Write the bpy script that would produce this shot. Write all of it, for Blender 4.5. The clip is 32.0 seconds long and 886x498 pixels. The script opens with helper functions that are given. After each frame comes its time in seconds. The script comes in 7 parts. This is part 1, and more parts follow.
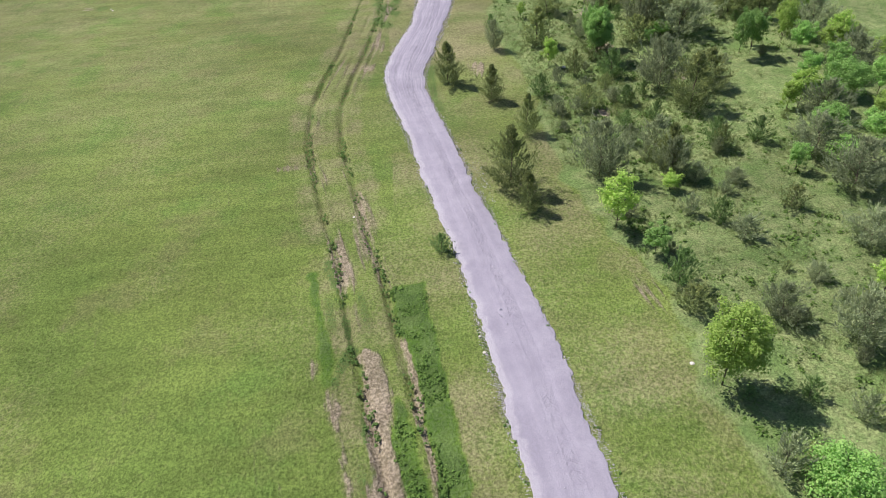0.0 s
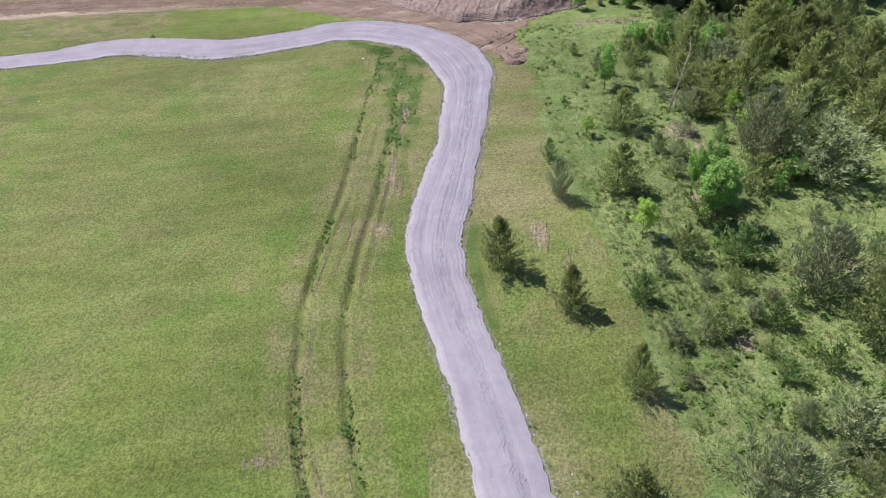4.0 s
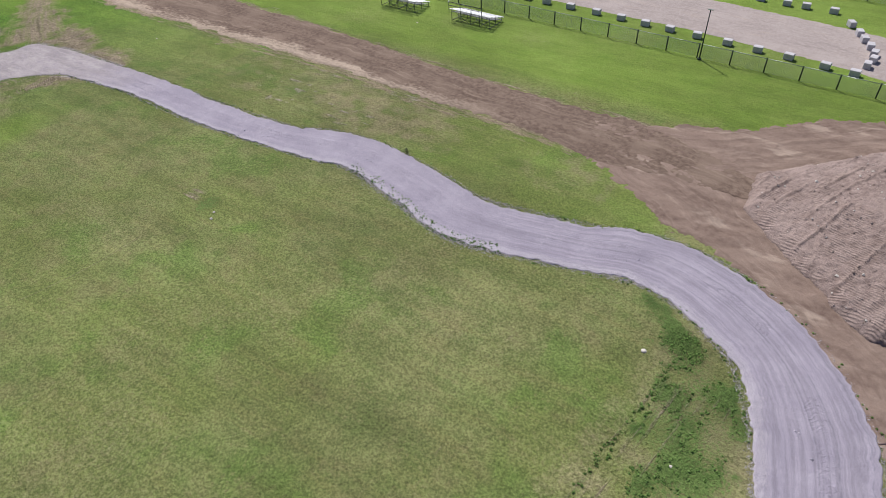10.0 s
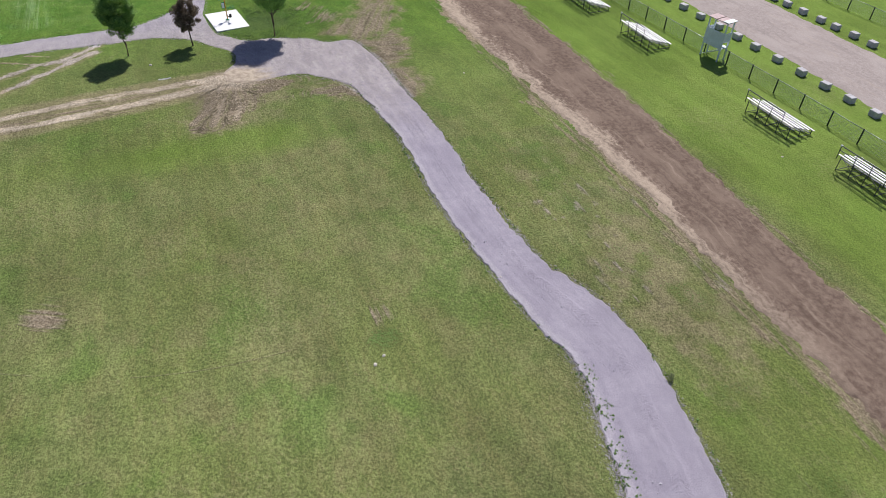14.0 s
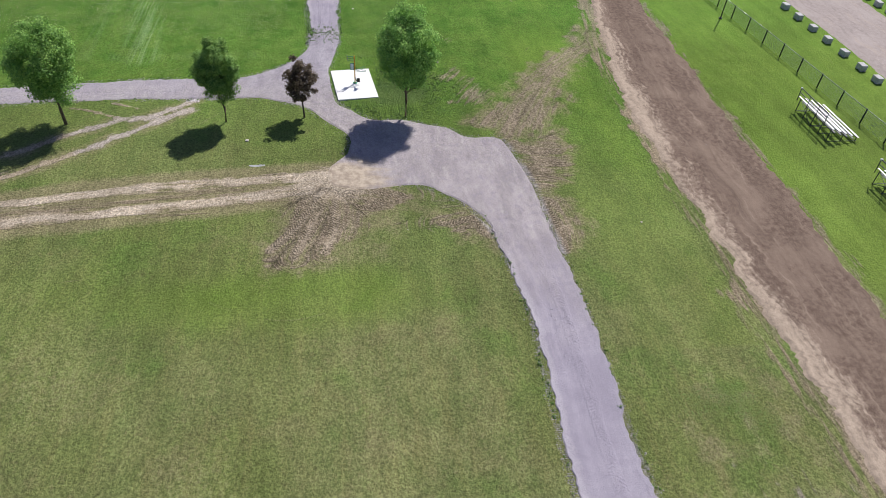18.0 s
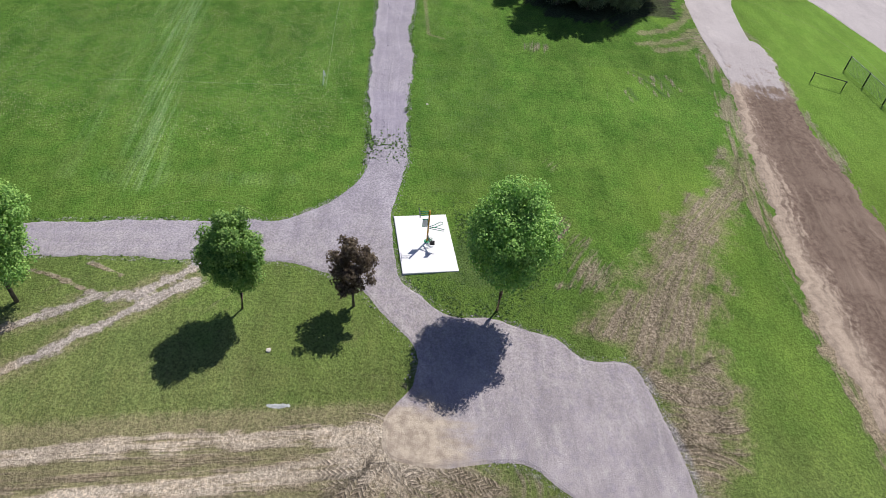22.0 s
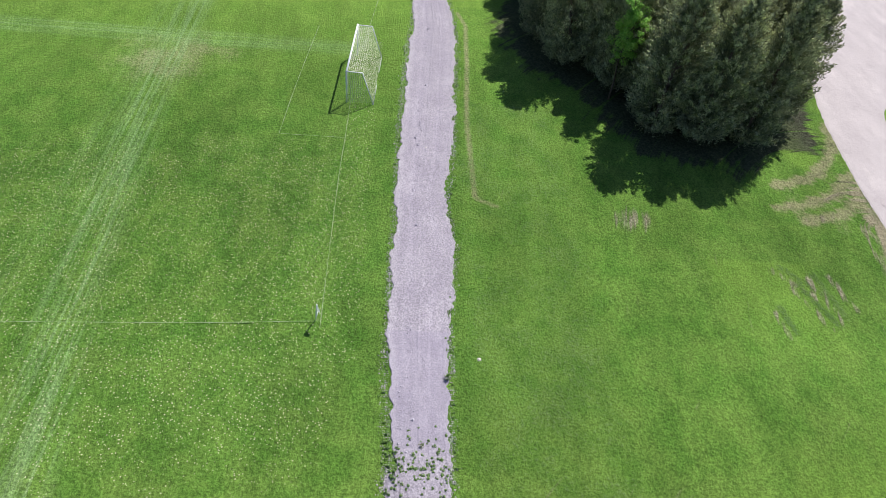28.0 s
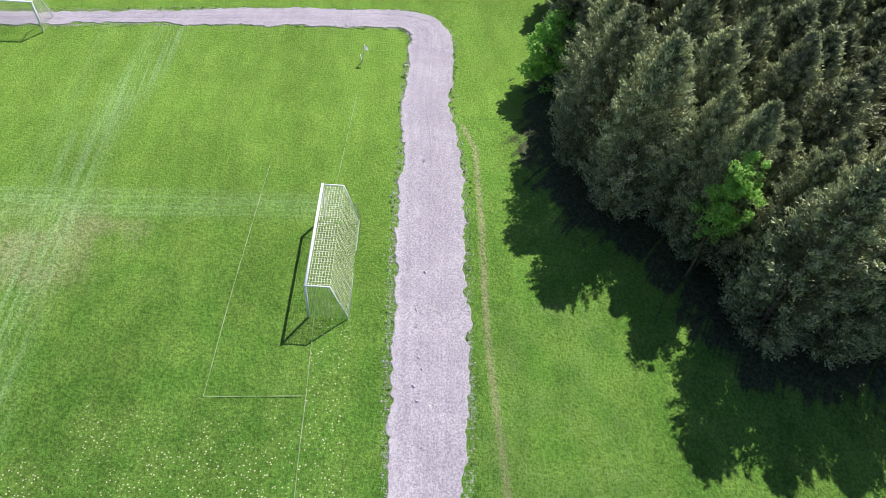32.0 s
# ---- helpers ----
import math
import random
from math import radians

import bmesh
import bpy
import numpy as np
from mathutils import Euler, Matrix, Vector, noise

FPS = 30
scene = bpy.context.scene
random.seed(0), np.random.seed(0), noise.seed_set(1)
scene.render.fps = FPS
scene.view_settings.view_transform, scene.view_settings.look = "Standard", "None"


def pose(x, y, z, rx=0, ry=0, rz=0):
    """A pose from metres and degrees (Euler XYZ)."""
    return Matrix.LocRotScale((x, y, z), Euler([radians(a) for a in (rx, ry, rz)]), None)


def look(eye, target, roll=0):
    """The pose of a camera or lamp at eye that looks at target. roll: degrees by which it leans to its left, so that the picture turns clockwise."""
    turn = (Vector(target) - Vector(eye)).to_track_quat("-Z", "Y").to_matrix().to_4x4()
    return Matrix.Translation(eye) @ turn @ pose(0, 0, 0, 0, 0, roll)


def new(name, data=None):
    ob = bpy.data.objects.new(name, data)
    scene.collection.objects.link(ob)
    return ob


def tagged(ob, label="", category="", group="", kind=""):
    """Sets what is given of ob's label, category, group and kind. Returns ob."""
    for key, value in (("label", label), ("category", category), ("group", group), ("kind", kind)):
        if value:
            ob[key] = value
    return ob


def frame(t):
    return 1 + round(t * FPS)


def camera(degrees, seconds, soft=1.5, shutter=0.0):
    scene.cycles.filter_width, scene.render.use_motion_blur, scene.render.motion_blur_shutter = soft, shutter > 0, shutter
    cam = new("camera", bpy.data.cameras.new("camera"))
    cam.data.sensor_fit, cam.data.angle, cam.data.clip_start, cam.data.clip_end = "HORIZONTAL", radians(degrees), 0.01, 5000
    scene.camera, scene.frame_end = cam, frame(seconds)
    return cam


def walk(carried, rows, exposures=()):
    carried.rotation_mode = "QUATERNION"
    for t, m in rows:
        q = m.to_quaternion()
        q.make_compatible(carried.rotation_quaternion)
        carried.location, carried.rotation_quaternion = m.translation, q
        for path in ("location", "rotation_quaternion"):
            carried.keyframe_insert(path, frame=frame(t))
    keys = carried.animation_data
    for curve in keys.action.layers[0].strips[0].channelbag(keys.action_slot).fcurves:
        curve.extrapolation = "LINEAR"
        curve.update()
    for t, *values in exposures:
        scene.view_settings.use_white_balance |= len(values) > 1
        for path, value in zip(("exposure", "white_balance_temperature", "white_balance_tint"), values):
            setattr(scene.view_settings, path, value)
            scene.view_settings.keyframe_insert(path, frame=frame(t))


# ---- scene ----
cam = camera(67.9, 32.0, 0.9)
PATH = [
    (0, (0.011, 0.026, 24.915), (0.053, 1.571, 23.646), -4.1),
    (0.5, (-0.158, 3.142, 25.135), (-0.115, 4.682, 23.86), -3.9),
    (1, (-0.367, 6.266, 25.232), (-0.322, 7.802, 23.953), -3.8),
    (1.5, (-0.514, 9.232, 25.376), (-0.472, 10.767, 24.095), -3.8),
    (2, (-0.759, 12.249, 25.497), (-0.715, 13.782, 24.214), -3.8),
    (2.5, (-0.974, 15.242, 25.693), (-0.928, 16.772, 24.406), -3.7),
    (3, (-1.16, 18.224, 25.856), (-1.11, 19.751, 24.565), -3.6),
    (3.5, (-1.282, 21.208, 26.02), (-1.232, 22.731, 24.725), -3.7),
    (5.5, (-1.048, 32.879, 26.203), (-1.011, 34.392, 24.895), -4.6),
    (6, (-0.956, 35.913, 26.234), (-0.922, 37.424, 24.924), -4.8),
    (6.5, (-0.845, 38.873, 26.28), (-0.811, 40.381, 24.967), -4.8),
    (7, (-0.681, 41.868, 26.418), (-0.652, 43.37, 25.097), -5.0),
    (7.5, (-0.504, 44.735, 26.569), (-0.516, 46.234, 25.246), -5.0),
    (8, (-0.458, 47.604, 26.629), (-0.57, 49.102, 25.309), -4.6),
    (8.5, (-0.55, 50.378, 26.522), (-0.847, 51.862, 25.214), -3.9),
    (9, (-0.709, 53.16, 26.571), (-1.237, 54.586, 25.271), -2.8),
    (9.5, (-0.803, 55.996, 26.587), (-1.548, 57.324, 25.291), -2.2),
    (10, (-1.35, 58.801, 26.449), (-2.216, 60.056, 25.155), -2.0),
    (10.5, (-2.073, 61.114, 26.449), (-3.027, 62.304, 25.155), -1.4),
    (11, (-3.069, 63.279, 26.458), (-4.106, 64.397, 25.164), -0.9),
    (11.5, (-4.108, 65.331, 26.385), (-5.254, 66.342, 25.095), -0.1),
    (12, (-5.635, 67.3, 26.236), (-6.893, 68.165, 24.944), 0.6),
    (12.5, (-7.246, 69.017, 26.168), (-8.586, 69.747, 24.875), 1.3),
    (13, (-9.049, 70.569, 26.158), (-10.415, 71.243, 24.862), 1.6),
    (13.5, (-11.045, 71.906, 26.187), (-12.419, 72.556, 24.888), 1.8),
    (14, (-13.192, 73.004, 26.178), (-14.573, 73.636, 24.877), 2.1),
    (14.5, (-15.458, 74.015, 26.276), (-16.848, 74.614, 24.969), 2.4),
    (16.5, (-24.781, 76.923, 26.321), (-26.209, 77.396, 25.003), 3.7),
    (17, (-27.211, 77.367, 26.316), (-28.653, 77.772, 24.991), 4.1),
    (17.5, (-29.699, 77.699, 26.354), (-31.152, 78.03, 25.02), 4.5),
    (18, (-32.207, 77.92, 26.423), (-33.662, 78.216, 25.083), 4.7),
    (18.5, (-34.783, 77.986, 26.447), (-36.24, 78.249, 25.102), 5.1),
    (19, (-37.341, 77.927, 26.361), (-38.802, 78.162, 25.014), 5.5),
    (19.5, (-40.002, 77.823, 26.393), (-41.459, 78.045, 25.041), 5.8),
    (20, (-42.706, 77.548, 26.387), (-44.16, 77.763, 25.031), 6.1),
    (20.5, (-45.475, 77.299, 26.378), (-46.925, 77.507, 25.017), 6.4),
    (21, (-48.149, 77.072, 26.367), (-49.594, 77.275, 25.0), 6.6),
    (21.5, (-50.796, 76.885, 26.381), (-52.237, 77.084, 25.009), 6.8),
    (22, (-53.424, 76.693, 26.422), (-54.857, 76.888, 25.041), 7.1),
    (22.5, (-55.952, 76.528, 26.471), (-57.379, 76.721, 25.082), 7.5),
    (23, (-58.39, 76.379, 26.457), (-59.812, 76.569, 25.064), 7.6),
    (23.5, (-60.759, 76.264, 26.351), (-62.176, 76.453, 24.953), 7.6),
    (24, (-62.988, 76.137, 26.272), (-64.402, 76.326, 24.87), 7.7),
    (24.5, (-65.14, 75.971, 26.24), (-66.55, 76.161, 24.834), 7.8),
    (25, (-67.217, 75.921, 26.252), (-68.621, 76.107, 24.84), 7.9),
    (25.5, (-69.251, 75.786, 26.159), (-70.651, 75.972, 24.742), 8.0),
    (27.5, (-76.783, 75.235, 26.005), (-78.162, 75.418, 24.568), 8.3),
    (28, (-78.845, 75.161, 25.954), (-80.22, 75.344, 24.513), 8.3),
    (28.5, (-81.106, 75.152, 25.905), (-82.475, 75.333, 24.459), 8.2),
    (29, (-83.547, 75.128, 25.892), (-84.907, 75.309, 24.437), 8.1),
    (29.5, (-86.049, 75.075, 25.814), (-87.401, 75.258, 24.351), 8.1),
    (30, (-88.707, 75.043, 25.724), (-90.046, 75.23, 24.25), 8.2),
    (30.5, (-91.349, 74.968, 25.615), (-92.678, 75.162, 24.133), 8.4),
    (31, (-94.15, 75.033, 25.485), (-95.464, 75.229, 23.99), 8.4),
    (31.5, (-96.893, 75.152, 25.377), (-98.195, 75.344, 23.871), 8.3),
    (32, (-99.652, 75.182, 25.263), (-100.942, 75.39, 23.748), 7.9),
]
walk(cam, [(t, look(eye, target, roll)) for t, eye, target, roll in PATH], [(0, 0.28), (6, 0.22), (8.5, 0.08), (10, -0.06), (13, -0.08), (19, -0.06), (22, -0.08), (25, 0.05), (28, 0.24), (32, 0.48)])

# ---- daylight ----
SUN_FROM = Vector((-0.81 * math.cos(radians(52.5)), 0.585 * math.cos(radians(52.5)), math.sin(radians(52.5))))
world = bpy.data.worlds.new("sky")
world.use_nodes = True
scene.world = world
wt = world.node_tree
sky = wt.nodes.new("ShaderNodeTexSky")
sky.sky_type, sky.sun_disc = "NISHITA", False
sky.sun_elevation, sky.sun_rotation = radians(52.5), radians(305.8)
tint = wt.nodes.new("ShaderNodeMix")
tint.data_type, tint.blend_type = "RGBA", "MULTIPLY"
tint.inputs[0].default_value = 1.0
tint.inputs[7].default_value = (0.94, 0.95, 1.18, 1)
wt.links.new(sky.outputs[0], tint.inputs[6])
wt.links.new(tint.outputs[2], wt.nodes["Background"].inputs[0])
wt.nodes["Background"].inputs[1].default_value = 0.068
sun_data = bpy.data.lights.new("sun", "SUN")
sun_data.energy, sun_data.angle, sun_data.color = 5.0, radians(0.53), (1.0, 0.96, 0.90)
sun = new("sun", sun_data)
sun.matrix_world = look(SUN_FROM * 100, (0, 0, 0))


# ---- material helpers ----
class Mat:
    """A small builder for node materials."""

    def __init__(self, name):
        self.m = bpy.data.materials.new(name)
        self.m.use_nodes = True
        self.t = self.m.node_tree
        self.b = self.t.nodes["Principled BSDF"]
        self.pos = self.t.nodes.new("ShaderNodeNewGeometry").outputs["Position"]

    def put(self, socket, value):
        if isinstance(value, bpy.types.NodeSocket):
            self.t.links.new(value, socket)
        elif isinstance(value, tuple) and len(value) == 3:
            socket.default_value = (*value, 1.0)
        else:
            socket.default_value = value

    def node(self, kind, out=0, **ins):
        n = self.t.nodes.new("ShaderNode" + kind)
        for key, value in ins.items():
            self.put(n.inputs[int(key[1:])] if key[0] == "i" and key[1:].isdigit() else n.inputs[key], value)
        return n.outputs[out]

    def noise(self, scale, detail=3.0, rough=0.55, vec=None):
        return self.node("TexNoise", 0, Vector=vec or self.pos, Scale=scale, Detail=detail, Roughness=rough)

    def stretch(self, sx, sy, sz, vec=None, rz=0.0):
        n = self.t.nodes.new("ShaderNodeMapping")
        self.put(n.inputs["Vector"], vec or self.pos)
        n.inputs["Scale"].default_value = (sx, sy, sz)
        n.inputs["Rotation"].default_value = (0, 0, radians(rz))
        return n.outputs[0]

    def math(self, op, a, b=0.0):
        n = self.t.nodes.new("ShaderNodeMath")
        n.operation = op
        self.put(n.inputs[0], a)
        self.put(n.inputs[1], b)
        return n.outputs[0]

    def step(self, v, lo, hi, a=0.0, b=1.0):
        n = self.t.nodes.new("ShaderNodeMapRange")
        n.interpolation_type = "SMOOTHSTEP"
        for i, x in enumerate((v, lo, hi, a, b)):
            self.put(n.inputs[i], x)
        return n.outputs[0]

    def mix(self, f, a, b, how="MIX"):
        n = self.t.nodes.new("ShaderNodeMix")
        n.data_type, n.blend_type = "RGBA", how
        self.put(n.inputs[0], f)
        self.put(n.inputs[6], a)
        self.put(n.inputs[7], b)
        return n.outputs[2]

    def attr(self, name):
        n = self.t.nodes.new("ShaderNodeAttribute")
        n.attribute_name = name
        s = self.t.nodes.new("ShaderNodeSeparateColor")
        self.t.links.new(n.outputs["Color"], s.inputs[0])
        return s.outputs[0], s.outputs[1], s.outputs[2], n.outputs["Alpha"]

    def island(self):
        return self.t.nodes.new("ShaderNodeNewGeometry").outputs["Random Per Island"]

    def each(self):
        return self.t.nodes.new("ShaderNodeObjectInfo").outputs["Random"]

    def done(self, color, rough=0.9, bump=None, depth=0.02, spec=0.3, metal=0.0):
        self.put(self.b.inputs["Base Color"], color)
        self.put(self.b.inputs["Roughness"], rough)
        self.b.inputs["Specular IOR Level"].default_value = spec
        self.b.inputs["Metallic"].default_value = metal
        if bump is not None:
            n = self.t.nodes.new("ShaderNodeBump")
            n.inputs["Strength"].default_value = 1.0
            n.inputs["Distance"].default_value = depth
            self.put(n.inputs["Height"], bump)
            self.t.links.new(n.outputs[0], self.b.inputs["Normal"])
        return self.m


def grass_material():
    k = Mat("mown_grass")
    lush, dry, wild, soil = k.attr("zone")
    weed, pale, clover, bright = k.attr("zone_b")
    sand, south, slant, cross = k.attr("zone_c")
    big, mid, small, fine = k.noise(0.09, 4), k.noise(0.55, 4, 0.6), k.noise(5.0, 4, 0.65), k.noise(26.0, 2, 0.6)
    tuft = k.noise(8.5, 3, 0.6)
    thatch = k.step(k.noise(3.6, 5, 0.7), 0.52, 0.66)
    streak = k.noise(0.9, 3, 0.6, k.stretch(0.25, 1.6, 1.0))
    c = k.mix(k.step(mid, 0.3, 0.7), (0.160, 0.196, 0.070), (0.228, 0.238, 0.100))
    c = k.mix(k.step(big, 0.4, 0.65), c, (0.165, 0.200, 0.064))
    c = k.mix(k.math("MULTIPLY", k.step(streak, 0.45, 0.75), 0.5), c, (0.245, 0.235, 0.095))
    c = k.mix(k.math("MULTIPLY", south, 0.9), c, k.mix(k.step(big, 0.35, 0.65), (0.142, 0.210, 0.045), (0.184, 0.245, 0.058)))
    c = k.mix(k.math("MULTIPLY", k.step(k.noise(0.28, 5, 0.65, k.stretch(1.0, 1.0, 1.0, rz=30)), 0.50, 0.66), 0.32), c, (0.230, 0.195, 0.105))
    c = k.mix(k.math("MULTIPLY", k.step(k.noise(0.17, 4, 0.6), 0.52, 0.66), 0.55), c, (0.120, 0.205, 0.045))
    c = k.mix(k.math("MULTIPLY", k.math("MULTIPLY", thatch, k.step(k.noise(0.4, 3, 0.6), 0.40, 0.64, 0.0, 0.45)), k.math("SUBTRACT", 1.0, k.math("MULTIPLY", south, 0.6))), c, (0.275, 0.238, 0.125))
    green = k.mix(k.step(mid, 0.3, 0.7), (0.080, 0.166, 0.025), (0.130, 0.212, 0.040))
    c = k.mix(k.step(k.math("ADD", lush, k.math("MULTIPLY", k.math("SUBTRACT", mid, 0.5), 0.5)), 0.05, 0.95), c, green)
    c = k.mix(k.math("MULTIPLY", bright, 0.85), c, k.mix(mid, (0.158, 0.264, 0.038), (0.200, 0.290, 0.054)))
    c = k.mix(k.step(k.math("ADD", dry, k.math("MULTIPLY", k.math("SUBTRACT", small, 0.5), 0.9)), 0.25, 0.95), c, (0.268, 0.243, 0.132))
    meadow = k.mix(k.step(k.noise(1.3, 5, 0.7), 0.35, 0.65), (0.166, 0.233, 0.082), (0.266, 0.306, 0.132))
    meadow = k.mix(k.step(k.noise(0.35, 3), 0.5, 0.7), meadow, (0.158, 0.236, 0.076))
    c = k.mix(k.step(k.math("ADD", wild, k.math("MULTIPLY", k.math("SUBTRACT", small, 0.5), 0.6)), 0.3, 0.7), c, meadow)
    c = k.mix(k.step(k.math("ADD", weed, k.math("MULTIPLY", k.math("SUBTRACT", k.math("ADD", k.math("MULTIPLY", small, 0.5), k.math("MULTIPLY", tuft, 0.5)), 0.5), 2.4)), 0.35, 0.7), c, k.mix(k.step(mid, 0.35, 0.65), (0.078, 0.128, 0.036), (0.120, 0.178, 0.054)))
    c = k.mix(k.math("MULTIPLY", k.math("MULTIPLY", pale, 0.62), k.step(k.noise(2.4, 3, 0.65, k.stretch(0.035, 1.7, 1.0)), 0.38, 0.66, 0.0, 1.0)), c, (0.245, 0.350, 0.150))
    c = k.mix(k.math("MULTIPLY", k.math("MULTIPLY", cross, 0.6), k.step(k.noise(2.4, 3, 0.65, k.stretch(1.7, 0.035, 1.0)), 0.38, 0.66, 0.2, 1.0)), c, (0.245, 0.350, 0.150))
    earth = k.mix(k.step(small, 0.3, 0.7), (0.230, 0.174, 0.130), (0.415, 0.335, 0.262))
    fu, fv, turned, lug = k.attr("flow")
    flow = k.t.nodes.new("ShaderNodeCombineXYZ")
    k.put(flow.inputs[0], k.math("MULTIPLY", fu, 2.6))
    k.put(flow.inputs[1], k.math("MULTIPLY", fv, 0.22))
    tracks = k.noise(1.0, 4, 0.62, flow.outputs[0])
    stony, litter_shade, _, _ = k.attr("zone_d")
    speckle = k.noise(11.0, 3, 0.75)
    earth = k.mix(sand, earth, k.mix(k.math("MULTIPLY", turned, k.step(k.math("ADD", k.math("MULTIPLY", tracks, 0.7), k.math("MULTIPLY", small, 0.3)), 0.36, 0.56)), (0.300, 0.240, 0.165), (0.570, 0.485, 0.390)))
    wobble = k.math("MULTIPLY", k.math("SUBTRACT", k.noise(1.5, 2), 0.5), 0.25)
    vee = k.math("ADD", fv, k.math("PINGPONG", k.math("ADD", fu, wobble), 0.27))
    cell = k.math("FRACT", k.math("MULTIPLY", vee, 4.4))
    tread = k.math("MULTIPLY", k.step(k.math("ABSOLUTE", k.math("SUBTRACT", cell, 0.5)), 0.12, 0.30), k.math("MULTIPLY", lug, k.step(k.noise(0.7, 3, 0.6), 0.36, 0.52)))
    earth = k.mix(1.0, earth, k.math("SUBTRACT", 1.10, k.math("MULTIPLY", tread, 0.50)), "MULTIPLY")
    earth = k.mix(1.0, earth, k.step(tracks, 0.32, 0.68, 1.14, 0.86), "MULTIPLY")
    earth = k.mix(stony, earth, k.mix(k.step(speckle, 0.38, 0.62), (0.400, 0.370, 0.385), (0.620, 0.580, 0.605)))
    # needle litter, painted near black to deepen the shade of the grove
    earth = k.mix(litter_shade, earth, k.mix(k.step(small, 0.35, 0.65), (0.040, 0.036, 0.028), (0.075, 0.066, 0.050)))
    tracks = k.node("Mix", 0, i0=k.math("MULTIPLY", stony, 0.8), i2=tracks, i3=k.noise(4.5, 4, 0.7))
    edge = k.math("ADD", soil, k.math("MULTIPLY", k.math("SUBTRACT", k.math("ADD", k.math("MULTIPLY", tracks, 0.95), k.math("MULTIPLY", fine, 0.15)), 0.55), 2.2))
    soily = k.step(edge, 0.30, 0.78)
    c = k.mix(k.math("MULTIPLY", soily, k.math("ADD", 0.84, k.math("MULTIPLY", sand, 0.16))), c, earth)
    tone = k.math("ADD", k.step(small, 0.25, 0.75, 0.86, 1.10), k.math("ADD", k.step(fine, 0.3, 0.7, -0.22, 0.22), k.step(tuft, 0.32, 0.68, -0.30, 0.28)))
    tone = k.node("Mix", 0, i0=k.math("MULTIPLY", bright, 0.55), i2=tone, i3=1.0)
    c = k.mix(1.0, c, tone, "MULTIPLY")
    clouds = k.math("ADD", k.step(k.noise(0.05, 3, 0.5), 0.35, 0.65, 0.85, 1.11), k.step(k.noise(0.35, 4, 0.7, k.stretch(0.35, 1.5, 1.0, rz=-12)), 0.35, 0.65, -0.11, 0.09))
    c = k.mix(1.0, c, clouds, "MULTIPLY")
    c = k.mix(slant, c, k.mix(1.0, c, (0.97, 1.08, 1.03), "MULTIPLY"))
    spots = k.t.nodes.new("ShaderNodeTexVoronoi")
    spots.inputs["Scale"].default_value = 6.4
    k.put(spots.inputs["Vector"], k.pos)
    flower = k.math("MULTIPLY", k.step(spots.outputs["Distance"], 0.14, 0.24, 1.0, 0.0), k.step(k.math("ADD", clover, k.math("MULTIPLY", k.math("SUBTRACT", mid, 0.5), 1.6)), 0.35, 0.75))
    c = k.mix(k.math("MULTIPLY", flower, 0.92), c, (0.56, 0.57, 0.36))
    relief = k.math("ADD", small, k.math("ADD", tuft, k.math("MULTIPLY", fine, 0.6)))
    relief = k.math("ADD", relief, k.math("MULTIPLY", soily, k.math("ADD", k.math("MULTIPLY", tread, -0.7), k.math("MULTIPLY", tracks, 1.0))))
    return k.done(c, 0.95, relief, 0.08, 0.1)


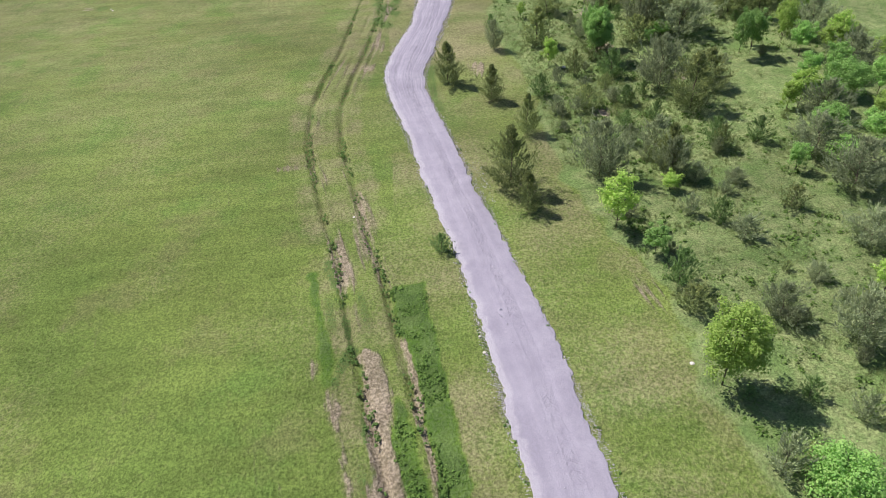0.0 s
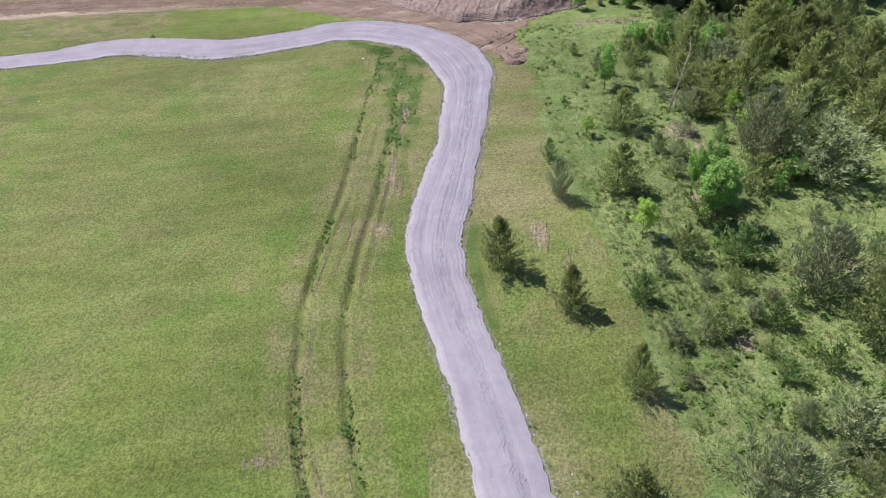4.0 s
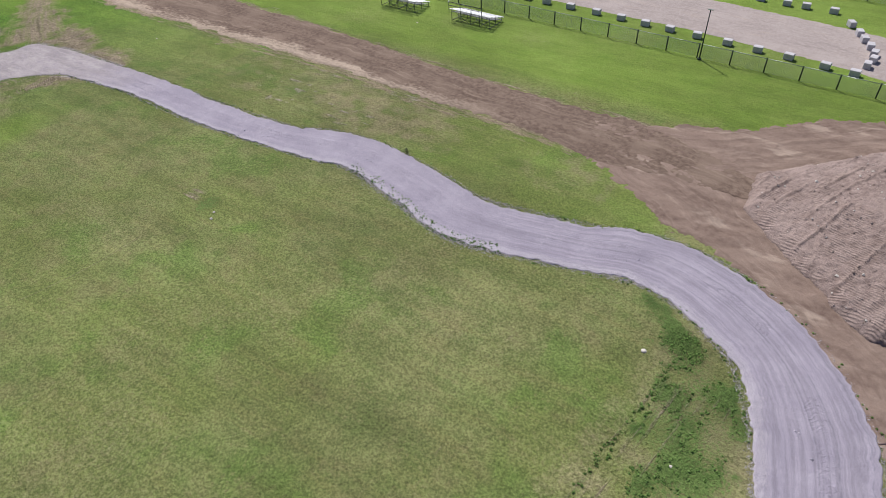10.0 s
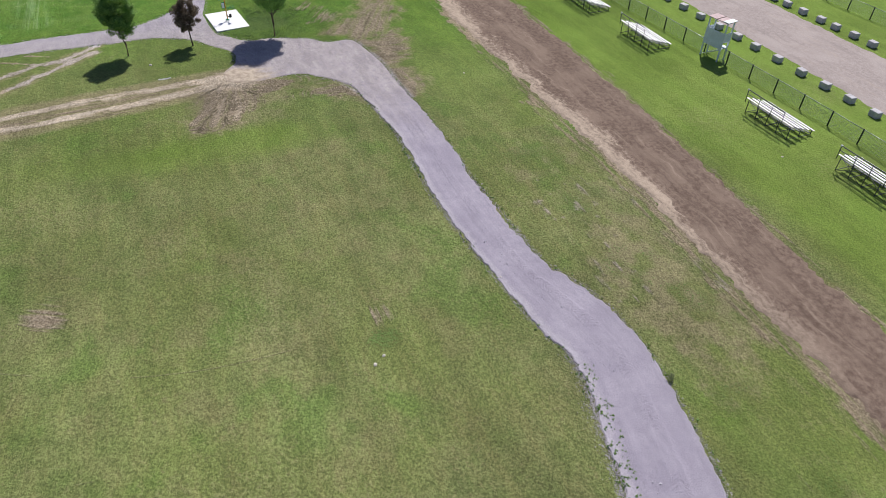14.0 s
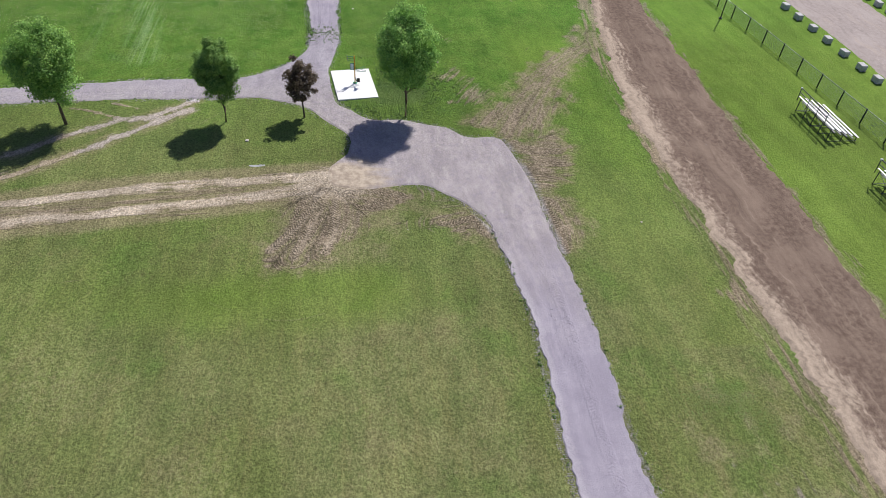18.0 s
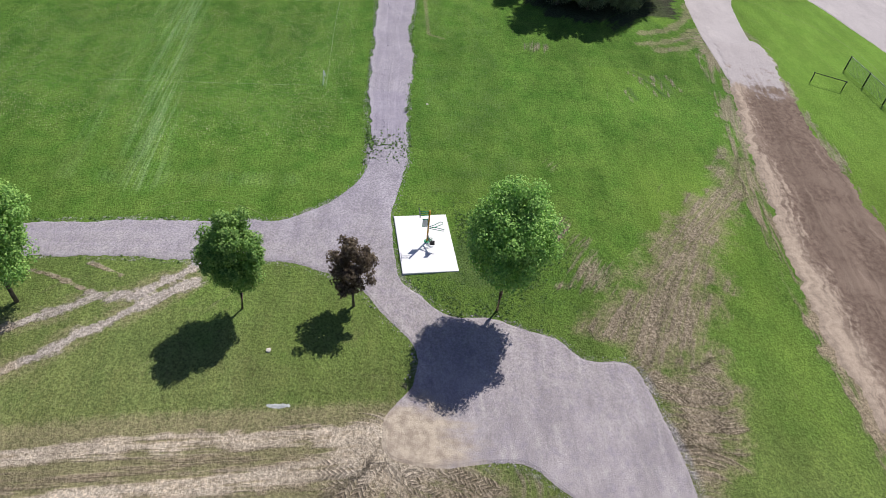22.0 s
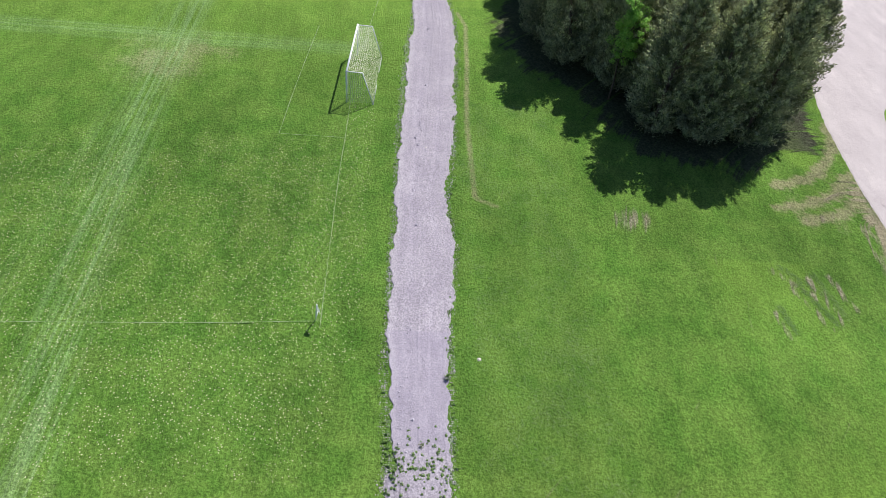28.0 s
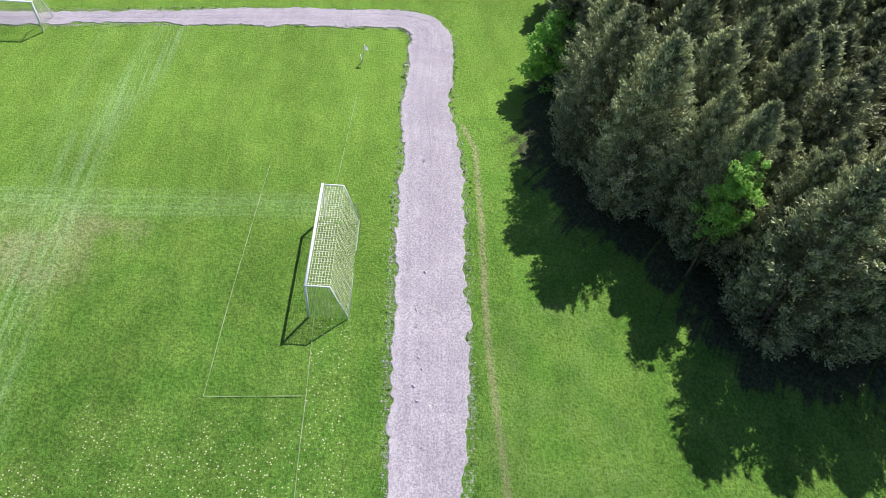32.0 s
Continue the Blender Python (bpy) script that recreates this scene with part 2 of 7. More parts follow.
def gravel_material(name, fine, worn):
    """Smooth compacted fines in the east, coarse loose stone west of the slab."""
    k = Mat(name)
    xyz = k.t.nodes.new("ShaderNodeSeparateXYZ")
    k.put(xyz.inputs[0], k.pos)
    coarse = k.step(k.math("ADD", k.math("MULTIPLY", xyz.outputs[0], -1.0), k.math("MULTIPLY", k.noise(0.5, 3), 8.0)), 77.0, 84.0)
    west = k.math("MULTIPLY", xyz.outputs[0], -1.0)
    filled = k.math("MULTIPLY", k.step(west, 91.2, 92.2), k.step(west, 97.9, 98.15, 1.0, 0.0))
    coarse = k.math("MULTIPLY", coarse, k.math("SUBTRACT", 1.0, k.math("MULTIPLY", filled, 0.8)))
    speck = k.step(coarse, 0.0, 1.0, 0.28, 0.70)
    across, along, worked, grooved = k.attr("lane")
    mid, small = k.noise(0.45, 4), k.noise(2.2, 4, 0.6)
    v = k.t.nodes.new("ShaderNodeTexVoronoi")
    v.inputs["Scale"].default_value = 22.0
    k.put(v.inputs["Vector"], k.pos)
    grain = k.noise(30.0, 3, 0.7)
    c = k.mix(k.step(mid, 0.3, 0.7), fine, worn)
    c = k.mix(1.0, c, k.mix(coarse, (1, 1, 1), (1.07, 1.08, 1.02)), "MULTIPLY")
    clayey = k.step(k.math("ADD", k.math("ABSOLUTE", k.math("ADD", xyz.outputs[0], 69.0)), k.math("MULTIPLY", k.noise(0.4, 3), 8.0)), 8.0, 22.0, 1.0, 0.0)
    c = k.mix(1.0, c, k.mix(clayey, (1, 1, 1), (1.10, 1.08, 0.93)), "MULTIPLY")
    scuff = k.noise(1.0, 5, 0.7, k.stretch(0.6, 2.2, 1.0, rz=-28))
    c = k.mix(k.math("MULTIPLY", clayey, k.step(scuff, 0.52, 0.64, 0.0, 0.6)), c, (0.450, 0.415, 0.405))
    c = k.mix(k.math("MULTIPLY", clayey, k.step(scuff, 0.45, 0.34, 0.0, 0.5)), c, (0.265, 0.236, 0.245))
    c = k.mix(k.math("MULTIPLY", k.step(small, 0.45, 0.7), 0.4), c, (0.258, 0.232, 0.290))
    wheel = k.math("MAXIMUM", k.step(k.math("ABSOLUTE", k.math("SUBTRACT", across, 0.30)), 0.02, 0.10, 1.0, 0.0), k.step(k.math("ABSOLUTE", k.math("SUBTRACT", across, 0.68)), 0.02, 0.10, 1.0, 0.0))
    c = k.mix(k.math("MULTIPLY", k.math("MULTIPLY", wheel, worked), 0.25), c, (0.398, 0.360, 0.432))
    sweep = k.step(k.noise(0.55, 4, 0.65, k.stretch(0.35, 1.5, 1.0, rz=50)), 0.35, 0.65, 0.90, 1.07)
    c = k.mix(k.math("SUBTRACT", 1.0, worked), c, k.mix(1.0, c, sweep, "MULTIPLY"))
    rub = k.noise(6.5, 4, 0.7)
    centre = k.math("MULTIPLY", k.math("MULTIPLY", worked, k.step(k.math("ABSOLUTE", k.math("SUBTRACT", across, 0.42)), 0.06, 0.12, 1.0, 0.0)), k.step(k.noise(0.35, 3, 0.6), 0.40, 0.54))
    c = k.mix(1.0, c, k.math("ADD", k.step(grain, 0.3, 0.7, 0.80, 1.15), k.math("MULTIPLY", k.math("MULTIPLY", centre, k.math("SUBTRACT", rub, 0.5)), 0.25)), "MULTIPLY")
    vee = k.math("ADD", along, k.math("ADD", k.math("MULTIPLY", k.math("ABSOLUTE", k.math("SUBTRACT", across, 0.42)), 3.4), k.math("MULTIPLY", k.noise(1.2, 2), 0.5)))
    lugs = k.math("MULTIPLY", k.math("MULTIPLY", centre, k.step(k.noise(3.0, 3, 0.65), 0.44, 0.56)), k.step(k.math("ABSOLUTE", k.math("SUBTRACT", k.math("FRACT", k.math("MULTIPLY", vee, 3.9)), 0.5)), 0.10, 0.26))
    c = k.mix(1.0, c, k.math("SUBTRACT", 1.0, k.math("MULTIPLY", lugs, 0.06)), "MULTIPLY")
    ruts = k.t.nodes.new("ShaderNodeCombineXYZ")
    k.put(ruts.inputs[0], k.math("MULTIPLY", across, 26.0))
    k.put(ruts.inputs[1], k.math("MULTIPLY", along, 0.16))
    ribs = k.math("ADD", 0.5, k.math("MULTIPLY", worked, k.math("SUBTRACT", k.noise(1.0, 3, 0.6, ruts.outputs[0]), 0.5)))
    c = k.mix(1.0, c, k.step(ribs, 0.32, 0.68, 0.965, 1.03), "MULTIPLY")
    c = k.mix(grooved, c, k.mix(1.0, c, k.step(ribs, 0.38, 0.62, 0.87, 1.04), "MULTIPLY"))
    near = k.step(k.math("ADD", west, k.math("MULTIPLY", k.noise(0.4, 2), 8.0)), 66.0, 82.0)
    near = k.math("MULTIPLY", near, k.math("SUBTRACT", 1.0, k.math("MULTIPLY", filled, 0.6)))
    c = k.mix(near, c, k.mix(1.0, c, k.step(k.noise(10.0, 3, 0.8), 0.36, 0.64, 0.74, 1.24), "MULTIPLY"))
    stones = k.math("MULTIPLY", k.step(v.outputs["Distance"], 0.0, 0.30, 1.0, 0.0), k.step(k.noise(1.1, 3, 0.6), 0.45, 0.65))
    c = k.mix(k.math("MULTIPLY", stones, speck), c, (0.52, 0.48, 0.54))
    dark = k.step(k.noise(14.0, 3, 0.7), 0.56, 0.66)
    c = k.mix(k.math("MULTIPLY", dark, speck), c, (0.17, 0.15, 0.17))
    dx, dy = k.math("MULTIPLY", k.math("ADD", xyz.outputs[0], 68.3), 0.42), k.math("MULTIPLY", k.math("SUBTRACT", xyz.outputs[1], 78.0), 0.34)
    spread = k.math("SQRT", k.math("ADD", k.math("MULTIPLY", dx, dx), k.math("MULTIPLY", dy, dy)))
    tan = k.step(k.math("ADD", spread, k.math("MULTIPLY", k.math("SUBTRACT", k.noise(1.3, 4, 0.65, k.stretch(1.0, 0.5, 1.0)), 0.5), 1.6)), 0.55, 1.35, 1.0, 0.0)
    c = k.mix(k.math("MULTIPLY", tan, 0.85), c, k.mix(k.step(small, 0.35, 0.65), (0.330, 0.265, 0.200), (0.540, 0.450, 0.345)))
    rim = k.step(k.math("ADD", k.math("ABSOLUTE", k.math("SUBTRACT", across, 0.44)), k.math("MULTIPLY", k.math("SUBTRACT", small, 0.5), 0.22)), 0.40, 0.49)
    c = k.mix(k.math("MULTIPLY", k.math("MULTIPLY", k.math("MULTIPLY", rim, worked), k.step(grain, 0.38, 0.56)), 0.55), c, (0.56, 0.52, 0.56))
    for place in (0.50, 0.335, 0.075):
        groove = k.step(k.math("ABSOLUTE", k.math("SUBTRACT", across, place)), 0.0, 0.014, 1.0, 0.0)
        c = k.mix(k.math("MULTIPLY", k.math("MULTIPLY", k.math("MULTIPLY", groove, grooved), k.step(small, 0.36, 0.56)), 0.6), c, (0.20, 0.19, 0.23))
    h = k.math("ADD", k.math("MULTIPLY", ribs, k.math("ADD", 0.3, grooved)), k.math("MULTIPLY", v.outputs["Distance"], 0.35))
    h = k.math("ADD", h, k.math("ADD", grain, k.math("SUBTRACT", k.math("MULTIPLY", k.math("MULTIPLY", centre, rub), 1.2), k.math("MULTIPLY", lugs, 0.8))))
    return k.done(c, 0.93, h, 0.022, 0.15)


def dirt_material(name, dark, light, pale, rough_bump=0.05, lines=0.0, smear=0.0, crumb=0.0, cleats=0.0):
    k = Mat(name)
    across, along, fade, ending = k.attr("lane")
    mid, small, fine = k.noise(0.3, 4), k.noise(2.6, 5, 0.65), k.noise(17.0, 3, 0.7)
    c = k.mix(k.step(small, 0.3, 0.7), dark, light)
    c = k.mix(k.step(mid, 0.45, 0.65), c, light)
    if smear:
        drag = k.noise(0.7, 4, 0.6, k.stretch(0.35, 1.0, 1.0, rz=-smear))
        c = k.mix(k.step(drag, 0.34, 0.64), k.mix(0.35, c, dark), light)
        c = k.mix(k.math("MULTIPLY", k.step(k.noise(0.45, 3, 0.6, k.stretch(0.5, 1.2, 1.0, rz=-smear)), 0.55, 0.68), 0.7), c, pale)
    swerve = k.math("ADD", across, k.math("MULTIPLY", k.math("SUBTRACT", k.noise(0.28, 3, 0.6), 0.5), 0.22))
    flow = k.t.nodes.new("ShaderNodeCombineXYZ")
    k.put(flow.inputs[0], k.math("MULTIPLY", swerve, 20.0))
    k.put(flow.inputs[1], k.math("MULTIPLY", along, 0.16))
    rails = k.noise(1.0, 4, 0.6, flow.outputs[0])
    c = k.mix(k.math("MULTIPLY", k.step(rails, 0.50, 0.70), 0.36), c, tuple(0.68 * v for v in dark))
    c = k.mix(k.math("MULTIPLY", k.step(rails, 0.46, 0.28), 0.32), c, pale)
    broad = k.t.nodes.new("ShaderNodeCombineXYZ")
    k.put(broad.inputs[0], k.math("MULTIPLY", swerve, 6.0))
    k.put(broad.inputs[1], k.math("MULTIPLY", along, 0.05))
    lanes = k.noise(1.0, 3, 0.6, broad.outputs[0])
    c = k.mix(k.math("MULTIPLY", k.step(lanes, 0.42, 0.60), 0.30 * (lines > 0)), c, tuple(0.80 * v for v in dark))
    side = k.step(k.math("ADD", across, k.math("ADD", k.math("MULTIPLY", k.math("SUBTRACT", rails, 0.5), 0.5), k.math("ADD", k.math("MULTIPLY", k.math("SUBTRACT", small, 0.5), 0.25), k.math("MULTIPLY", k.math("SUBTRACT", k.noise(0.16, 3, 0.6), 0.5), 0.5)))), 0.72, 0.90)
    sandy = k.mix(k.step(k.math("ADD", k.math("MULTIPLY", rails, 0.6), k.math("MULTIPLY", small, 0.4)), 0.36, 0.62), tuple(0.66 * v for v in pale), tuple(1.08 * v for v in pale))
    c = k.mix(k.math("MULTIPLY", k.math("MULTIPLY", side, fade), lines), c, sandy)
    c = k.mix(k.step(k.math("ADD", ending, k.math("ADD", k.math("MULTIPLY", k.math("SUBTRACT", k.noise(0.5, 4, 0.65), 0.5), 1.6), k.math("MULTIPLY", k.math("SUBTRACT", rails, 0.5), 0.7))), 0.35, 0.75), c, k.mix(small, (0.385, 0.345, 0.348), (0.475, 0.430, 0.432)))
    c = k.mix(1.0, c, k.step(fine, 0.25, 0.75, 0.82 - 0.5 * crumb, 1.14 + 0.4 * crumb), "MULTIPLY")
    grit = k.noise(7.0, 4, 0.75)
    if cleats:
        bars = k.math("SINE", k.math("ADD", k.math("MULTIPLY", along, 2 * math.pi / cleats), k.math("MULTIPLY", k.noise(0.8, 2), 9.0)))
        flow_b = k.t.nodes.new("ShaderNodeCombineXYZ")
        k.put(flow_b.inputs[0], k.math("MULTIPLY", across, 8.0))
        k.put(flow_b.inputs[1], k.math("MULTIPLY", along, 0.25))
        bars = k.math("MULTIPLY", bars, k.step(k.noise(1.0, 3, 0.6, flow_b.outputs[0]), 0.44, 0.58))
        c = k.mix(1.0, c, k.math("ADD", 1.0, k.math("MULTIPLY", bars, 0.08)), "MULTIPLY")
        small = k.math("ADD", small, k.math("MULTIPLY", bars, 0.2))
    return k.done(c, 0.95, k.math("ADD", k.math("ADD", small, k.math("MULTIPLY", fine, 0.4)), k.math("MULTIPLY", grit, 4.0 * crumb)), rough_bump, 0.1)


def leaf_material(name, a, b, c3, shine=0.3, through_light=0.5, tips=None):
    """Leaves from a to b by chance, drifting to c3; tips: the colour of the young growth at the ends of the boughs,
    with sunlight painted in.
    """
    k = Mat(name)
    r = k.island()
    c = k.mix(k.step(r, 0.0, 1.0), a, b)
    c = k.mix(k.step(k.noise(0.9, 2), 0.5, 0.7), c, c3)
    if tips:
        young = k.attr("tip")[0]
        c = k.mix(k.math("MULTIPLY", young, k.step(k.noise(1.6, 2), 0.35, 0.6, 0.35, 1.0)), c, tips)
    c = k.mix(1.0, c, k.step(k.each(), 0.0, 1.0, 0.78, 1.18), "MULTIPLY")
    k.done(c, 0.6, None, 0, shine)
    tr = k.t.nodes.new("ShaderNodeBsdfTranslucent")
    k.put(tr.inputs[0], c)
    ms = k.t.nodes.new("ShaderNodeMixShader")
    ms.inputs[0].default_value = through_light
    k.t.links.new(k.b.outputs[0], ms.inputs[1])
    k.t.links.new(tr.outputs[0], ms.inputs[2])
    k.t.links.new(ms.outputs[0], k.t.nodes["Material Output"].inputs[0])
    return k.m


def plain_material(name, color, rough=0.6, spread=0.12, scale=6.0, metal=0.0, spec=0.4, bump=0.003):
    k = Mat(name)
    n, m = k.noise(scale, 4, 0.6), k.noise(scale * 7, 3, 0.6)
    c = k.mix(1.0, color, k.math("ADD", k.step(n, 0.25, 0.75, 1 - spread, 1 + spread * 0.6), k.step(m, 0.3, 0.7, -spread * 0.4, spread * 0.4)), "MULTIPLY")
    return k.done(c, rough, m, bump, spec, metal)


GRASS = grass_material()
GRAVEL = gravel_material("crushed_limestone", (0.306, 0.278, 0.340), (0.370, 0.338, 0.402))
DIRT = dirt_material("packed_brown_dirt", (0.132, 0.092, 0.073), (0.236, 0.176, 0.140), (0.450, 0.362, 0.288), 0.05, 0.85)
FRESH_EARTH = dirt_material("fresh_dark_earth", (0.185, 0.124, 0.118), (0.310, 0.230, 0.220), (0.2, 0.15, 0.14), 0.14, crumb=0.35)
HUB = dirt_material("trodden_pale_dirt", (0.150, 0.104, 0.086), (0.262, 0.194, 0.160), (0.400, 0.318, 0.262), 0.06, 0.0, 40.0)
SPOIL = dirt_material("spoil_earth", (0.225, 0.168, 0.150), (0.345, 0.268, 0.243), (0.410, 0.325, 0.290), 0.09, crumb=0.12, cleats=0.17)
LANE = dirt_material("pale_race_lane", (0.320, 0.272, 0.258), (0.400, 0.345, 0.328), (0.46, 0.37, 0.3), 0.02)
LOT = dirt_material("gravel_lot", (0.395, 0.355, 0.360), (0.475, 0.432, 0.435), (0.53, 0.485, 0.48), 0.03, 0.0, 28.0)
STONE = plain_material("loose_limestone", (0.44, 0.405, 0.425), 0.9, 0.25, 3.0)
PALE_STONE = plain_material("pale_fieldstone", (0.62, 0.57, 0.52), 0.9, 0.2, 5.0)
CLOD = plain_material("earth_clod", (0.255, 0.195, 0.168), 0.95, 0.3, 4.0)
CONCRETE = plain_material("white_concrete", (0.80, 0.79, 0.80), 0.85, 0.05, 1.5)
BLOCK = plain_material("grey_concrete_block", (0.50, 0.485, 0.51), 0.9, 0.15, 2.5)
BARK = plain_material("grey_brown_bark", (0.16, 0.125, 0.095), 0.95, 0.35, 5.0, bump=0.02)
ALU = plain_material("aluminium_plank", (0.80, 0.80, 0.82), 0.45, 0.06, 3.0, 0.3, 0.5)
OLD_ALU = plain_material("weathered_dull_aluminium", (0.16, 0.17, 0.18), 0.6, 0.2, 3.0, 0.3, 0.4)
STEEL = plain_material("dark_galvanised_steel", (0.10, 0.11, 0.11), 0.55, 0.2, 4.0, 0.6, 0.5)
POST = plain_material("dark_green_post", (0.018, 0.035, 0.028), 0.6, 0.25, 4.0)
WIRE = plain_material("galvanised_wire", (0.50, 0.56, 0.50), 0.5, 0.1, 5.0, 0.3)
RAIL = plain_material("galvanised_rail", (0.42, 0.47, 0.43), 0.4, 0.1, 4.0, 0.6)
WHITE = plain_material("white_painted_metal", (0.82, 0.84, 0.86), 0.4, 0.05, 3.0)
NET = plain_material("white_net_cord", (0.74, 0.74, 0.60), 0.8, 0.1, 3.0)
TOWER = plain_material("pale_blue_white_paint", (0.74, 0.80, 0.88), 0.6, 0.1, 2.0)
ROOFING = plain_material("faded_pink_boards", (0.55, 0.42, 0.42), 0.8, 0.2, 3.0)
PAINT = plain_material("faded_line_paint", (0.25, 0.34, 0.17), 0.9, 0.3, 2.0)
GREEN_PAINT = plain_material("green_powder_coat", (0.02, 0.25, 0.13), 0.4, 0.08, 3.0)
YELLOW_PAINT = plain_material("yellow_powder_coat", (0.55, 0.30, 0.03), 0.4, 0.08, 3.0)
BLACK = plain_material("black_rubber", (0.02, 0.02, 0.022), 0.7, 0.2, 4.0)
PUDDLE = plain_material("pale_wet_silt", (0.44, 0.45, 0.46), 0.35, 0.22, 5.0)
LEAF_MAPLE = leaf_material("maple_leaves", (0.145, 0.315, 0.070), (0.430, 0.660, 0.172), (0.268, 0.490, 0.112), 0.3, 0.30)
LEAF_PURPLE = leaf_material("purple_leaves", (0.130, 0.095, 0.072), (0.300, 0.235, 0.165), (0.200, 0.155, 0.112))
# cedar tips paler than the growth itself: sun on the crowns put into colour
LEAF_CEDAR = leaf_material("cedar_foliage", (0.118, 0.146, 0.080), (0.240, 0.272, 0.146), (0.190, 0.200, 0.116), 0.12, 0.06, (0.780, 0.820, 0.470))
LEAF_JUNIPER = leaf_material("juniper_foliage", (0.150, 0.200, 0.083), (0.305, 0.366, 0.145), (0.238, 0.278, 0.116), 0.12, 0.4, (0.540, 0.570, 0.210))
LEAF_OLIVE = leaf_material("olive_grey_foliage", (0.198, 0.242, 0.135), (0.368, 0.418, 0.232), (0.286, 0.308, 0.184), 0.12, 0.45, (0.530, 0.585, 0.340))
LEAF_BRIGHT = leaf_material("fresh_yellow_green_leaves", (0.320, 0.495, 0.100), (0.520, 0.660, 0.180), (0.410, 0.580, 0.130))
LEAF_FRESH = leaf_material("fresh_green_leaves", (0.240, 0.435, 0.115), (0.410, 0.600, 0.190), (0.310, 0.515, 0.150))
LEAF_FOREST = leaf_material("woodland_leaves", (0.130, 0.265, 0.080), (0.270, 0.430, 0.132), (0.188, 0.336, 0.098))
LEAF_DARK = leaf_material("dark_conifer_foliage", (0.120, 0.176, 0.084), (0.260, 0.325, 0.150), (0.185, 0.240, 0.114), 0.15, 0.4)
LEAF_WEEDY = leaf_material("weedy_shrub_leaves", (0.120, 0.215, 0.070), (0.240, 0.350, 0.125), (0.180, 0.280, 0.100), 0.15, 0.45, (0.300, 0.420, 0.150))
LEAF_ASH = leaf_material("pale_green_ash_leaves", (0.260, 0.520, 0.110), (0.460, 0.700, 0.180), (0.350, 0.600, 0.140), 0.3, 0.55)
BLADE = leaf_material("meadow_grass_blades", (0.218, 0.282, 0.110), (0.328, 0.366, 0.164), (0.253, 0.318, 0.126), 0.1, 0.6)
WEED = leaf_material("weed_leaves", (0.095, 0.175, 0.044), (0.170, 0.270, 0.078), (0.125, 0.215, 0.056), 0.1, 0.3)
LEAF_FRESH_WEED = leaf_material("fresh_weed_leaves", (0.130, 0.230, 0.050), (0.215, 0.335, 0.085), (0.165, 0.280, 0.064), 0.1, 0.3)
CRUMB = plain_material("dry_earth_crumb", (0.31, 0.245, 0.22), 0.95, 0.3, 4.0)
LUMP = plain_material("compacted_gravel_lump", (0.40, 0.37, 0.43), 0.93, 0.2, 6.0)
STICK = plain_material("bleached_dead_wood", (0.42, 0.38, 0.33), 0.95, 0.2, 4.0)


# ---- mesh helpers ----
def mesh_np(name, verts, faces, material, smooth=False):
    """A mesh from arrays: faces all of one corner count."""
    verts, faces = np.asarray(verts, np.float32), np.asarray(faces, np.int32)
    me = bpy.data.meshes.new(name)
    n, k = faces.shape
    me.vertices.add(len(verts))
    me.vertices.foreach_set("co", verts.ravel())
    me.loops.add(n * k)
    me.loops.foreach_set("vertex_index", faces.ravel())
    me.polygons.add(n)
    me.polygons.foreach_set("loop_start", np.arange(0, n * k, k, dtype=np.int32))
    me.polygons.foreach_set("use_smooth", np.full(n, smooth))
    me.update(calc_edges=True)
    me.validate()
    me.materials.append(material)
    return me


def paint(me, name, values):
    a = me.color_attributes.new(name, "FLOAT_COLOR", "POINT")
    a.data.foreach_set("color", np.asarray(values, np.float32).ravel())


def part(name, data, material, parent, label="", m=None):
    """Links a bmesh or a mesh as one part under a thing or a part."""
    if isinstance(data, bmesh.types.BMesh):
        me = bpy.data.meshes.new(name)
        data.to_mesh(me)
        data.free()
        me.materials.append(material)
        data = me
    ob = new(name, data)
    ob.parent = parent
    if m is not None:
        ob.matrix_basis = m
    return tagged(ob, label)


def thing(name, label, category, m=None, group="", kind=""):
    ob = new(name)
    ob.empty_display_size = 0.3
    if m is not None:
        ob.matrix_basis = m
    return tagged(ob, label, category, group, kind)


def box(bm, x0, x1, y0, y1, z0, z1, bevel=0.0):
    made = bmesh.ops.create_cube(bm, size=1.0, matrix=Matrix.LocRotScale(((x0 + x1) / 2, (y0 + y1) / 2, (z0 + z1) / 2), None, (x1 - x0, y1 - y0, z1 - z0)))
    if bevel:
        es = list({e for v in made["verts"] for e in v.link_edges})
        bmesh.ops.bevel(bm, geom=es, offset=bevel, segments=1, affect="EDGES", profile=0.5)
    return bm


def tube(bm, points, radius, sides=8, tip=None):
    """A round bar along points; tapers to tip where it is given."""
    pts = [Vector(p) for p in points]
    rings = []
    for i, p in enumerate(pts):
        way = (pts[min(i + 1, len(pts) - 1)] - pts[max(i - 1, 0)]).normalized()
        q = way.to_track_quat("Z", "Y")
        r = radius if tip is None else radius + (tip - radius) * i / (len(pts) - 1)
        rings.append([bm.verts.new(p + q @ Vector((r * math.cos(a), r * math.sin(a), 0))) for a in [2 * math.pi * j / sides for j in range(sides)]])
    for a, b in zip(rings, rings[1:]):
        for j in range(sides):
            bm.faces.new((a[j], a[(j + 1) % sides], b[(j + 1) % sides], b[j])).smooth = True
    bm.faces.new(rings[0][::-1])
    bm.faces.new(rings[-1])
    return bm


def fresh():
    return bmesh.new()


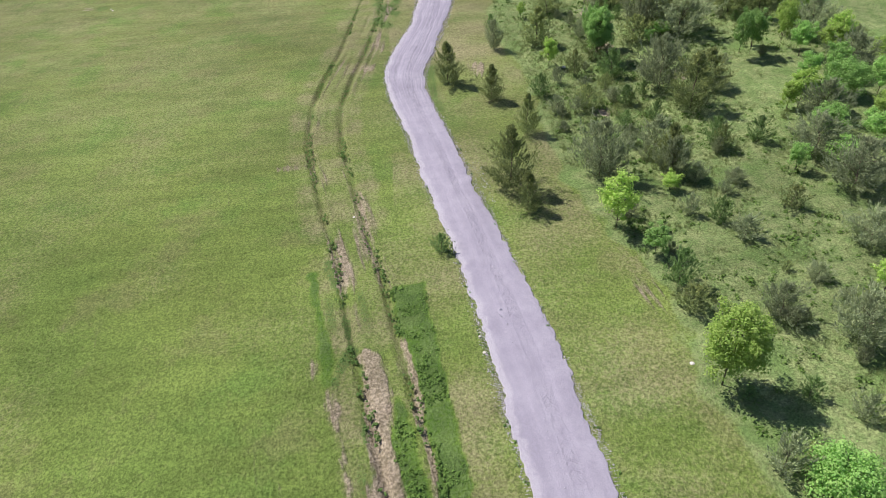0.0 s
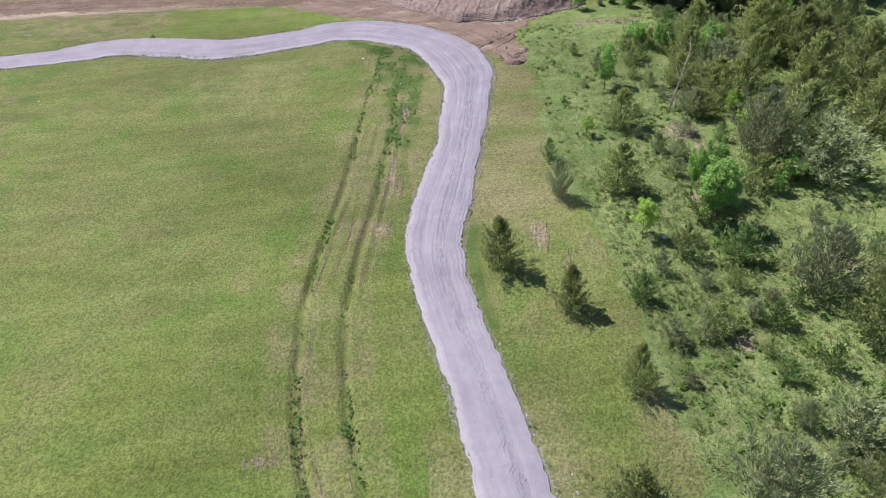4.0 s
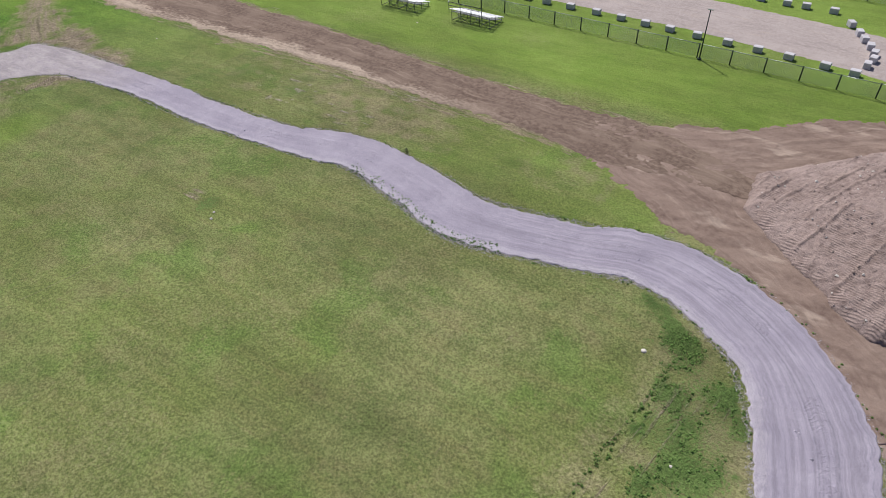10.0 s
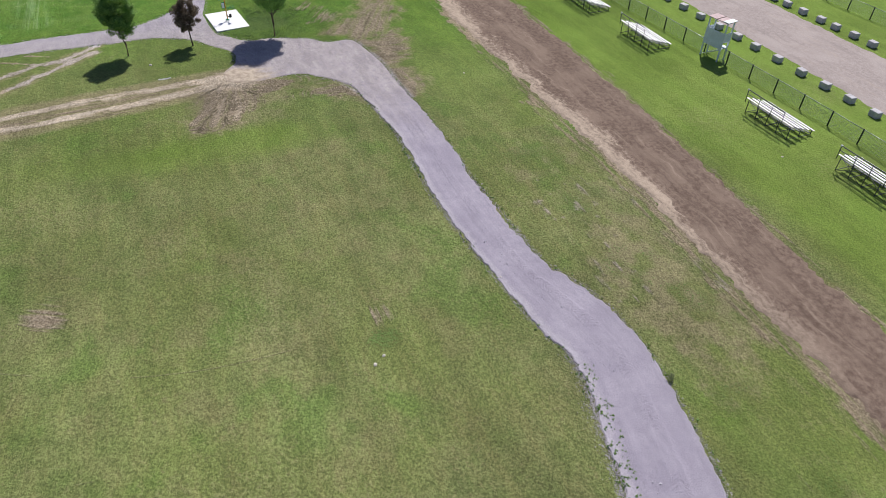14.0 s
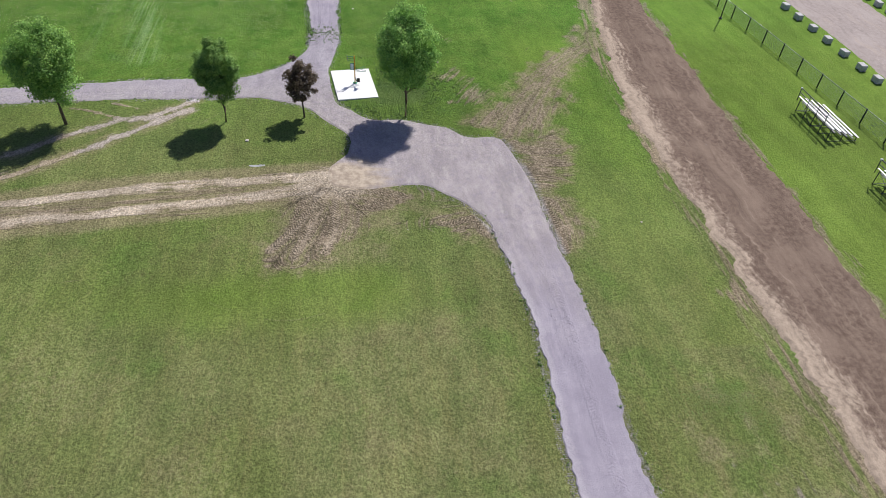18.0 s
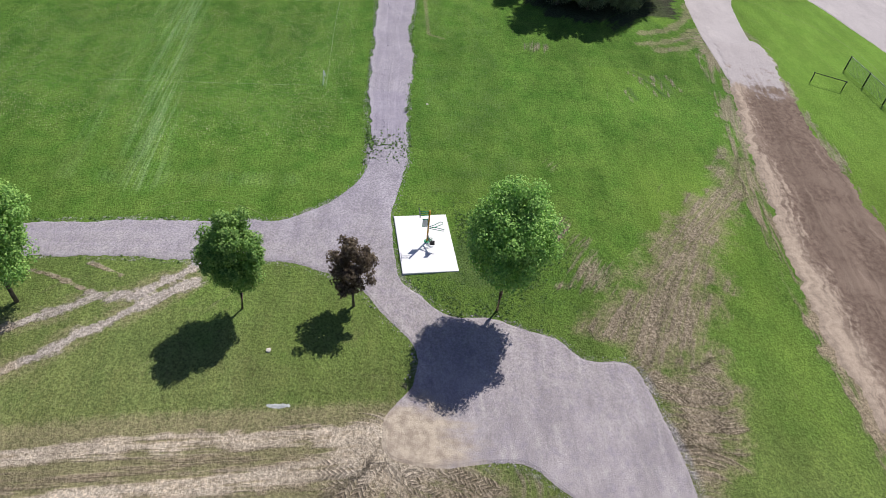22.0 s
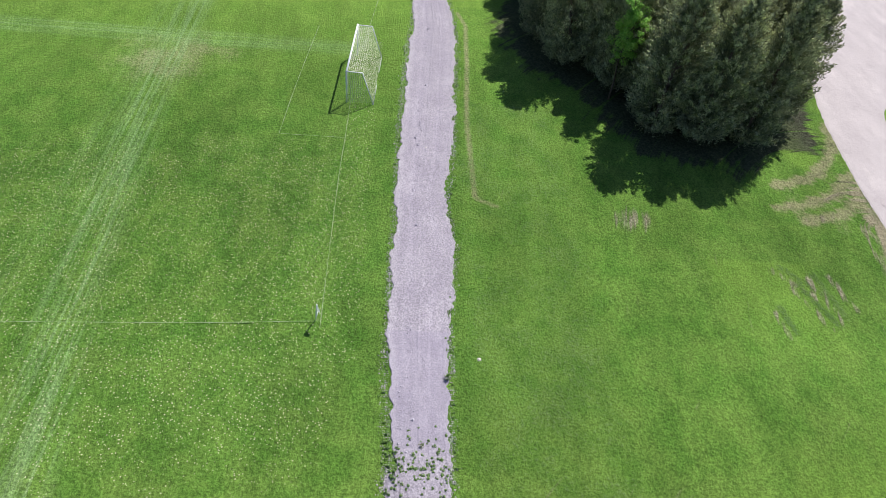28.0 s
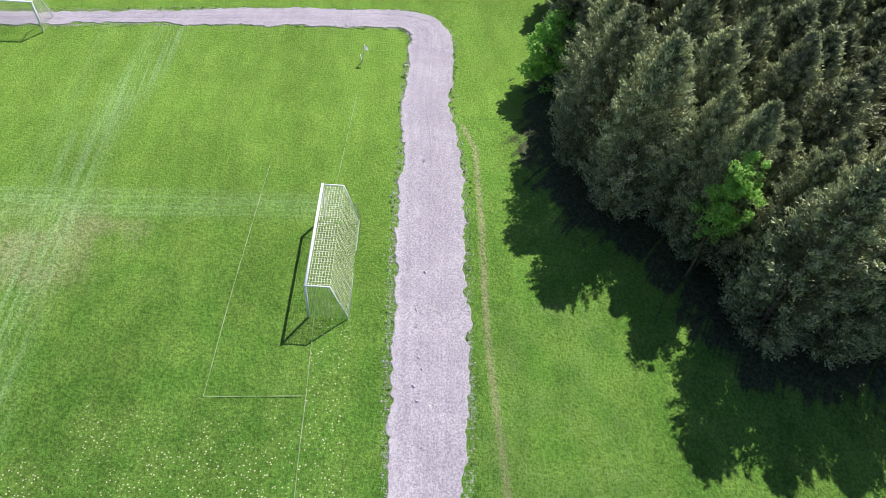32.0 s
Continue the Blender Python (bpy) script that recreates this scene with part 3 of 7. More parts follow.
def spline(rows, step):
    """Even samples along a smooth curve through rows."""
    p = np.array(rows, float)
    ext = np.vstack([2 * p[0] - p[1], p, 2 * p[-1] - p[-2]])
    out = []
    for i in range(1, len(ext) - 2):
        a, b, c, d = ext[i - 1 : i + 3]
        n = max(2, int(np.linalg.norm((c - b)[:2]) / step))
        t = np.linspace(0, 1, n, endpoint=False)[:, None]
        out.append(0.5 * (2 * b + (c - a) * t + (2 * a - 5 * b + 4 * c - d) * t**2 + (3 * b - a - 3 * c + d) * t**3))
    out.append(p[-1:])
    return np.vstack(out)


def away(px, py, line):
    """Distance of points from a polyline."""
    best = np.full(px.shape, 1e9)
    q = np.array(line, float)
    for (ax, ay), (bx, by) in zip(q[:-1, :2], q[1:, :2]):
        dx, dy = bx - ax, by - ay
        t = np.clip(((px - ax) * dx + (py - ay) * dy) / (dx * dx + dy * dy + 1e-9), 0, 1)
        best = np.minimum(best, np.hypot(px - ax - t * dx, py - ay - t * dy))
    return best


def inside(px, py, ring):
    hit = np.zeros(px.shape, bool)
    q = np.array(ring, float)
    for (ax, ay), (bx, by) in zip(q, np.roll(q, -1, 0)):
        cross = (ay > py) != (by > py)
        with np.errstate(divide="ignore", invalid="ignore"):
            hit ^= cross & (px < (bx - ax) * (py - ay) / (by - ay) + ax)
    return hit


def band(d, lo, hi):
    """1 nearer than lo, falling to 0 at hi."""
    t = np.clip((hi - d) / (hi - lo), 0, 1)
    return t * t * (3 - 2 * t)


def lumps(px, py, scale, seed=0.0):
    """Cheap smooth value noise from a lattice."""
    rs = np.random.RandomState(int(seed) + 7)
    g = rs.rand(256, 256)
    u, v = px * scale + seed * 13.7, py * scale + seed * 5.3
    i, j = np.floor(u).astype(int), np.floor(v).astype(int)
    a, b = u - i, v - j
    a, b = a * a * (3 - 2 * a), b * b * (3 - 2 * b)
    w = lambda x, y: g[x % 256, y % 256]
    return (w(i, j) * (1 - a) + w(i + 1, j) * a) * (1 - b) + (w(i, j + 1) * (1 - a) + w(i + 1, j + 1) * a) * b


# ---- the plan ----
# Footpath: centre x, centre y, width.
MAIN_PATH = [(6.2, -40, 3.5), (5.6, -12, 3.5), (5.4, 2, 3.5), (5.05, 13.8, 3.5), (4.65, 18.2, 3.5), (4.2, 22, 3.4), (3.75, 25.5, 3.2), (3.25, 29, 3.0), (2.55, 33.5, 3.0), (1.9, 37, 3.05), (1.25, 41, 3.15), (0.6, 44.8, 3.1), (-0.1, 48.5, 3.1), (-0.65, 52.3, 3.3), (-0.65, 55.5, 3.5), (0.0, 59.3, 3.8), (1.0, 63.0, 3.7), (1.85, 66.5, 3.5), (2.6, 70.5, 3.7), (3.2, 74.5, 4.0)]
BEND_PATH = [(3.2, 74.5, 4.0), (3.6, 78, 5.0), (2.7, 82.2, 5.6), (0.6, 86.0, 5.2), (-2.2, 88.4, 5.2), (-5.4, 89.9, 5.0), (-8.3, 90.2, 4.8), (-11.6, 89.3, 4.5), (-15.5, 88.5, 4.7), (-20, 88.05, 4.7), (-24, 89.2, 4.4), (-27.6, 90.15, 4.1), (-30.8, 90.6, 3.9), (-34, 90.1, 4.3), (-37.5, 89.3, 3.3), (-42, 89.1, 3.4), (-46.5, 89.0, 3.4), (-51, 89.2, 3.3), (-56, 89.4, 3.2), (-60.5, 89.15, 3.4), (-64.5, 88.9, 3.6)]
JUNCTION = [(-59.6, 90.9), (-63.4, 90.8), (-66.5, 90.9), (-69.2, 90.6), (-71.1, 90.3), (-72.9, 89.6), (-73.2, 87.3), (-74.4, 86.2), (-75.1, 84.4), (-75.8, 82.7), (-75.9, 80.6), (-77.3, 79.1), (-78.8, 77.9), (-83.6, 77.5), (-84.9, 77.7), (-87.3, 78.1), (-89.9, 78.4), (-90.8, 75.85), (-88.5, 75.75), (-87.2, 75.3), (-85.9, 74.5), (-84.8, 73.6), (-83.6, 72.0), (-82.95, 70.5), (-82.75, 68.0), (-79.5, 68.0), (-79.45, 70.5), (-79.35, 72.0), (-78.8, 73.6), (-78.1, 75.0), (-77.0, 76.2), (-75.6, 77.2), (-73.6, 78.6), (-71.5, 78.4), (-69.8, 77.2), (-67.8, 77.3), (-67.2, 79.5), (-67.4, 82.0), (-67.3, 83.5), (-66.1, 84.9), (-64.9, 86.0), (-63.4, 86.9), (-61.0, 87.5), (-59.6, 87.6)]
FIELD_PATH = [(-88.6, 77.05, 2.7), (-91, 77.1, 2.6), (-95, 77.1, 3.0), (-99, 77.1, 3.0), (-103.3, 77.4, 3.4), (-107.5, 77.3, 3.0), (-112, 77.6, 3.5), (-117, 77.75, 3.6), (-121, 78, 3.7), (-125.2, 78.2, 3.8), (-129, 78.4, 3.4), (-133, 78.3, 3.0), (-137.5, 78.7, 2.9), (-140.8, 78.9, 2.8), (-142.6, 77.6, 2.6), (-142.6, 74.5, 2.2), (-142.1, 66, 2.0), (-141.2, 57.5, 1.8), (-140.4, 50, 1.8), (-139.0, 30, 1.8), (-137.5, 0, 1.8), (-136.5, -30, 1.8)]
WEST_PATH = [(-81.12, 69.6, 3.6), (-81.08, 66, 3.4), (-81.05, 62, 3.1), (-80.95, 59.5, 2.95), (-80.5, 54, 2.9), (-79.8, 46, 2.9), (-79, 30, 2.9), (-77.5, 0, 2.9), (-76.5, -30, 2.9)]
DIRT_ROAD = [(-1.5, 99.5, 0.6), (-8, 101.3, 4.2), (-14, 102.3, 6.8), (-23.5, 102.9, 5.6), (-31.5, 103.2, 5.5), (-40, 104, 6.3), (-50, 104.5, 7.0), (-58, 105, 7.4), (-66, 105.2, 8.0), (-75, 105.3, 8.2), (-85, 106.2, 7.6), (-95, 107.5, 6.4), (-103, 108.7, 5.3), (-107, 109.3, 5.0), (-111, 109.9, 4.6)]
DIRT_HUB = [(-18.5, 104.3), (-14.5, 105.3), (-9.9, 107.3), (-4.9, 110.9), (-1.8, 113.6), (3.1, 115.8), (8.7, 118.1), (16, 119.5), (21.5, 118.5), (20.5, 108), (18.8, 98), (17.0, 91.8), (11.6, 89.0), (9.6, 86.5), (9.2, 83.6), (9.8, 82), (9, 79.3), (7.4, 79.3), (6.2, 81.7), (4.6, 83.5), (3, 85.7), (1.1, 88.2), (-1.3, 90.5), (-4.8, 92.6), (-7.4, 93.3), (-10.5, 95.7), (-14.2, 97.7), (-17.5, 99.5)]
LOT_RING = [(-103.5, 106.2), (-108.5, 106.4), (-111.3, 106.5), (-114.5, 106.9), (-118, 107.3), (-123, 108.4), (-128, 110.5), (-136, 115), (-150, 121), (-170, 150), (-130, 152), (-108, 140), (-104, 127), (-112, 124.5), (-122, 122), (-122.6, 116.5), (-120.6, 113.4), (-116, 112.1), (-110, 111.3), (-103.5, 111.2)]
LANE_ROWS = [(60, 124.6, 19), (42, 125, 18), (20, 125.2, 14.5), (12, 125.2, 14.2), (6, 126.8, 11.4), (-4, 129, 10.5), (-20, 130.6, 10.6), (-40, 131.7, 10.6), (-60, 132.3, 10.6), (-80, 132.8, 10.6), (-108, 133.2, 11)]
MOW_EDGE = [(14.5, -20), (13.6, 4), (13.4, 12.9), (13, 15.7), (12.0, 18.5), (12.5, 23.2), (12.3, 26.8), (11, 30.6), (9.8, 35.7), (9.7, 45), (9.6, 52), (8.9, 57), (8.4, 63.4), (8.8, 70), (9.3, 77), (9, 80)]
RUT_A = [(-1.4, -30), (-2.2, 4), (-2.5, 14.6), (-3.2, 17.7), (-3.8, 20.7), (-4.5, 24.5), (-5.3, 29.2), (-6.3, 33.7), (-7.3, 38.3), (-8.4, 43.9), (-8.6, 50.3), (-8.0, 55), (-7.4, 58.3), (-6.7, 62), (-6.0, 68.2), (-5.4, 73.6), (-4.4, 80.2), (-3.7, 84.5)]
RUT_B = [(1.0, -30), (0.2, 4), (-0.2, 14.4), (-1.0, 18.4), (-1.6, 21.5), (-2.1, 24.2), (-2.7, 27.9), (-3.7, 32.2), (-4.7, 37.9), (-5.8, 43.4), (-6.2, 49.8), (-5.4, 55.5), (-4.7, 59), (-3.9, 64.7), (-3.1, 70.1), (-2.7, 76.0), (-1.7, 81.4)]
SANDY_A = [(-50.5, -30), (-56, 0), (-61.5, 30), (-65.6, 50), (-67.1, 58.7), (-67.6, 61.2), (-68.0, 63.9), (-68.3, 66.7), (-68.5, 69.7), (-68.7, 72.7), (-68.9, 75.7), (-69.0, 78.0)]
SANDY_B = [(-48.9, -30), (-54.4, 0), (-59.9, 30), (-64.0, 50), (-65.5, 59.3), (-65.6, 61.9), (-65.9, 64.5), (-66.3, 67.2), (-66.5, 70.0), (-66.9, 72.8), (-67.3, 75.8), (-67.8, 78.0)]
CUT_A = [(-67.0, 50), (-70.4, 57.4), (-72.8, 61.0), (-74.1, 62.3), (-75.1, 63.6), (-75.9, 64.6), (-77.9, 67.1)]
CUT_B = [(-69.0, 50), (-73.0, 57.0), (-75.2, 60.0), (-76.6, 62.6), (-76.9, 64.3), (-78.5, 66.4), (-79.2, 67.2)]
MOUND_RING = [(-4.3, 102.6), (-4.0, 97.4), (-2.3, 94.1), (0.7, 91.6), (3.8, 90.0), (8.4, 89.6), (12.1, 90.0), (16.7, 92.3), (18.9, 100.6), (20.6, 112), (19, 117.5), (8, 116.5), (2, 110.5)]


GROVE = [(-114.6, 93.0), (-114.2, 99.8), (-114.6, 103.4), (-124, 105.5), (-134, 107.5), (-152, 107), (-152, 92), (-140, 89.6), (-134.5, 86.8), (-129.5, 85.6), (-125.0, 86.6), (-122.8, 89.4), (-118.5, 91.8)]
WEED_PATCH = [(-7.9, 87.6), (-5.4, 86.7), (-2.9, 84.9), (-0.9, 82.4), (-0.2, 80.7), (-0.4, 77.4), (-1.0, 72.0), (-2.0, 67.0), (-3.4, 67.0), (-3.6, 74.8), (-4.2, 78.6), (-4.2, 81.6), (-5.6, 85.4)]
LUSH_PATCH = [(9.2, 83.7), (10.2, 87.6), (11.6, 89.0), (16.6, 89.6), (15.6, 87.4), (12.8, 85.4), (11.0, 82.6)]
# lively green strips of regrowth beside the ruts
GREEN_STRIPS = [[(-2.3, 27.4), (-0.5, 27.5), (-0.1, 23.4), (0.4, 18.5), (0.8, 14.3), (0.9, 4), (-0.1, 4), (-0.3, 14.4), (-0.8, 18.7), (-1.4, 23.2), (-2.1, 24.2)], [(-2.1, 19.7), (-1.4, 17.5), (-1.0, 14.5), (-0.9, 4), (-1.6, 4), (-1.7, 14.6), (-2.4, 17.2)]]
TYRE_LINES = [[(-67.1, 77.0), (-63.6, 75.1), (-61.6, 73.6)], [(-66.8, 77.2), (-63.6, 75.9), (-60.9, 75.0)], [(-66.2, 77.6), (-63.6, 77.5), (-61.2, 76.8)], [(-67.3, 80.1), (-66.4, 81.9)], [(-66.6, 78.5), (-65.8, 80.6)], [(-63.3, 84.0), (-63.8, 86.1), (-62.4, 86.9)], [(-64.8, 91.2), (-62.6, 91.6), (-60.2, 91.2)]]
LOT_TRACKS = [[(-111.0, 100.7), (-111.8, 103.4), (-114.0, 105.7), (-116.7, 107.2), (-118.1, 107.3)], [(-108.8, 99.8), (-109.2, 102.2), (-110.4, 104.6), (-112.5, 106.6)], [(-107.6, 101.2), (-108.2, 103.6), (-109.6, 105.8)]]
FAN_LINES = [[(-73.6, 89.9), (-78.6, 92.6), (-85.2, 97.8), (-91.4, 102.6)], [(-72.3, 91.6), (-77.5, 94.1), (-83.1, 97.4), (-88.2, 101.6)], [(-74.8, 88.6), (-79.0, 91.2), (-83.6, 95.0)], [(-71.8, 91.0), (-71.4, 93.6)]]
# Churned ground: outline, raggedness, bareness, how clear the lug prints stand.
CHURNED = [
    ([(-66.9, 74.8), (-66.6, 78.8), (-64.6, 79.8), (-62.9, 78.8), (-61.1, 77.2), (-60.2, 75.2), (-59.9, 73.3), (-61.6, 73.1), (-64.5, 74.4)], 1.3, 0.70, 0.9),
    ([(-67.4, 79.0), (-67.4, 82.2), (-66.2, 82.6), (-65.0, 80.9), (-64.6, 79.2)], 0.6, 0.72, 0.7),
    ([(-64.4, 83.4), (-64.6, 85.6), (-62.6, 87.4), (-61.4, 86.9), (-62.6, 84.4)], 0.7, 0.6, 0.9),
    ([(-75.5, 88.0), (-78.0, 90.6), (-82.2, 94.0), (-88.1, 99.7), (-92.5, 102.9), (-90.2, 103.4), (-87.2, 101.4), (-82.2, 97.8), (-76.8, 95.2), (-72.4, 92.6), (-72.6, 90.2)], 1.8, 0.66, 0.3),
    ([(-72.2, 90.4), (-73.6, 94.2), (-71.0, 94.6), (-68.8, 93.6), (-66.4, 92.0), (-64.0, 92.6), (-61.8, 92.6), (-60.4, 91.0), (-64.0, 90.6), (-69.0, 90.5)], 1.3, 0.72, 0.6),
]
FLOW_LINES = [[(-62, 30), (-65, 50), (-66.4, 60), (-67.2, 72), (-67.6, 76)], [(-66.5, 50.5), (-70.2, 57.5), (-72.9, 60.1), (-75.7, 63.3), (-79, 66.5)], *FAN_LINES, *TYRE_LINES, [(-14, 98.6), (-23, 99.4), (-40, 100.0), (-66, 100.6), (-85, 101.5), (-107, 106.0)], RUT_A]


def flow_coords(px, py, lines):
    """Across and along the nearest of some track lines."""
    best, u, v = np.full(px.shape, 1e9), np.zeros(px.shape), np.zeros(px.shape)
    for line in lines:
        q, run = spline(line, 3.0), 0.0
        for (ax, ay), (bx, by) in zip(q[:-1], q[1:]):
            k = math.hypot(bx - ax, by - ay)
            dx, dy = (bx - ax) / k, (by - ay) / k
            t = np.clip((px - ax) * dx + (py - ay) * dy, 0, k)
            ex, ey = px - ax - t * dx, py - ay - t * dy
            d = np.hypot(ex, ey)
            near = d < best
            u = np.where(near, np.sign(dx * ey - dy * ex) * d, u)
            v = np.where(near, run + t, v)
            best = np.minimum(best, d)
            run += k
    return u, v


# ---- the ground ----
def axis(lo, hi, step, far):
    out = np.arange(lo, hi + 0.01, step)
    ring = np.array([2, 6, 14, 30, 70, 160, 360, 800, far])
    return np.concatenate([(lo - ring)[::-1], out, hi + ring])


def ground():
    gx, gy = axis(-152, 46, 0.36, 1800), axis(6, 146, 0.36, 1800)
    gx = np.concatenate([gx[gx < -93], np.arange(-93, -56, 0.18), gx[(gx > -56) & (gx < -10)], np.arange(-10, 1, 0.16), gx[gx > 1]])
    gy = np.concatenate([gy[gy < 12], np.arange(12, 30, 0.18), gy[(gy > 30) & (gy < 66)], np.arange(66, 103, 0.18), gy[gy > 103]])
    X, Y = np.meshgrid(gx, gy, indexing="ij")
    x, y = X.ravel(), Y.ravel()
    mow = np.array(MOW_EDGE)
    edge = np.interp(y, mow[:, 1], mow[:, 0])
    wild = np.clip((x - edge) / 1.2 + 0.5 + 1.2 * (lumps(x, y, 0.6, 3) - 0.5), 0, 1) * (y < 92)
    wild = np.maximum(wild, band(np.abs(y - 100), 30, 40) * np.clip((x - 18.5) / 2, 0, 1))
    wild *= ~(inside(x, y, DIRT_HUB))
    da, db = away(x, y, RUT_A), away(x, y, RUT_B)
    patchy = lumps(x, y, 0.22, 5)
    weave = lumps(x, y, 0.9, 6)
    south = band(y, 26, 40)
    rag_a = lumps(x, y, 1.3, 87) - 0.5 + 0.8 * (lumps(x, y, 3.0, 88) - 0.5)
    soil = 0.85 * band(np.abs(da - 0.45), 0.20, 0.8) * (x > np.interp(y, [p[1] for p in RUT_A], [p[0] for p in RUT_A]) - 0.3) * np.clip(1.5 * patchy * (0.35 + 0.85 * south), 0, 1)
    soil = np.maximum(soil, 0.82 * band(np.abs(db - 0.3), 0.2, 0.75) * np.clip(1.5 * lumps(x, y, 0.2, 9) * (0.35 + 0.8 * south), 0, 1))
    soil = np.maximum(soil, 0.7 * band(away(x, y, [(-2.0, 72), (-2.3, 67), (-3.3, 62), (-4.2, 57)]), 0.2, 1.3) * np.clip(2.6 * lumps(x, y, 0.45, 81) - 0.9, 0, 1))
    for line, wide in ((SANDY_A, 0.62), (SANDY_B, 0.75), (CUT_A, 0.42), (CUT_B, 0.42), ([(-78.4, 58.7), (-77.8, 60.4), (-76.9, 62.3)], 0.2), ([(-79.0, 61.5), (-78.1, 63.4)], 0.2)):
        soil = np.maximum(soil, band(away(x, y, line) + 0.5 * rag_a * wide, wide * 0.35, wide * 1.2) * (0.72 + 0.3 * weave))
    for line in LOT_TRACKS:
        soil = np.maximum(soil, 0.30 * band(away(x, y, line) + 0.35 * rag_a, 0.12, 0.5))
    for line in ([(15.8, 87.7), (18.6, 87.7), (21.6, 87.4)], [(15.6, 87.0), (18.4, 87.1), (21.2, 86.9)]):
        soil = np.maximum(soil, 0.7 * band(away(x, y, line), 0.12, 0.5))
    for cx, cy, r in ((17.5, 57.5, 1.7), (18.4, 65.8, 1.6), (19.2, 63.6, 0.9), (14.6, 45.5, 1.0), (22.4, 50.6, 1.2)):
        soil = np.maximum(soil, 0.88 * band(np.hypot(x - cx, y - cy), r * 0.35, r * 1.2))
    for ax, ay, bx, by in ((-103.2, 97.4, -100.8, 99.7), (-102.7, 99.3, -99.6, 99.9), (-102.0, 98.0, -99.0, 99.2), (-100.2, 96.3, -98.4, 96.6), (-103.0, 100.6, -100.5, 101.2)):
        soil = np.maximum(soil, 0.46 * band(away(x, y, [(ax, ay), (bx, by)]), 0.1, 0.4))
    soil = np.maximum(soil, 0.95 * band(np.hypot((x + 68.0) / 2.2, (y - 77.6) / 3.4), 0.55, 1.25))
    soil = np.maximum(soil, 0.48 * band(away(x, y, [(-62, 30), (-65, 50), (-66.4, 60), (-67.2, 72), (-67.6, 78)]), 1.0, 2.2))
    rag = 1.1 * (lumps(x, y, 0.9, 82) - 0.5) + 0.7 * (lumps(x, y, 2.3, 86) - 0.5)
    lug = np.zeros(x.shape)
    for ring, fade, depth, print_ in CHURNED:
        d = away(x, y, [*ring, ring[0]]) * np.where(inside(x, y, ring), -1, 1) + rag * fade
        soil = np.maximum(soil, depth * band(d, -0.8 * fade, 0.9 * fade))
        lug = np.maximum(lug, print_ * band(d, -0.3, 0.6))
    for l in TYRE_LINES:
        d = away(x, y, l)
        soil = np.maximum(soil, 0.85 * band(d, 0.15, 0.5))
        lug = np.maximum(lug, band(d, 0.3, 0.6))
    soil = np.maximum(soil, 0.5 * band(away(x, y, [(-66.6, 83.0), (-64.5, 85.8), (-62.5, 87.2)]), 0.3, 1.3) * (0.5 + 0.7 * weave))
    for cx, cy, rx, ry, s in ((-79.5, 89.0, 2.2, 1.6, 0.6), (-83.8, 87.8, 0.8, 0.7, 0.5), (-81.3, 89.3, 1.0, 0.7, 0.5), (-78.2, 87.2, 0.4, 1.6, 0.5), (-43.6, 63.7, 1.7, 1.2, 0.66), (-37.2, 80.4, 0.9, 0.8, 0.6), (-9.4, 41.1, 1.3, 0.5, 0.6), (5.7, 55.2, 0.8, 1.9, 0.7), (6.9, 53.2, 0.6, 1.2, 0.35), (-107.0, 90.2, 1.2, 1.5, 0.5), (-82.4, 87.2, 0.9, 1.6, 0.55), (-89.6, 88.3, 0.9, 0.7, 0.45), (-63.5, 83.4, 0.9, 2.2, 0.5), (11.7, 25.2, 0.8, 2.2, 0.42)):
        soil = np.maximum(soil, s * np.clip(1.25 - np.hypot((x - cx) / rx, (y - cy) / ry), 0, 1) ** 0.6)
    soil = np.maximum(soil, band(np.abs(y - np.interp(-x, [14, 23, 40, 66, 85, 107], [99.2, 100.0, 100.5, 101.2, 102.1, 106.2]) + 0.9 * rag), 0.3, 1.7) * (0.30 + 0.7 * lumps(x, y, 0.35, 89)) * (x < -14) * (x > -112))
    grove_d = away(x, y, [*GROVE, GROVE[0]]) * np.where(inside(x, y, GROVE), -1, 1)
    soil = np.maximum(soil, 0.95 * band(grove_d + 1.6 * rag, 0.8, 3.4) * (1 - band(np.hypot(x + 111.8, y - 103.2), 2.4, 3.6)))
    # bare litter floor with the grove's shade painted in, reaching past the trees
    litter_shade = band(grove_d, 3.5, 4.5)
    lawn_n = np.clip((y - 106.5) / 3.0, 0, 1) * (x < 24)
    lush = np.clip((-x - 54) / 27 + 0.6 * (lumps(x, y, 0.06, 2) - 0.5), 0, 1)
    lush = np.maximum(lush, 0.8 * band(np.hypot((x + 62) / 1.0, (y - 72) / 3.5), 3, 7) * 0.6)
    lush *= 1 - 0.4 * band(np.abs(x + 70), 9, 13) * band(y, 76, 84)
    bright = lawn_n * 0.9
    bright = np.maximum(bright, 0.75 * np.clip((-x - 112) / 20, 0, 1))
    bright = np.maximum(bright, 0.62 * band(np.abs(y - 95.5), 2.5, 6) * (x < -8) * band(-x, 24, 32) * (0.35 + 0.75 * patchy))
    bright = np.maximum(bright, 0.6 * band(np.abs(y - 96.5), 2.0, 4.5) * (x < -52) * (x > -104) * lumps(x, y, 0.12, 62) * 1.4)
    bright = np.maximum(bright, 0.65 * band(np.hypot((x + 57.5) / 3.0, (y - 75) / 12.0), 0.3, 1.1) * (0.4 + 0.9 * patchy))
    bright = np.maximum(bright, 0.14 * np.clip((-x - 84) / 6, 0, 1) * np.clip((y - 87) / 5, 0, 1) * (0.5 + 0.7 * patchy))
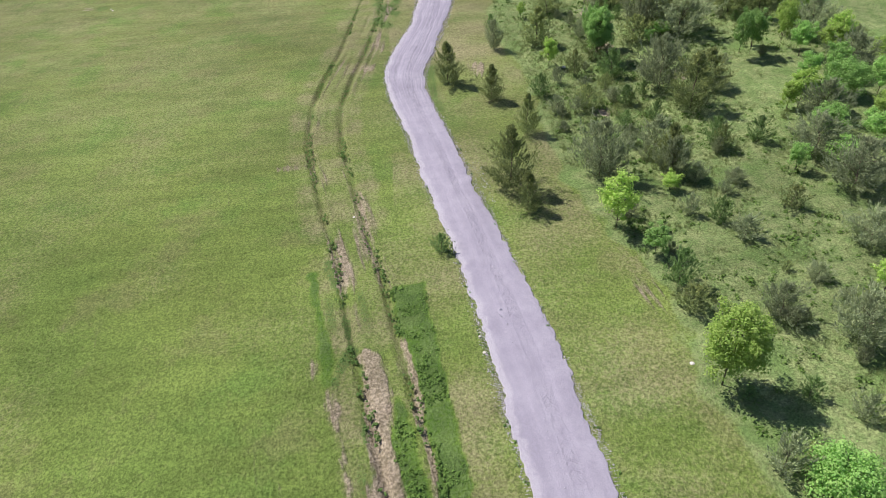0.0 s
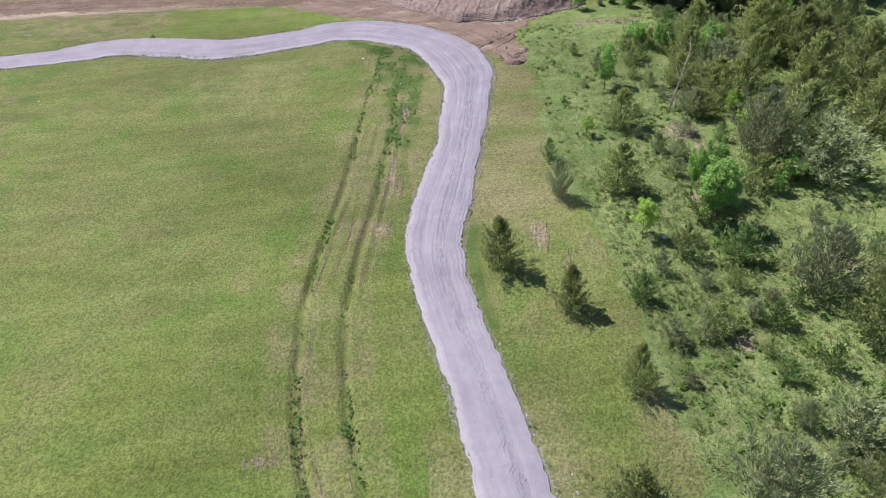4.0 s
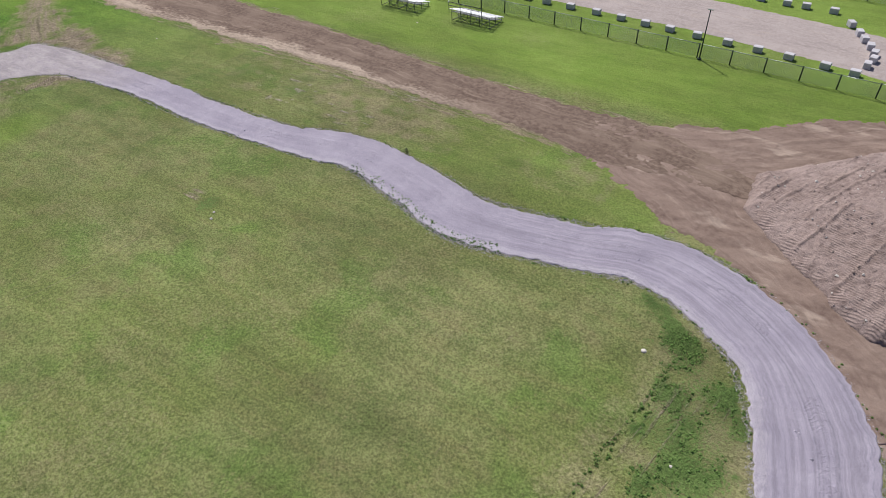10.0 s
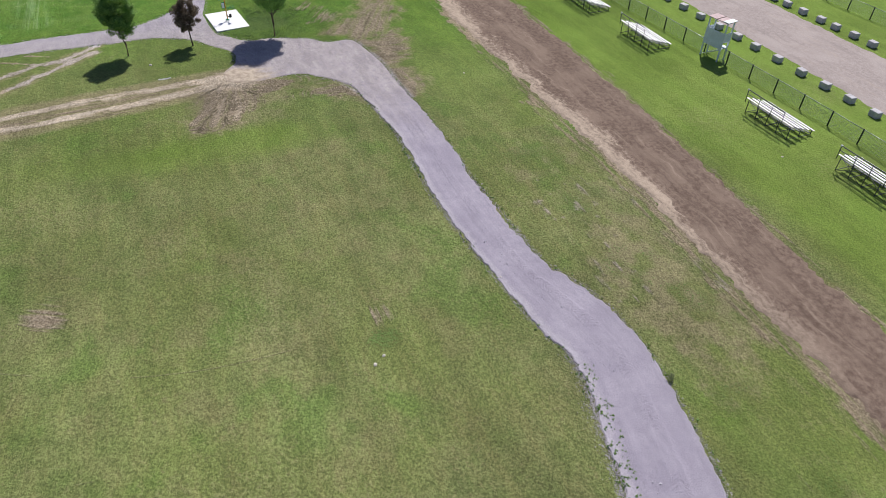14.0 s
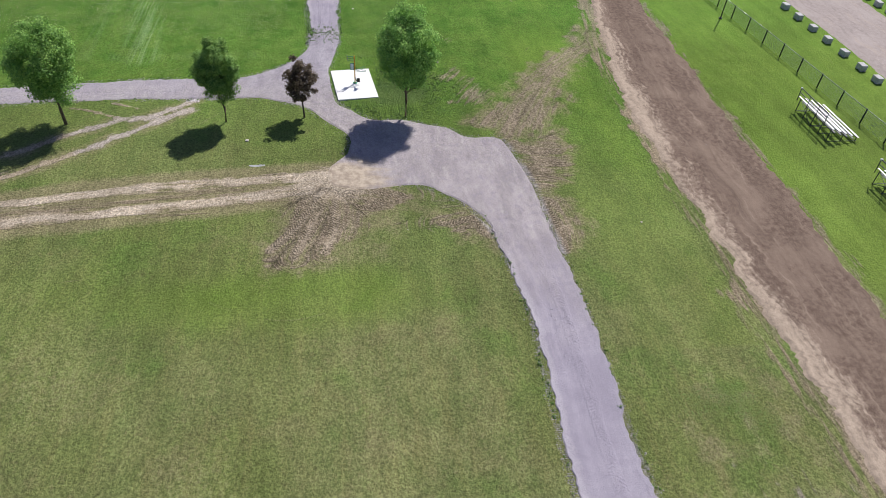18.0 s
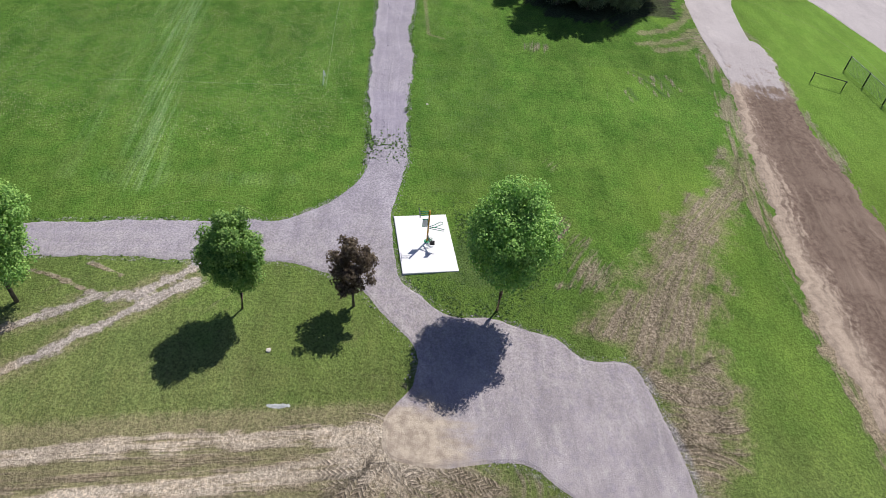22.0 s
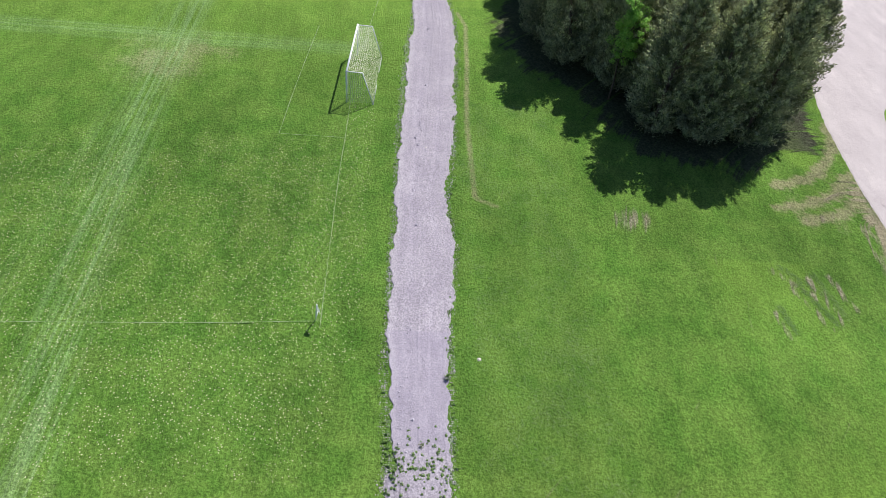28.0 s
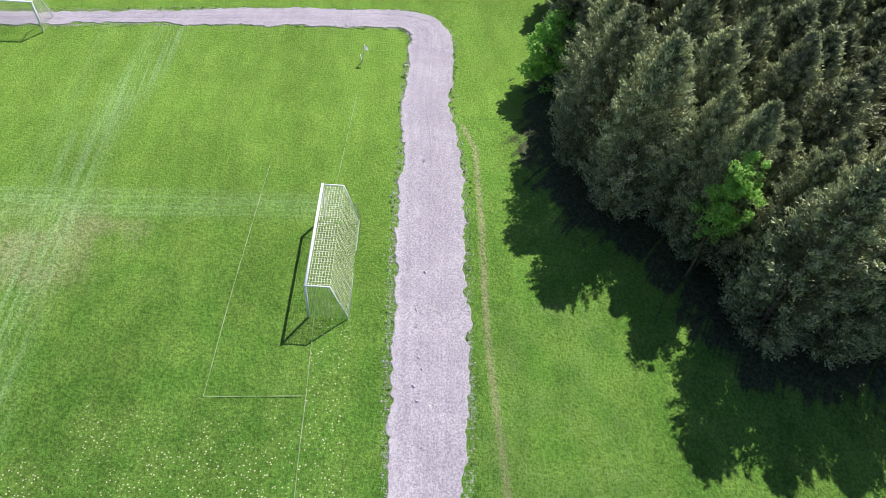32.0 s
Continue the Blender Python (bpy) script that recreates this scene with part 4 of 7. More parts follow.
    bright = np.maximum(bright, 0.75 * band(np.hypot((x + 114.6) / 2.2, (y - 103.7) / 1.6), 0.6, 1.1))
    rich = band(np.abs(y - 83.0), 2.5, 6.5) * (x < -84) * (x > -132) * (y > 78)
    lush = np.maximum(lush, rich)
    bright = np.maximum(bright * (1 - 0.5 * rich), 0.12 * rich)
    bright = np.clip(bright, 0, 1)
    dry = np.clip(0.15 + 0.5 * (patchy - 0.4), 0, 1) * (1 - lush)
    sandy_d = np.minimum(away(x, y, SANDY_A), away(x, y, SANDY_B))
    dry = np.maximum(dry, 0.85 * band(sandy_d, 1.0, 2.4))
    dry = np.maximum(dry, 0.8 * band(np.minimum(away(x, y, CUT_A), away(x, y, CUT_B)), 0.5, 1.3) * (0.4 + 0.7 * weave))
    dry = np.maximum(dry, 0.7 * band(np.hypot((x + 64.0) / 1.2, y - 78.5), 2.5, 5.0) * (0.4 + 0.7 * weave))
    for ring, *_ in CHURNED:
        d = away(x, y, [*ring, ring[0]]) * np.where(inside(x, y, ring), -1, 1)
        dry = np.maximum(dry, 0.72 * band(d + 1.6 * rag, -0.5, 2.2))
    strip = ((x > -2) & (x < edge)).astype(float) * (y < 82)
    dry = np.maximum(dry, strip * (0.24 + 0.14 * band(np.abs(y - 66), 8, 16) + 0.5 * lumps(x, y, 0.35, 11)))
    dry = np.maximum(dry, band(np.minimum(da, db), 1.2, 2.6) * (0.25 + 0.5 * weave) * (x < 1))
    dry = np.maximum(dry, 0.72 * band(away(x, y, [(-107.3, 81.8), (-108, 80.5), (-115.8, 80.4), (-122.8, 80.8), (-129, 81.0), (-131, 80.4)]), 0.05, 0.42))
    dry = np.maximum(dry, 0.62 * band(np.hypot((x + 121) / 5.5, (y - 60) / 8.0), 0.2, 1.3) * (0.4 + 0.7 * weave))
    dry = np.maximum(dry, 0.45 * band(np.hypot((x + 102) / 12.0, (y - 96.5) / 6.5), 0.2, 1.4) * lumps(x, y, 0.3, 61))
    dry = np.maximum(dry, 0.4 * band(np.hypot((x + 108.5) / 3.0, (y - 102.5) / 3.5), 0.4, 1.2) * weave * 1.5)
    for line in LOT_TRACKS:
        dry = np.maximum(dry, 0.85 * band(away(x, y, line) + 0.4 * rag_a, 0.25, 0.8))
    weed = 0.42 * band(da, 0.08, 0.30) * np.clip(0.45 + 0.9 * lumps(x, y, 0.28, 14), 0, 1)
    weed = np.maximum(weed, 0.42 * band(db, 0.08, 0.30) * np.clip(0.45 + 0.9 * lumps(x, y, 0.25, 15), 0, 1))
    weed = np.maximum(weed, 0.5 * band(np.abs(da - 0.9), 0.1, 0.5) * np.clip(3 * lumps(x, y, 0.28, 16) - 1.4, 0, 1) * (0.3 + 0.7 * south))
    near = band(y, 26.5, 28.5)
    soil *= 1 - 0.75 * near * band(np.abs(x + 3), 4.5, 5.5)
    lively = np.zeros(x.shape)
    for ring in GREEN_STRIPS:
        d = away(x, y, [*ring, ring[0]]) * np.where(inside(x, y, ring), -1, 1)
        lively = np.maximum(lively, band(d + 0.30 * rag, -0.12, 0.16))
    lively = np.maximum(lively, 0.9 * band(away(x, y, [(-6.9, 28.9), (-6.1, 25.2), (-5.6, 23.0), (-5.5, 21.0)]) + 0.35 * rag, 0.15, 0.42))
    rank = band(away(x, y, [(-6.0, 30.3), (-5.2, 27.2), (-4.4, 23.1), (-5.1, 20.9)]) + 0.35 * rag, 0.18, 0.45)
    rank = np.maximum(rank, band(away(x, y, [(-3.5, 18.6), (-3.2, 16.5), (-3.0, 14.7), (-2.9, 4)]) + 0.3 * rag, 0.14, 0.36))
    soil = np.maximum(soil, 1.05 * band(away(x, y, [(-3.5, 22.2), (-3.2, 20.6), (-2.9, 18.6), (-2.8, 16.6), (-2.6, 14.7), (-2.5, 4)]) + 0.4 * rag, 0.30, 0.85))
    soil = np.maximum(soil, 0.85 * band(away(x, y, [(-1.7, 24.3), (-1.1, 21.4), (-0.75, 18.4), (-0.35, 14.4), (-0.2, 4)]) + 0.4 * rag, 0.18, 0.6))
    soil = np.maximum(soil, 0.62 * band(away(x, y, [(-5.4, 20.5), (-4.7, 17.5), (-4.3, 14.8), (-4.0, 4)]) + 0.5 * rag, 0.08, 0.42))
    soil = np.maximum(soil, 0.6 * band(np.hypot((x + 6.2) / 0.7, (y - 22.0) / 1.2), 0.2, 1.1))
    soil *= 1 - 0.9 * lively
    dry *= 1 - lively
    lush = np.maximum(lush, lively)
    bright = np.maximum(bright, 0.12 * lively)
    weed = np.maximum(weed * (1 - 0.6 * lively), np.maximum(0.72 * rank * (0.5 + 0.6 * weave), (0.45 + 0.35 * weave) * lively))
    edge_d = away(x, y, [*WEED_PATCH, WEED_PATCH[0]]) * np.where(inside(x, y, WEED_PATCH), -1, 1)
    weed = np.maximum(weed, band(edge_d + 0.9 * rag, -0.4, 0.9) * (0.25 + 0.8 * lumps(x, y, 0.8, 94)))
    edge_d = away(x, y, [*LUSH_PATCH, LUSH_PATCH[0]]) * np.where(inside(x, y, LUSH_PATCH), -1, 1)
    bright = np.maximum(bright, 0.9 * band(edge_d + 0.9 * rag, -0.4, 0.9))
    weed = np.maximum(weed, 0.62 * band(away(x, y, [(1.75, 56.5), (1.5, 53.5), (1.6, 50), (1.9, 48)]), 0.15, 0.9))
    soil = np.maximum(soil, 0.6 * band(away(x, y, [(-1.0, 81), (-1.6, 76), (-2.4, 68), (-3.4, 60)]), 0.1, 0.6) * np.clip(3.5 * lumps(x, y, 0.55, 18) - 1.6, 0, 1))
    weed = np.maximum(weed, band(np.hypot((x - 10.5) / 1.2, y - 86.5), 1.0, 4.0) * 0.3)
    weed = np.maximum(weed, 0.45 * band(np.abs(x - edge - 1.0), 0.4, 2.0) * np.clip(2.2 * lumps(x, y, 0.18, 17) - 0.7, 0, 1) * (y < 88))
    weed = np.maximum(weed, 0.30 * band(np.abs(x + 86.2), 2.6, 5.5) * (y < 75.5) * (y > 30) * (0.55 + 0.6 * weave))
    weed = np.maximum(weed, 0.46 * band(np.abs(y - 83.0), 2.5, 6.0) * (x < -86) * (x > -118) * (0.5 + 0.6 * weave))
    for ax, ay, bx, by in ((-103.6, 97.8, -101.2, 100.1), (-103.1, 99.7, -100.0, 100.3), (-102.4, 98.4, -99.4, 99.6), (-100.6, 96.7, -98.8, 97.0)):
        weed = np.maximum(weed, 0.6 * band(away(x, y, [(ax, ay), (bx, by)]), 0.1, 0.45))
    verge = band(np.abs(y - 96.0), 1.5, 4.5) * (x < -12) * (x > -50)
    dry = np.maximum(dry, np.maximum(verge, band(np.abs(y - 97.5), 1.5, 3.5) * (x < -22) * (x > -51)) * (0.15 + 0.95 * lumps(x, y, 1.3, 71)) * (0.35 + 0.9 * lumps(x, y, 0.15, 72)) * (0.55 + 0.6 * band(np.abs(x + 38), 9, 15)))
    weed = np.maximum(weed, 0.40 * verge * np.clip(2.5 * lumps(x, y, 0.7, 73) - 1.0, 0, 1))
    weed = np.maximum(weed, 0.62 * band(np.hypot((x + 79.6) / 1.1, (y - 82.6) / 1.5), 1.2, 2.8))
    weed = np.maximum(weed, 0.6 * band(np.hypot(x + 35.5, (y - 80) / 1.3), 0.3, 1.4))
    weed = np.maximum(weed, 0.2 * band(np.hypot((x + 74.5) / 1.5, (y - 73) / 2.5), 1.5, 3.2))
    field = band(np.abs(x + 112), 26, 29) * band(np.abs(y - 60), 12.5, 14)
    pale = 0.95 * band(away(x, y, [(-86.5, 62.0), (-95, 60.9), (-105.6, 59.9), (-116, 59.4), (-129, 59.5), (-141, 61.9)]), 0.5, 1.9)
    cross = 0.8 * band(np.abs(x + 124.0), 0.5, 1.3) * (y < 72.5) * (y > 20)
    pale = np.maximum(pale, 0.35 * band(np.abs(y - 57.4), 0.2, 0.9) * (x < -86) * (x > -141))
    pale = np.maximum(pale, 0.3 * band(away(x, y, [(-86.5, 60), (-86.8, 71)]), 0.3, 0.9))
    clover = field * (0.8 * lumps(x, y, 0.12, 21) + 0.50) * np.clip((x + 116) / 9, 0, 1) * np.clip((-x - 87) / 6, 0, 1)
    clover = np.maximum(clover, 0.85 * band(np.abs(y - 73.3), 0.6, 1.3) * (x < -96) * (x > -125))
    z = 0.05 * (lumps(x, y, 0.35, 30) - 0.5) + 0.05 * (lumps(x, y, 1.1, 31) - 0.5) * (1 + 2.5 * wild) + 0.25 * (lumps(x, y, 0.05, 32) - 0.5) * wild
    rut = np.clip((78 - y) / 14, 0.12, 1) * (0.25 + 0.9 * lumps(x, y, 0.4, 90))
    z -= 0.34 * band(da, 0.08, 0.32) * rut + 0.30 * band(db, 0.08, 0.32) * rut
    ya, xa = [p[1] for p in RUT_A], [p[0] for p in RUT_A]
    yb, xb = [p[1] for p in RUT_B], [p[0] for p in RUT_B]
    left, right = np.interp(y, ya, xa), np.interp(y, yb, xb)
    for share, seed in ((0.3, 83), (0.62, 84), (1.35, 85)):
        d = np.abs(x - left - share * (right - left) - 0.3 * (lumps(x, y, 0.3, seed) - 0.5)) + 9 * (y > 82)
        gap = np.clip(2.6 * lumps(x, y, 0.16, seed + 3) - 0.9, 0, 1) * (0.3 + 0.7 * np.clip((y - 50) / 10, 0, 1))
        soil = np.maximum(soil, 0.55 * band(d, 0.05, 0.35) * gap)
        weed = np.maximum(weed, 0.5 * band(np.abs(d - 0.3), 0.05, 0.3) * gap)
        z -= 0.09 * band(d, 0.05, 0.3) * gap
    z += 0.07 * weed
    z -= 0.06
    flecks = verge * band(np.abs(x + 38), 8, 13) * np.clip(5 * lumps(x, y, 1.8, 74) - 2.7, 0, 1) * np.clip(3 * lumps(x, y, 0.22, 75) - 1.0, 0, 1)
    soil = np.maximum(soil, 0.5 * flecks)
    stony = 0.25 * (flecks > 0.02)
    for l in (CUT_A, CUT_B):
        d = away(x, y, l[2:])
        soil = np.maximum(soil, 0.50 * band(d + 0.6 * rag_a, 0.10, 0.8))
        stony = np.maximum(stony, 0.4 * band(d, 0.5, 1.1))
    for rows in (MAIN_PATH, BEND_PATH, FIELD_PATH, WEST_PATH, DIRT_ROAD, LANE_ROWS):
        s = spline(rows, 2.0)
        best, wide = np.full(x.shape, 1e9), np.zeros(x.shape)
        for (ax, ay, aw), (bx, by, bw) in zip(s[:-1], s[1:]):
            dx, dy = bx - ax, by - ay
            t = np.clip(((x - ax) * dx + (y - ay) * dy) / (dx * dx + dy * dy + 1e-9), 0, 1)
            d = np.hypot(x - ax - t * dx, y - ay - t * dy)
            wide = np.where(d < best, aw + t * (bw - aw), wide)
            best = np.minimum(best, d)
        w = band(best - wide / 2, -0.2, 0.9) * 0.9
        if rows is DIRT_ROAD:
            soil = np.maximum(soil, 0.78 * band(best - wide / 2 + 0.7 * rag, 0.1, 0.8) * (0.35 + 0.6 * lumps(x, y, 0.5, 68)))
        if rows in (MAIN_PATH, BEND_PATH, FIELD_PATH, WEST_PATH):
            fringe = band(best - wide / 2, 0.05, 0.55) * (0.35 + 0.65 * lumps(x, y, 0.5, 95))
            soil = np.maximum(soil, 0.50 * fringe)
            stony = np.maximum(stony, band(best - wide / 2, 0.12, 0.5))
        z = np.where(best < wide / 2 - 0.5, np.minimum(z, -0.10), z * (1 - w) - 0.085 * w)
    for ring in (JUNCTION, LOT_RING):
        off = away(x, y, spline([*ring, ring[0]], 1.0))
        w = band(off, 0.3, 1.1) * 0.9
        if ring is JUNCTION:
            soil = np.maximum(soil, 0.5 * band(off, 0.1, 0.5) * (0.25 + 0.65 * lumps(x, y, 0.5, 96)))
            stony = np.maximum(stony, 0.8 * band(off, 0.12, 0.45) * (1 - band(np.hypot(x + 68, y - 77.6), 3, 5)))
        z = z * (1 - w) - 0.078 * w
        z = np.where(inside(x, y, ring) & (away(x, y, [*ring, ring[0]]) > 0.45), np.minimum(z, -0.10), z)
    flat = np.maximum(inside(x, y, DIRT_HUB), 0)
    z = np.where(flat > 0, -0.10, z)
    idx = np.arange(len(x)).reshape(X.shape)
    faces = np.stack([idx[:-1, :-1], idx[1:, :-1], idx[1:, 1:], idx[:-1, 1:]], -1).reshape(-1, 4)
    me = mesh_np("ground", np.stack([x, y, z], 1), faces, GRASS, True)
    paint(me, "zone", np.stack([lush, np.clip(dry, 0, 1), wild, np.clip(soil, 0, 1)], 1))
    sand = 0.8 * band(np.hypot((x + 68.0) / 2.2, (y - 77.6) / 3.4), 0.55, 1.25)
    for l in (SANDY_A, SANDY_B, CUT_A, CUT_B):
        sand = np.maximum(sand, band(away(x, y, l), 0.6, 1.5))
    sand = np.maximum(sand, band(np.abs(y - np.interp(-x, [14, 23, 40, 66, 85, 107], [98.6, 99.4, 100.0, 100.6, 101.5, 106.0])), 0.3, 2.2) * (x < -14) * 0.8)
    for l in TYRE_LINES[:3]:
        sand = np.maximum(sand, 0.6 * band(away(x, y, l), 0.12, 0.4))
    fu, fv = flow_coords(x, y, FLOW_LINES)
    cream = np.zeros(x.shape)
    for l in (SANDY_A, SANDY_B, CUT_A, CUT_B):
        cream = np.maximum(cream, (0.5 if l in (CUT_A, CUT_B) else 1.0) * band(away(x, y, l), 0.25, 0.75) * (0.6 + 0.6 * weave))
    for l in TYRE_LINES[:3]:
        cream = np.maximum(cream, 0.6 * band(away(x, y, l), 0.12, 0.4))
    cream = np.maximum(cream, 0.8 * band(np.hypot((x + 68.0) / 2.4, (y - 77.6) / 3.6), 0.6, 1.3))
    paint(me, "flow", np.stack([fu, fv, cream, np.clip(lug, 0, 1)], 1))
    paint(me, "zone_c", np.stack([sand, band(y, 25, 80) * (x < 20), np.clip((-x - 84) / 12, 0, 1), cross], 1))
    paint(me, "zone_d", np.stack([stony, litter_shade, 0 * x, 0 * x], 1))
    paint(me, "zone_b", np.stack([np.clip(weed, 0, 1), pale, clover, bright], 1))
    return tagged(new("ground", me), "mown grass ground with dry patches, ruts and meadow", "ground", kind="structure")


def strip(name, rows, material, z, label, category, ragged=0.16, crown=0.03, step=0.14, n=17, dip=(0, 0)):
    """A road or path surface with frayed edges between soft grass sides."""
    s = spline(rows, step)
    way = np.gradient(s[:, :2], axis=0)
    way /= np.linalg.norm(way, axis=1)[:, None]
    side = np.stack([-way[:, 1], way[:, 0]], 1)
    run = np.concatenate([[0], np.cumsum(np.linalg.norm(np.diff(s[:, :2], axis=0), axis=1))])
    u = np.linspace(-1, 1, n)
    rs = np.random.RandomState(len(name) * 3 + len(rows))
    fray = [sum(a * np.interp(run, np.arange(0, run[-1] + 2 * w, w), rs.uniform(-1, 1, len(np.arange(0, run[-1] + 2 * w, w)))) for a, w in ((ragged * 0.62, 0.2), (ragged * 0.6, 0.7), (ragged * 0.8, 2.4), (ragged * 0.9, 7.0))) for _ in "lr"]
    half = s[:, 2] / 2
    off = np.where(u[None] < 0, u[None] * (half + fray[0])[:, None], u[None] * (half + fray[1])[:, None])
    px = s[:, :1] + side[:, :1] * off
    py = s[:, 1:2] + side[:, 1:2] * off
    pz = z + crown * (1 - np.abs(u[None]) ** 2) + 0 * px + 0.02 * (lumps(px, py, 1.4, 3) - 0.5)
    pz[:, [0, -1]] = -0.16
    groove = np.exp(-(((np.abs(u)[None] - 0.36) / 0.12) ** 2)) * 0.014
    pz = pz - groove
    if n > 60:
        share = (u[None] + 1) / 2
        rough = np.exp(-(((share - 0.42) / 0.07) ** 4)) + 0.9 * np.clip((share - 0.82) * 8, 0, 1)
        for place in (0.50, 0.335, 0.075):
            pz = pz + 0.010 * np.exp(-(((share - place) / 0.014) ** 2)) * (0.3 + lumps(px, py, 0.8, 5))
        pz = pz + (0.05 + 0.045 * band(np.abs(run - 119), 24, 34)[:, None]) * rough * (lumps(px, py, 5.0, 6) - 0.5) * np.clip(2.6 * lumps(px, py, 0.45, 7) - 0.8, 0, 1)
    pz = pz - 0.055 * (dip[0] * band(run, 0.3, 2.0) + dip[1] * band(run[-1] - run, 0.3, 2.0))[:, None]
    idx = np.arange(px.size).reshape(px.shape)
    faces = np.stack([idx[:-1, :-1], idx[:-1, 1:], idx[1:, 1:], idx[1:, :-1]], -1).reshape(-1, 4)[:, ::-1]
    me = mesh_np(name, np.stack([px.ravel(), py.ravel(), pz.ravel()], 1), faces, material, True)
    lane = np.stack([0 * px + (u[None] + 1) / 2, 0 * px + run[:, None], 0 * px + (np.clip((run[:, None] - 20) / 16, 0, 1) if material is not GRAVEL else (0.85 + 0.15 * band(run, 112.0, 128.0)[:, None] if name == "gravel_path" else 0.6) - 0.6 * dip[0] * band(run, 1.0, 8.0)[:, None] - dip[1] * (0.85 if name == "gravel_path" else 0.6) * band(run[-1] - run, 1.0, 8.0)[:, None]), 0 * px + (np.clip((run[:, None] - run[-1] + 15) / 11, 0, 1) if name == "dirt_road" else band(np.abs(run - 119), 24, 34)[:, None] if name == "gravel_path" else 0)], -1)
    paint(me, "lane", lane.reshape(-1, 4))
    return tagged(new(name, me), label, category, kind="structure")


def sheet(name, ring, material, z, label, category, ragged=0.12, step=0.2, smooth=True):
    """A flat patch with a frayed outline, its rim turned down into the grass."""
    if smooth:
        s = spline([*ring, ring[0]], step)[:-1]
    else:
        s = np.array(ring, float)
    rs = np.random.RandomState(len(ring))
    n = len(s)
    turn = np.roll(s, -1, 0) - np.roll(s, 1, 0)
    out = np.stack([turn[:, 1], -turn[:, 0]], 1) / (np.linalg.norm(turn, axis=1)[:, None] + 1e-9)
    if (s[:, 0] * np.roll(s[:, 1], -1) - s[:, 1] * np.roll(s[:, 0], -1)).sum() < 0:
        out = -out
    wave = (lumps(s[:, 0], s[:, 1], 0.7, 91) - 0.5) * 1.5 + (lumps(s[:, 0], s[:, 1], 2.2, 92) - 0.5) + (lumps(s[:, 0], s[:, 1], 5.0, 93) - 0.5) * 0.5
    rim = s + out * (0.18 + ragged * 1.4 * wave)[:, None]
    s = s - out * 0.22
    tri = [t for t in fill_ring([[Vector((p, q, 0)) for p, q in s]])]
    top = np.column_stack([s, np.full(n, z)])
    low = np.column_stack([rim, np.full(n, -0.125)])
    faces = [tuple(t) for t in tri] + [(i, (i + 1) % n, n + i) for i in range(n)] + [((i + 1) % n, n + (i + 1) % n, n + i) for i in range(n)]
    me = mesh_np(name, np.vstack([top, low]), faces, material)
    paint(me, "lane", np.tile([0.5, 0.5, 0, 0], (2 * n, 1)))
    ob = new(name, me)
    b = fresh()
    b.from_mesh(me)
    bmesh.ops.recalc_face_normals(b, faces=b.faces)
    if sum(f.normal.z * f.calc_area() for f in b.faces) < 0:
        bmesh.ops.reverse_faces(b, faces=b.faces)
    b.to_mesh(me)
    b.free()
    return tagged(ob, label, category, kind="structure")


def yard():
    """Bare trodden earth round the mound, rutted by machines, its edge broken up by the grass."""
    gx, gy = np.arange(-20, 23, 0.14), np.arange(77.5, 121, 0.14)
    X, Y = np.meshgrid(gx, gy, indexing="ij")
    x, y = X.ravel(), Y.ravel()
    d = away(x, y, [*DIRT_HUB, DIRT_HUB[0]]) * np.where(inside(x, y, DIRT_HUB), -1, 1)
    d = d + 0.9 * (lumps(x, y, 0.5, 95) - 0.5) + 0.8 * (lumps(x, y, 1.6, 96) - 0.5) + 0.5 * (lumps(x, y, 4.0, 97) - 0.5)
    fu, fv = flow_coords(x, y, [[(-22, 103), (-14, 102.3), (-7, 104.5), (0, 110), (8, 115.5), (20, 118.5)], [(-16, 100.5), (-9, 98.2), (-4.5, 94.8), (-0.5, 91.8), (4, 87.6), (7, 83.6), (8.6, 80)]])
    clear = np.clip((away(x, y, BEND_PATH) - 2.8) / 1.0, 0, 1) * np.clip((away(x, y, MAIN_PATH[-3:]) - 2.4) / 1.0, 0, 1)
    ruts = lumps(fu * 2.2, fv * 0.12, 1.0, 98) - 0.5
    z = -0.058 + clear * (0.10 * ruts + 0.07 * (lumps(x, y, 1.8, 99) - 0.5) + 0.04 * (lumps(x, y, 5.0, 100) - 0.5))
    z = np.where(d > -0.12, -0.16, np.maximum(z, -0.092))
    idx = np.arange(x.size).reshape(X.shape)
    faces = np.stack([idx[:-1, :-1], idx[1:, :-1], idx[1:, 1:], idx[:-1, 1:]], -1).reshape(-1, 4)
    me = mesh_np("dirt_yard", np.stack([x, y, z], 1), faces[(d[faces] < 0).any(1)], HUB, True)
    paint(me, "lane", np.stack([fu / 8 + 0.5, fv, 0 * fu, 0 * fu], 1))
    return tagged(new("dirt_yard", me), "trodden bare earth round the mound", "ground", kind="structure")


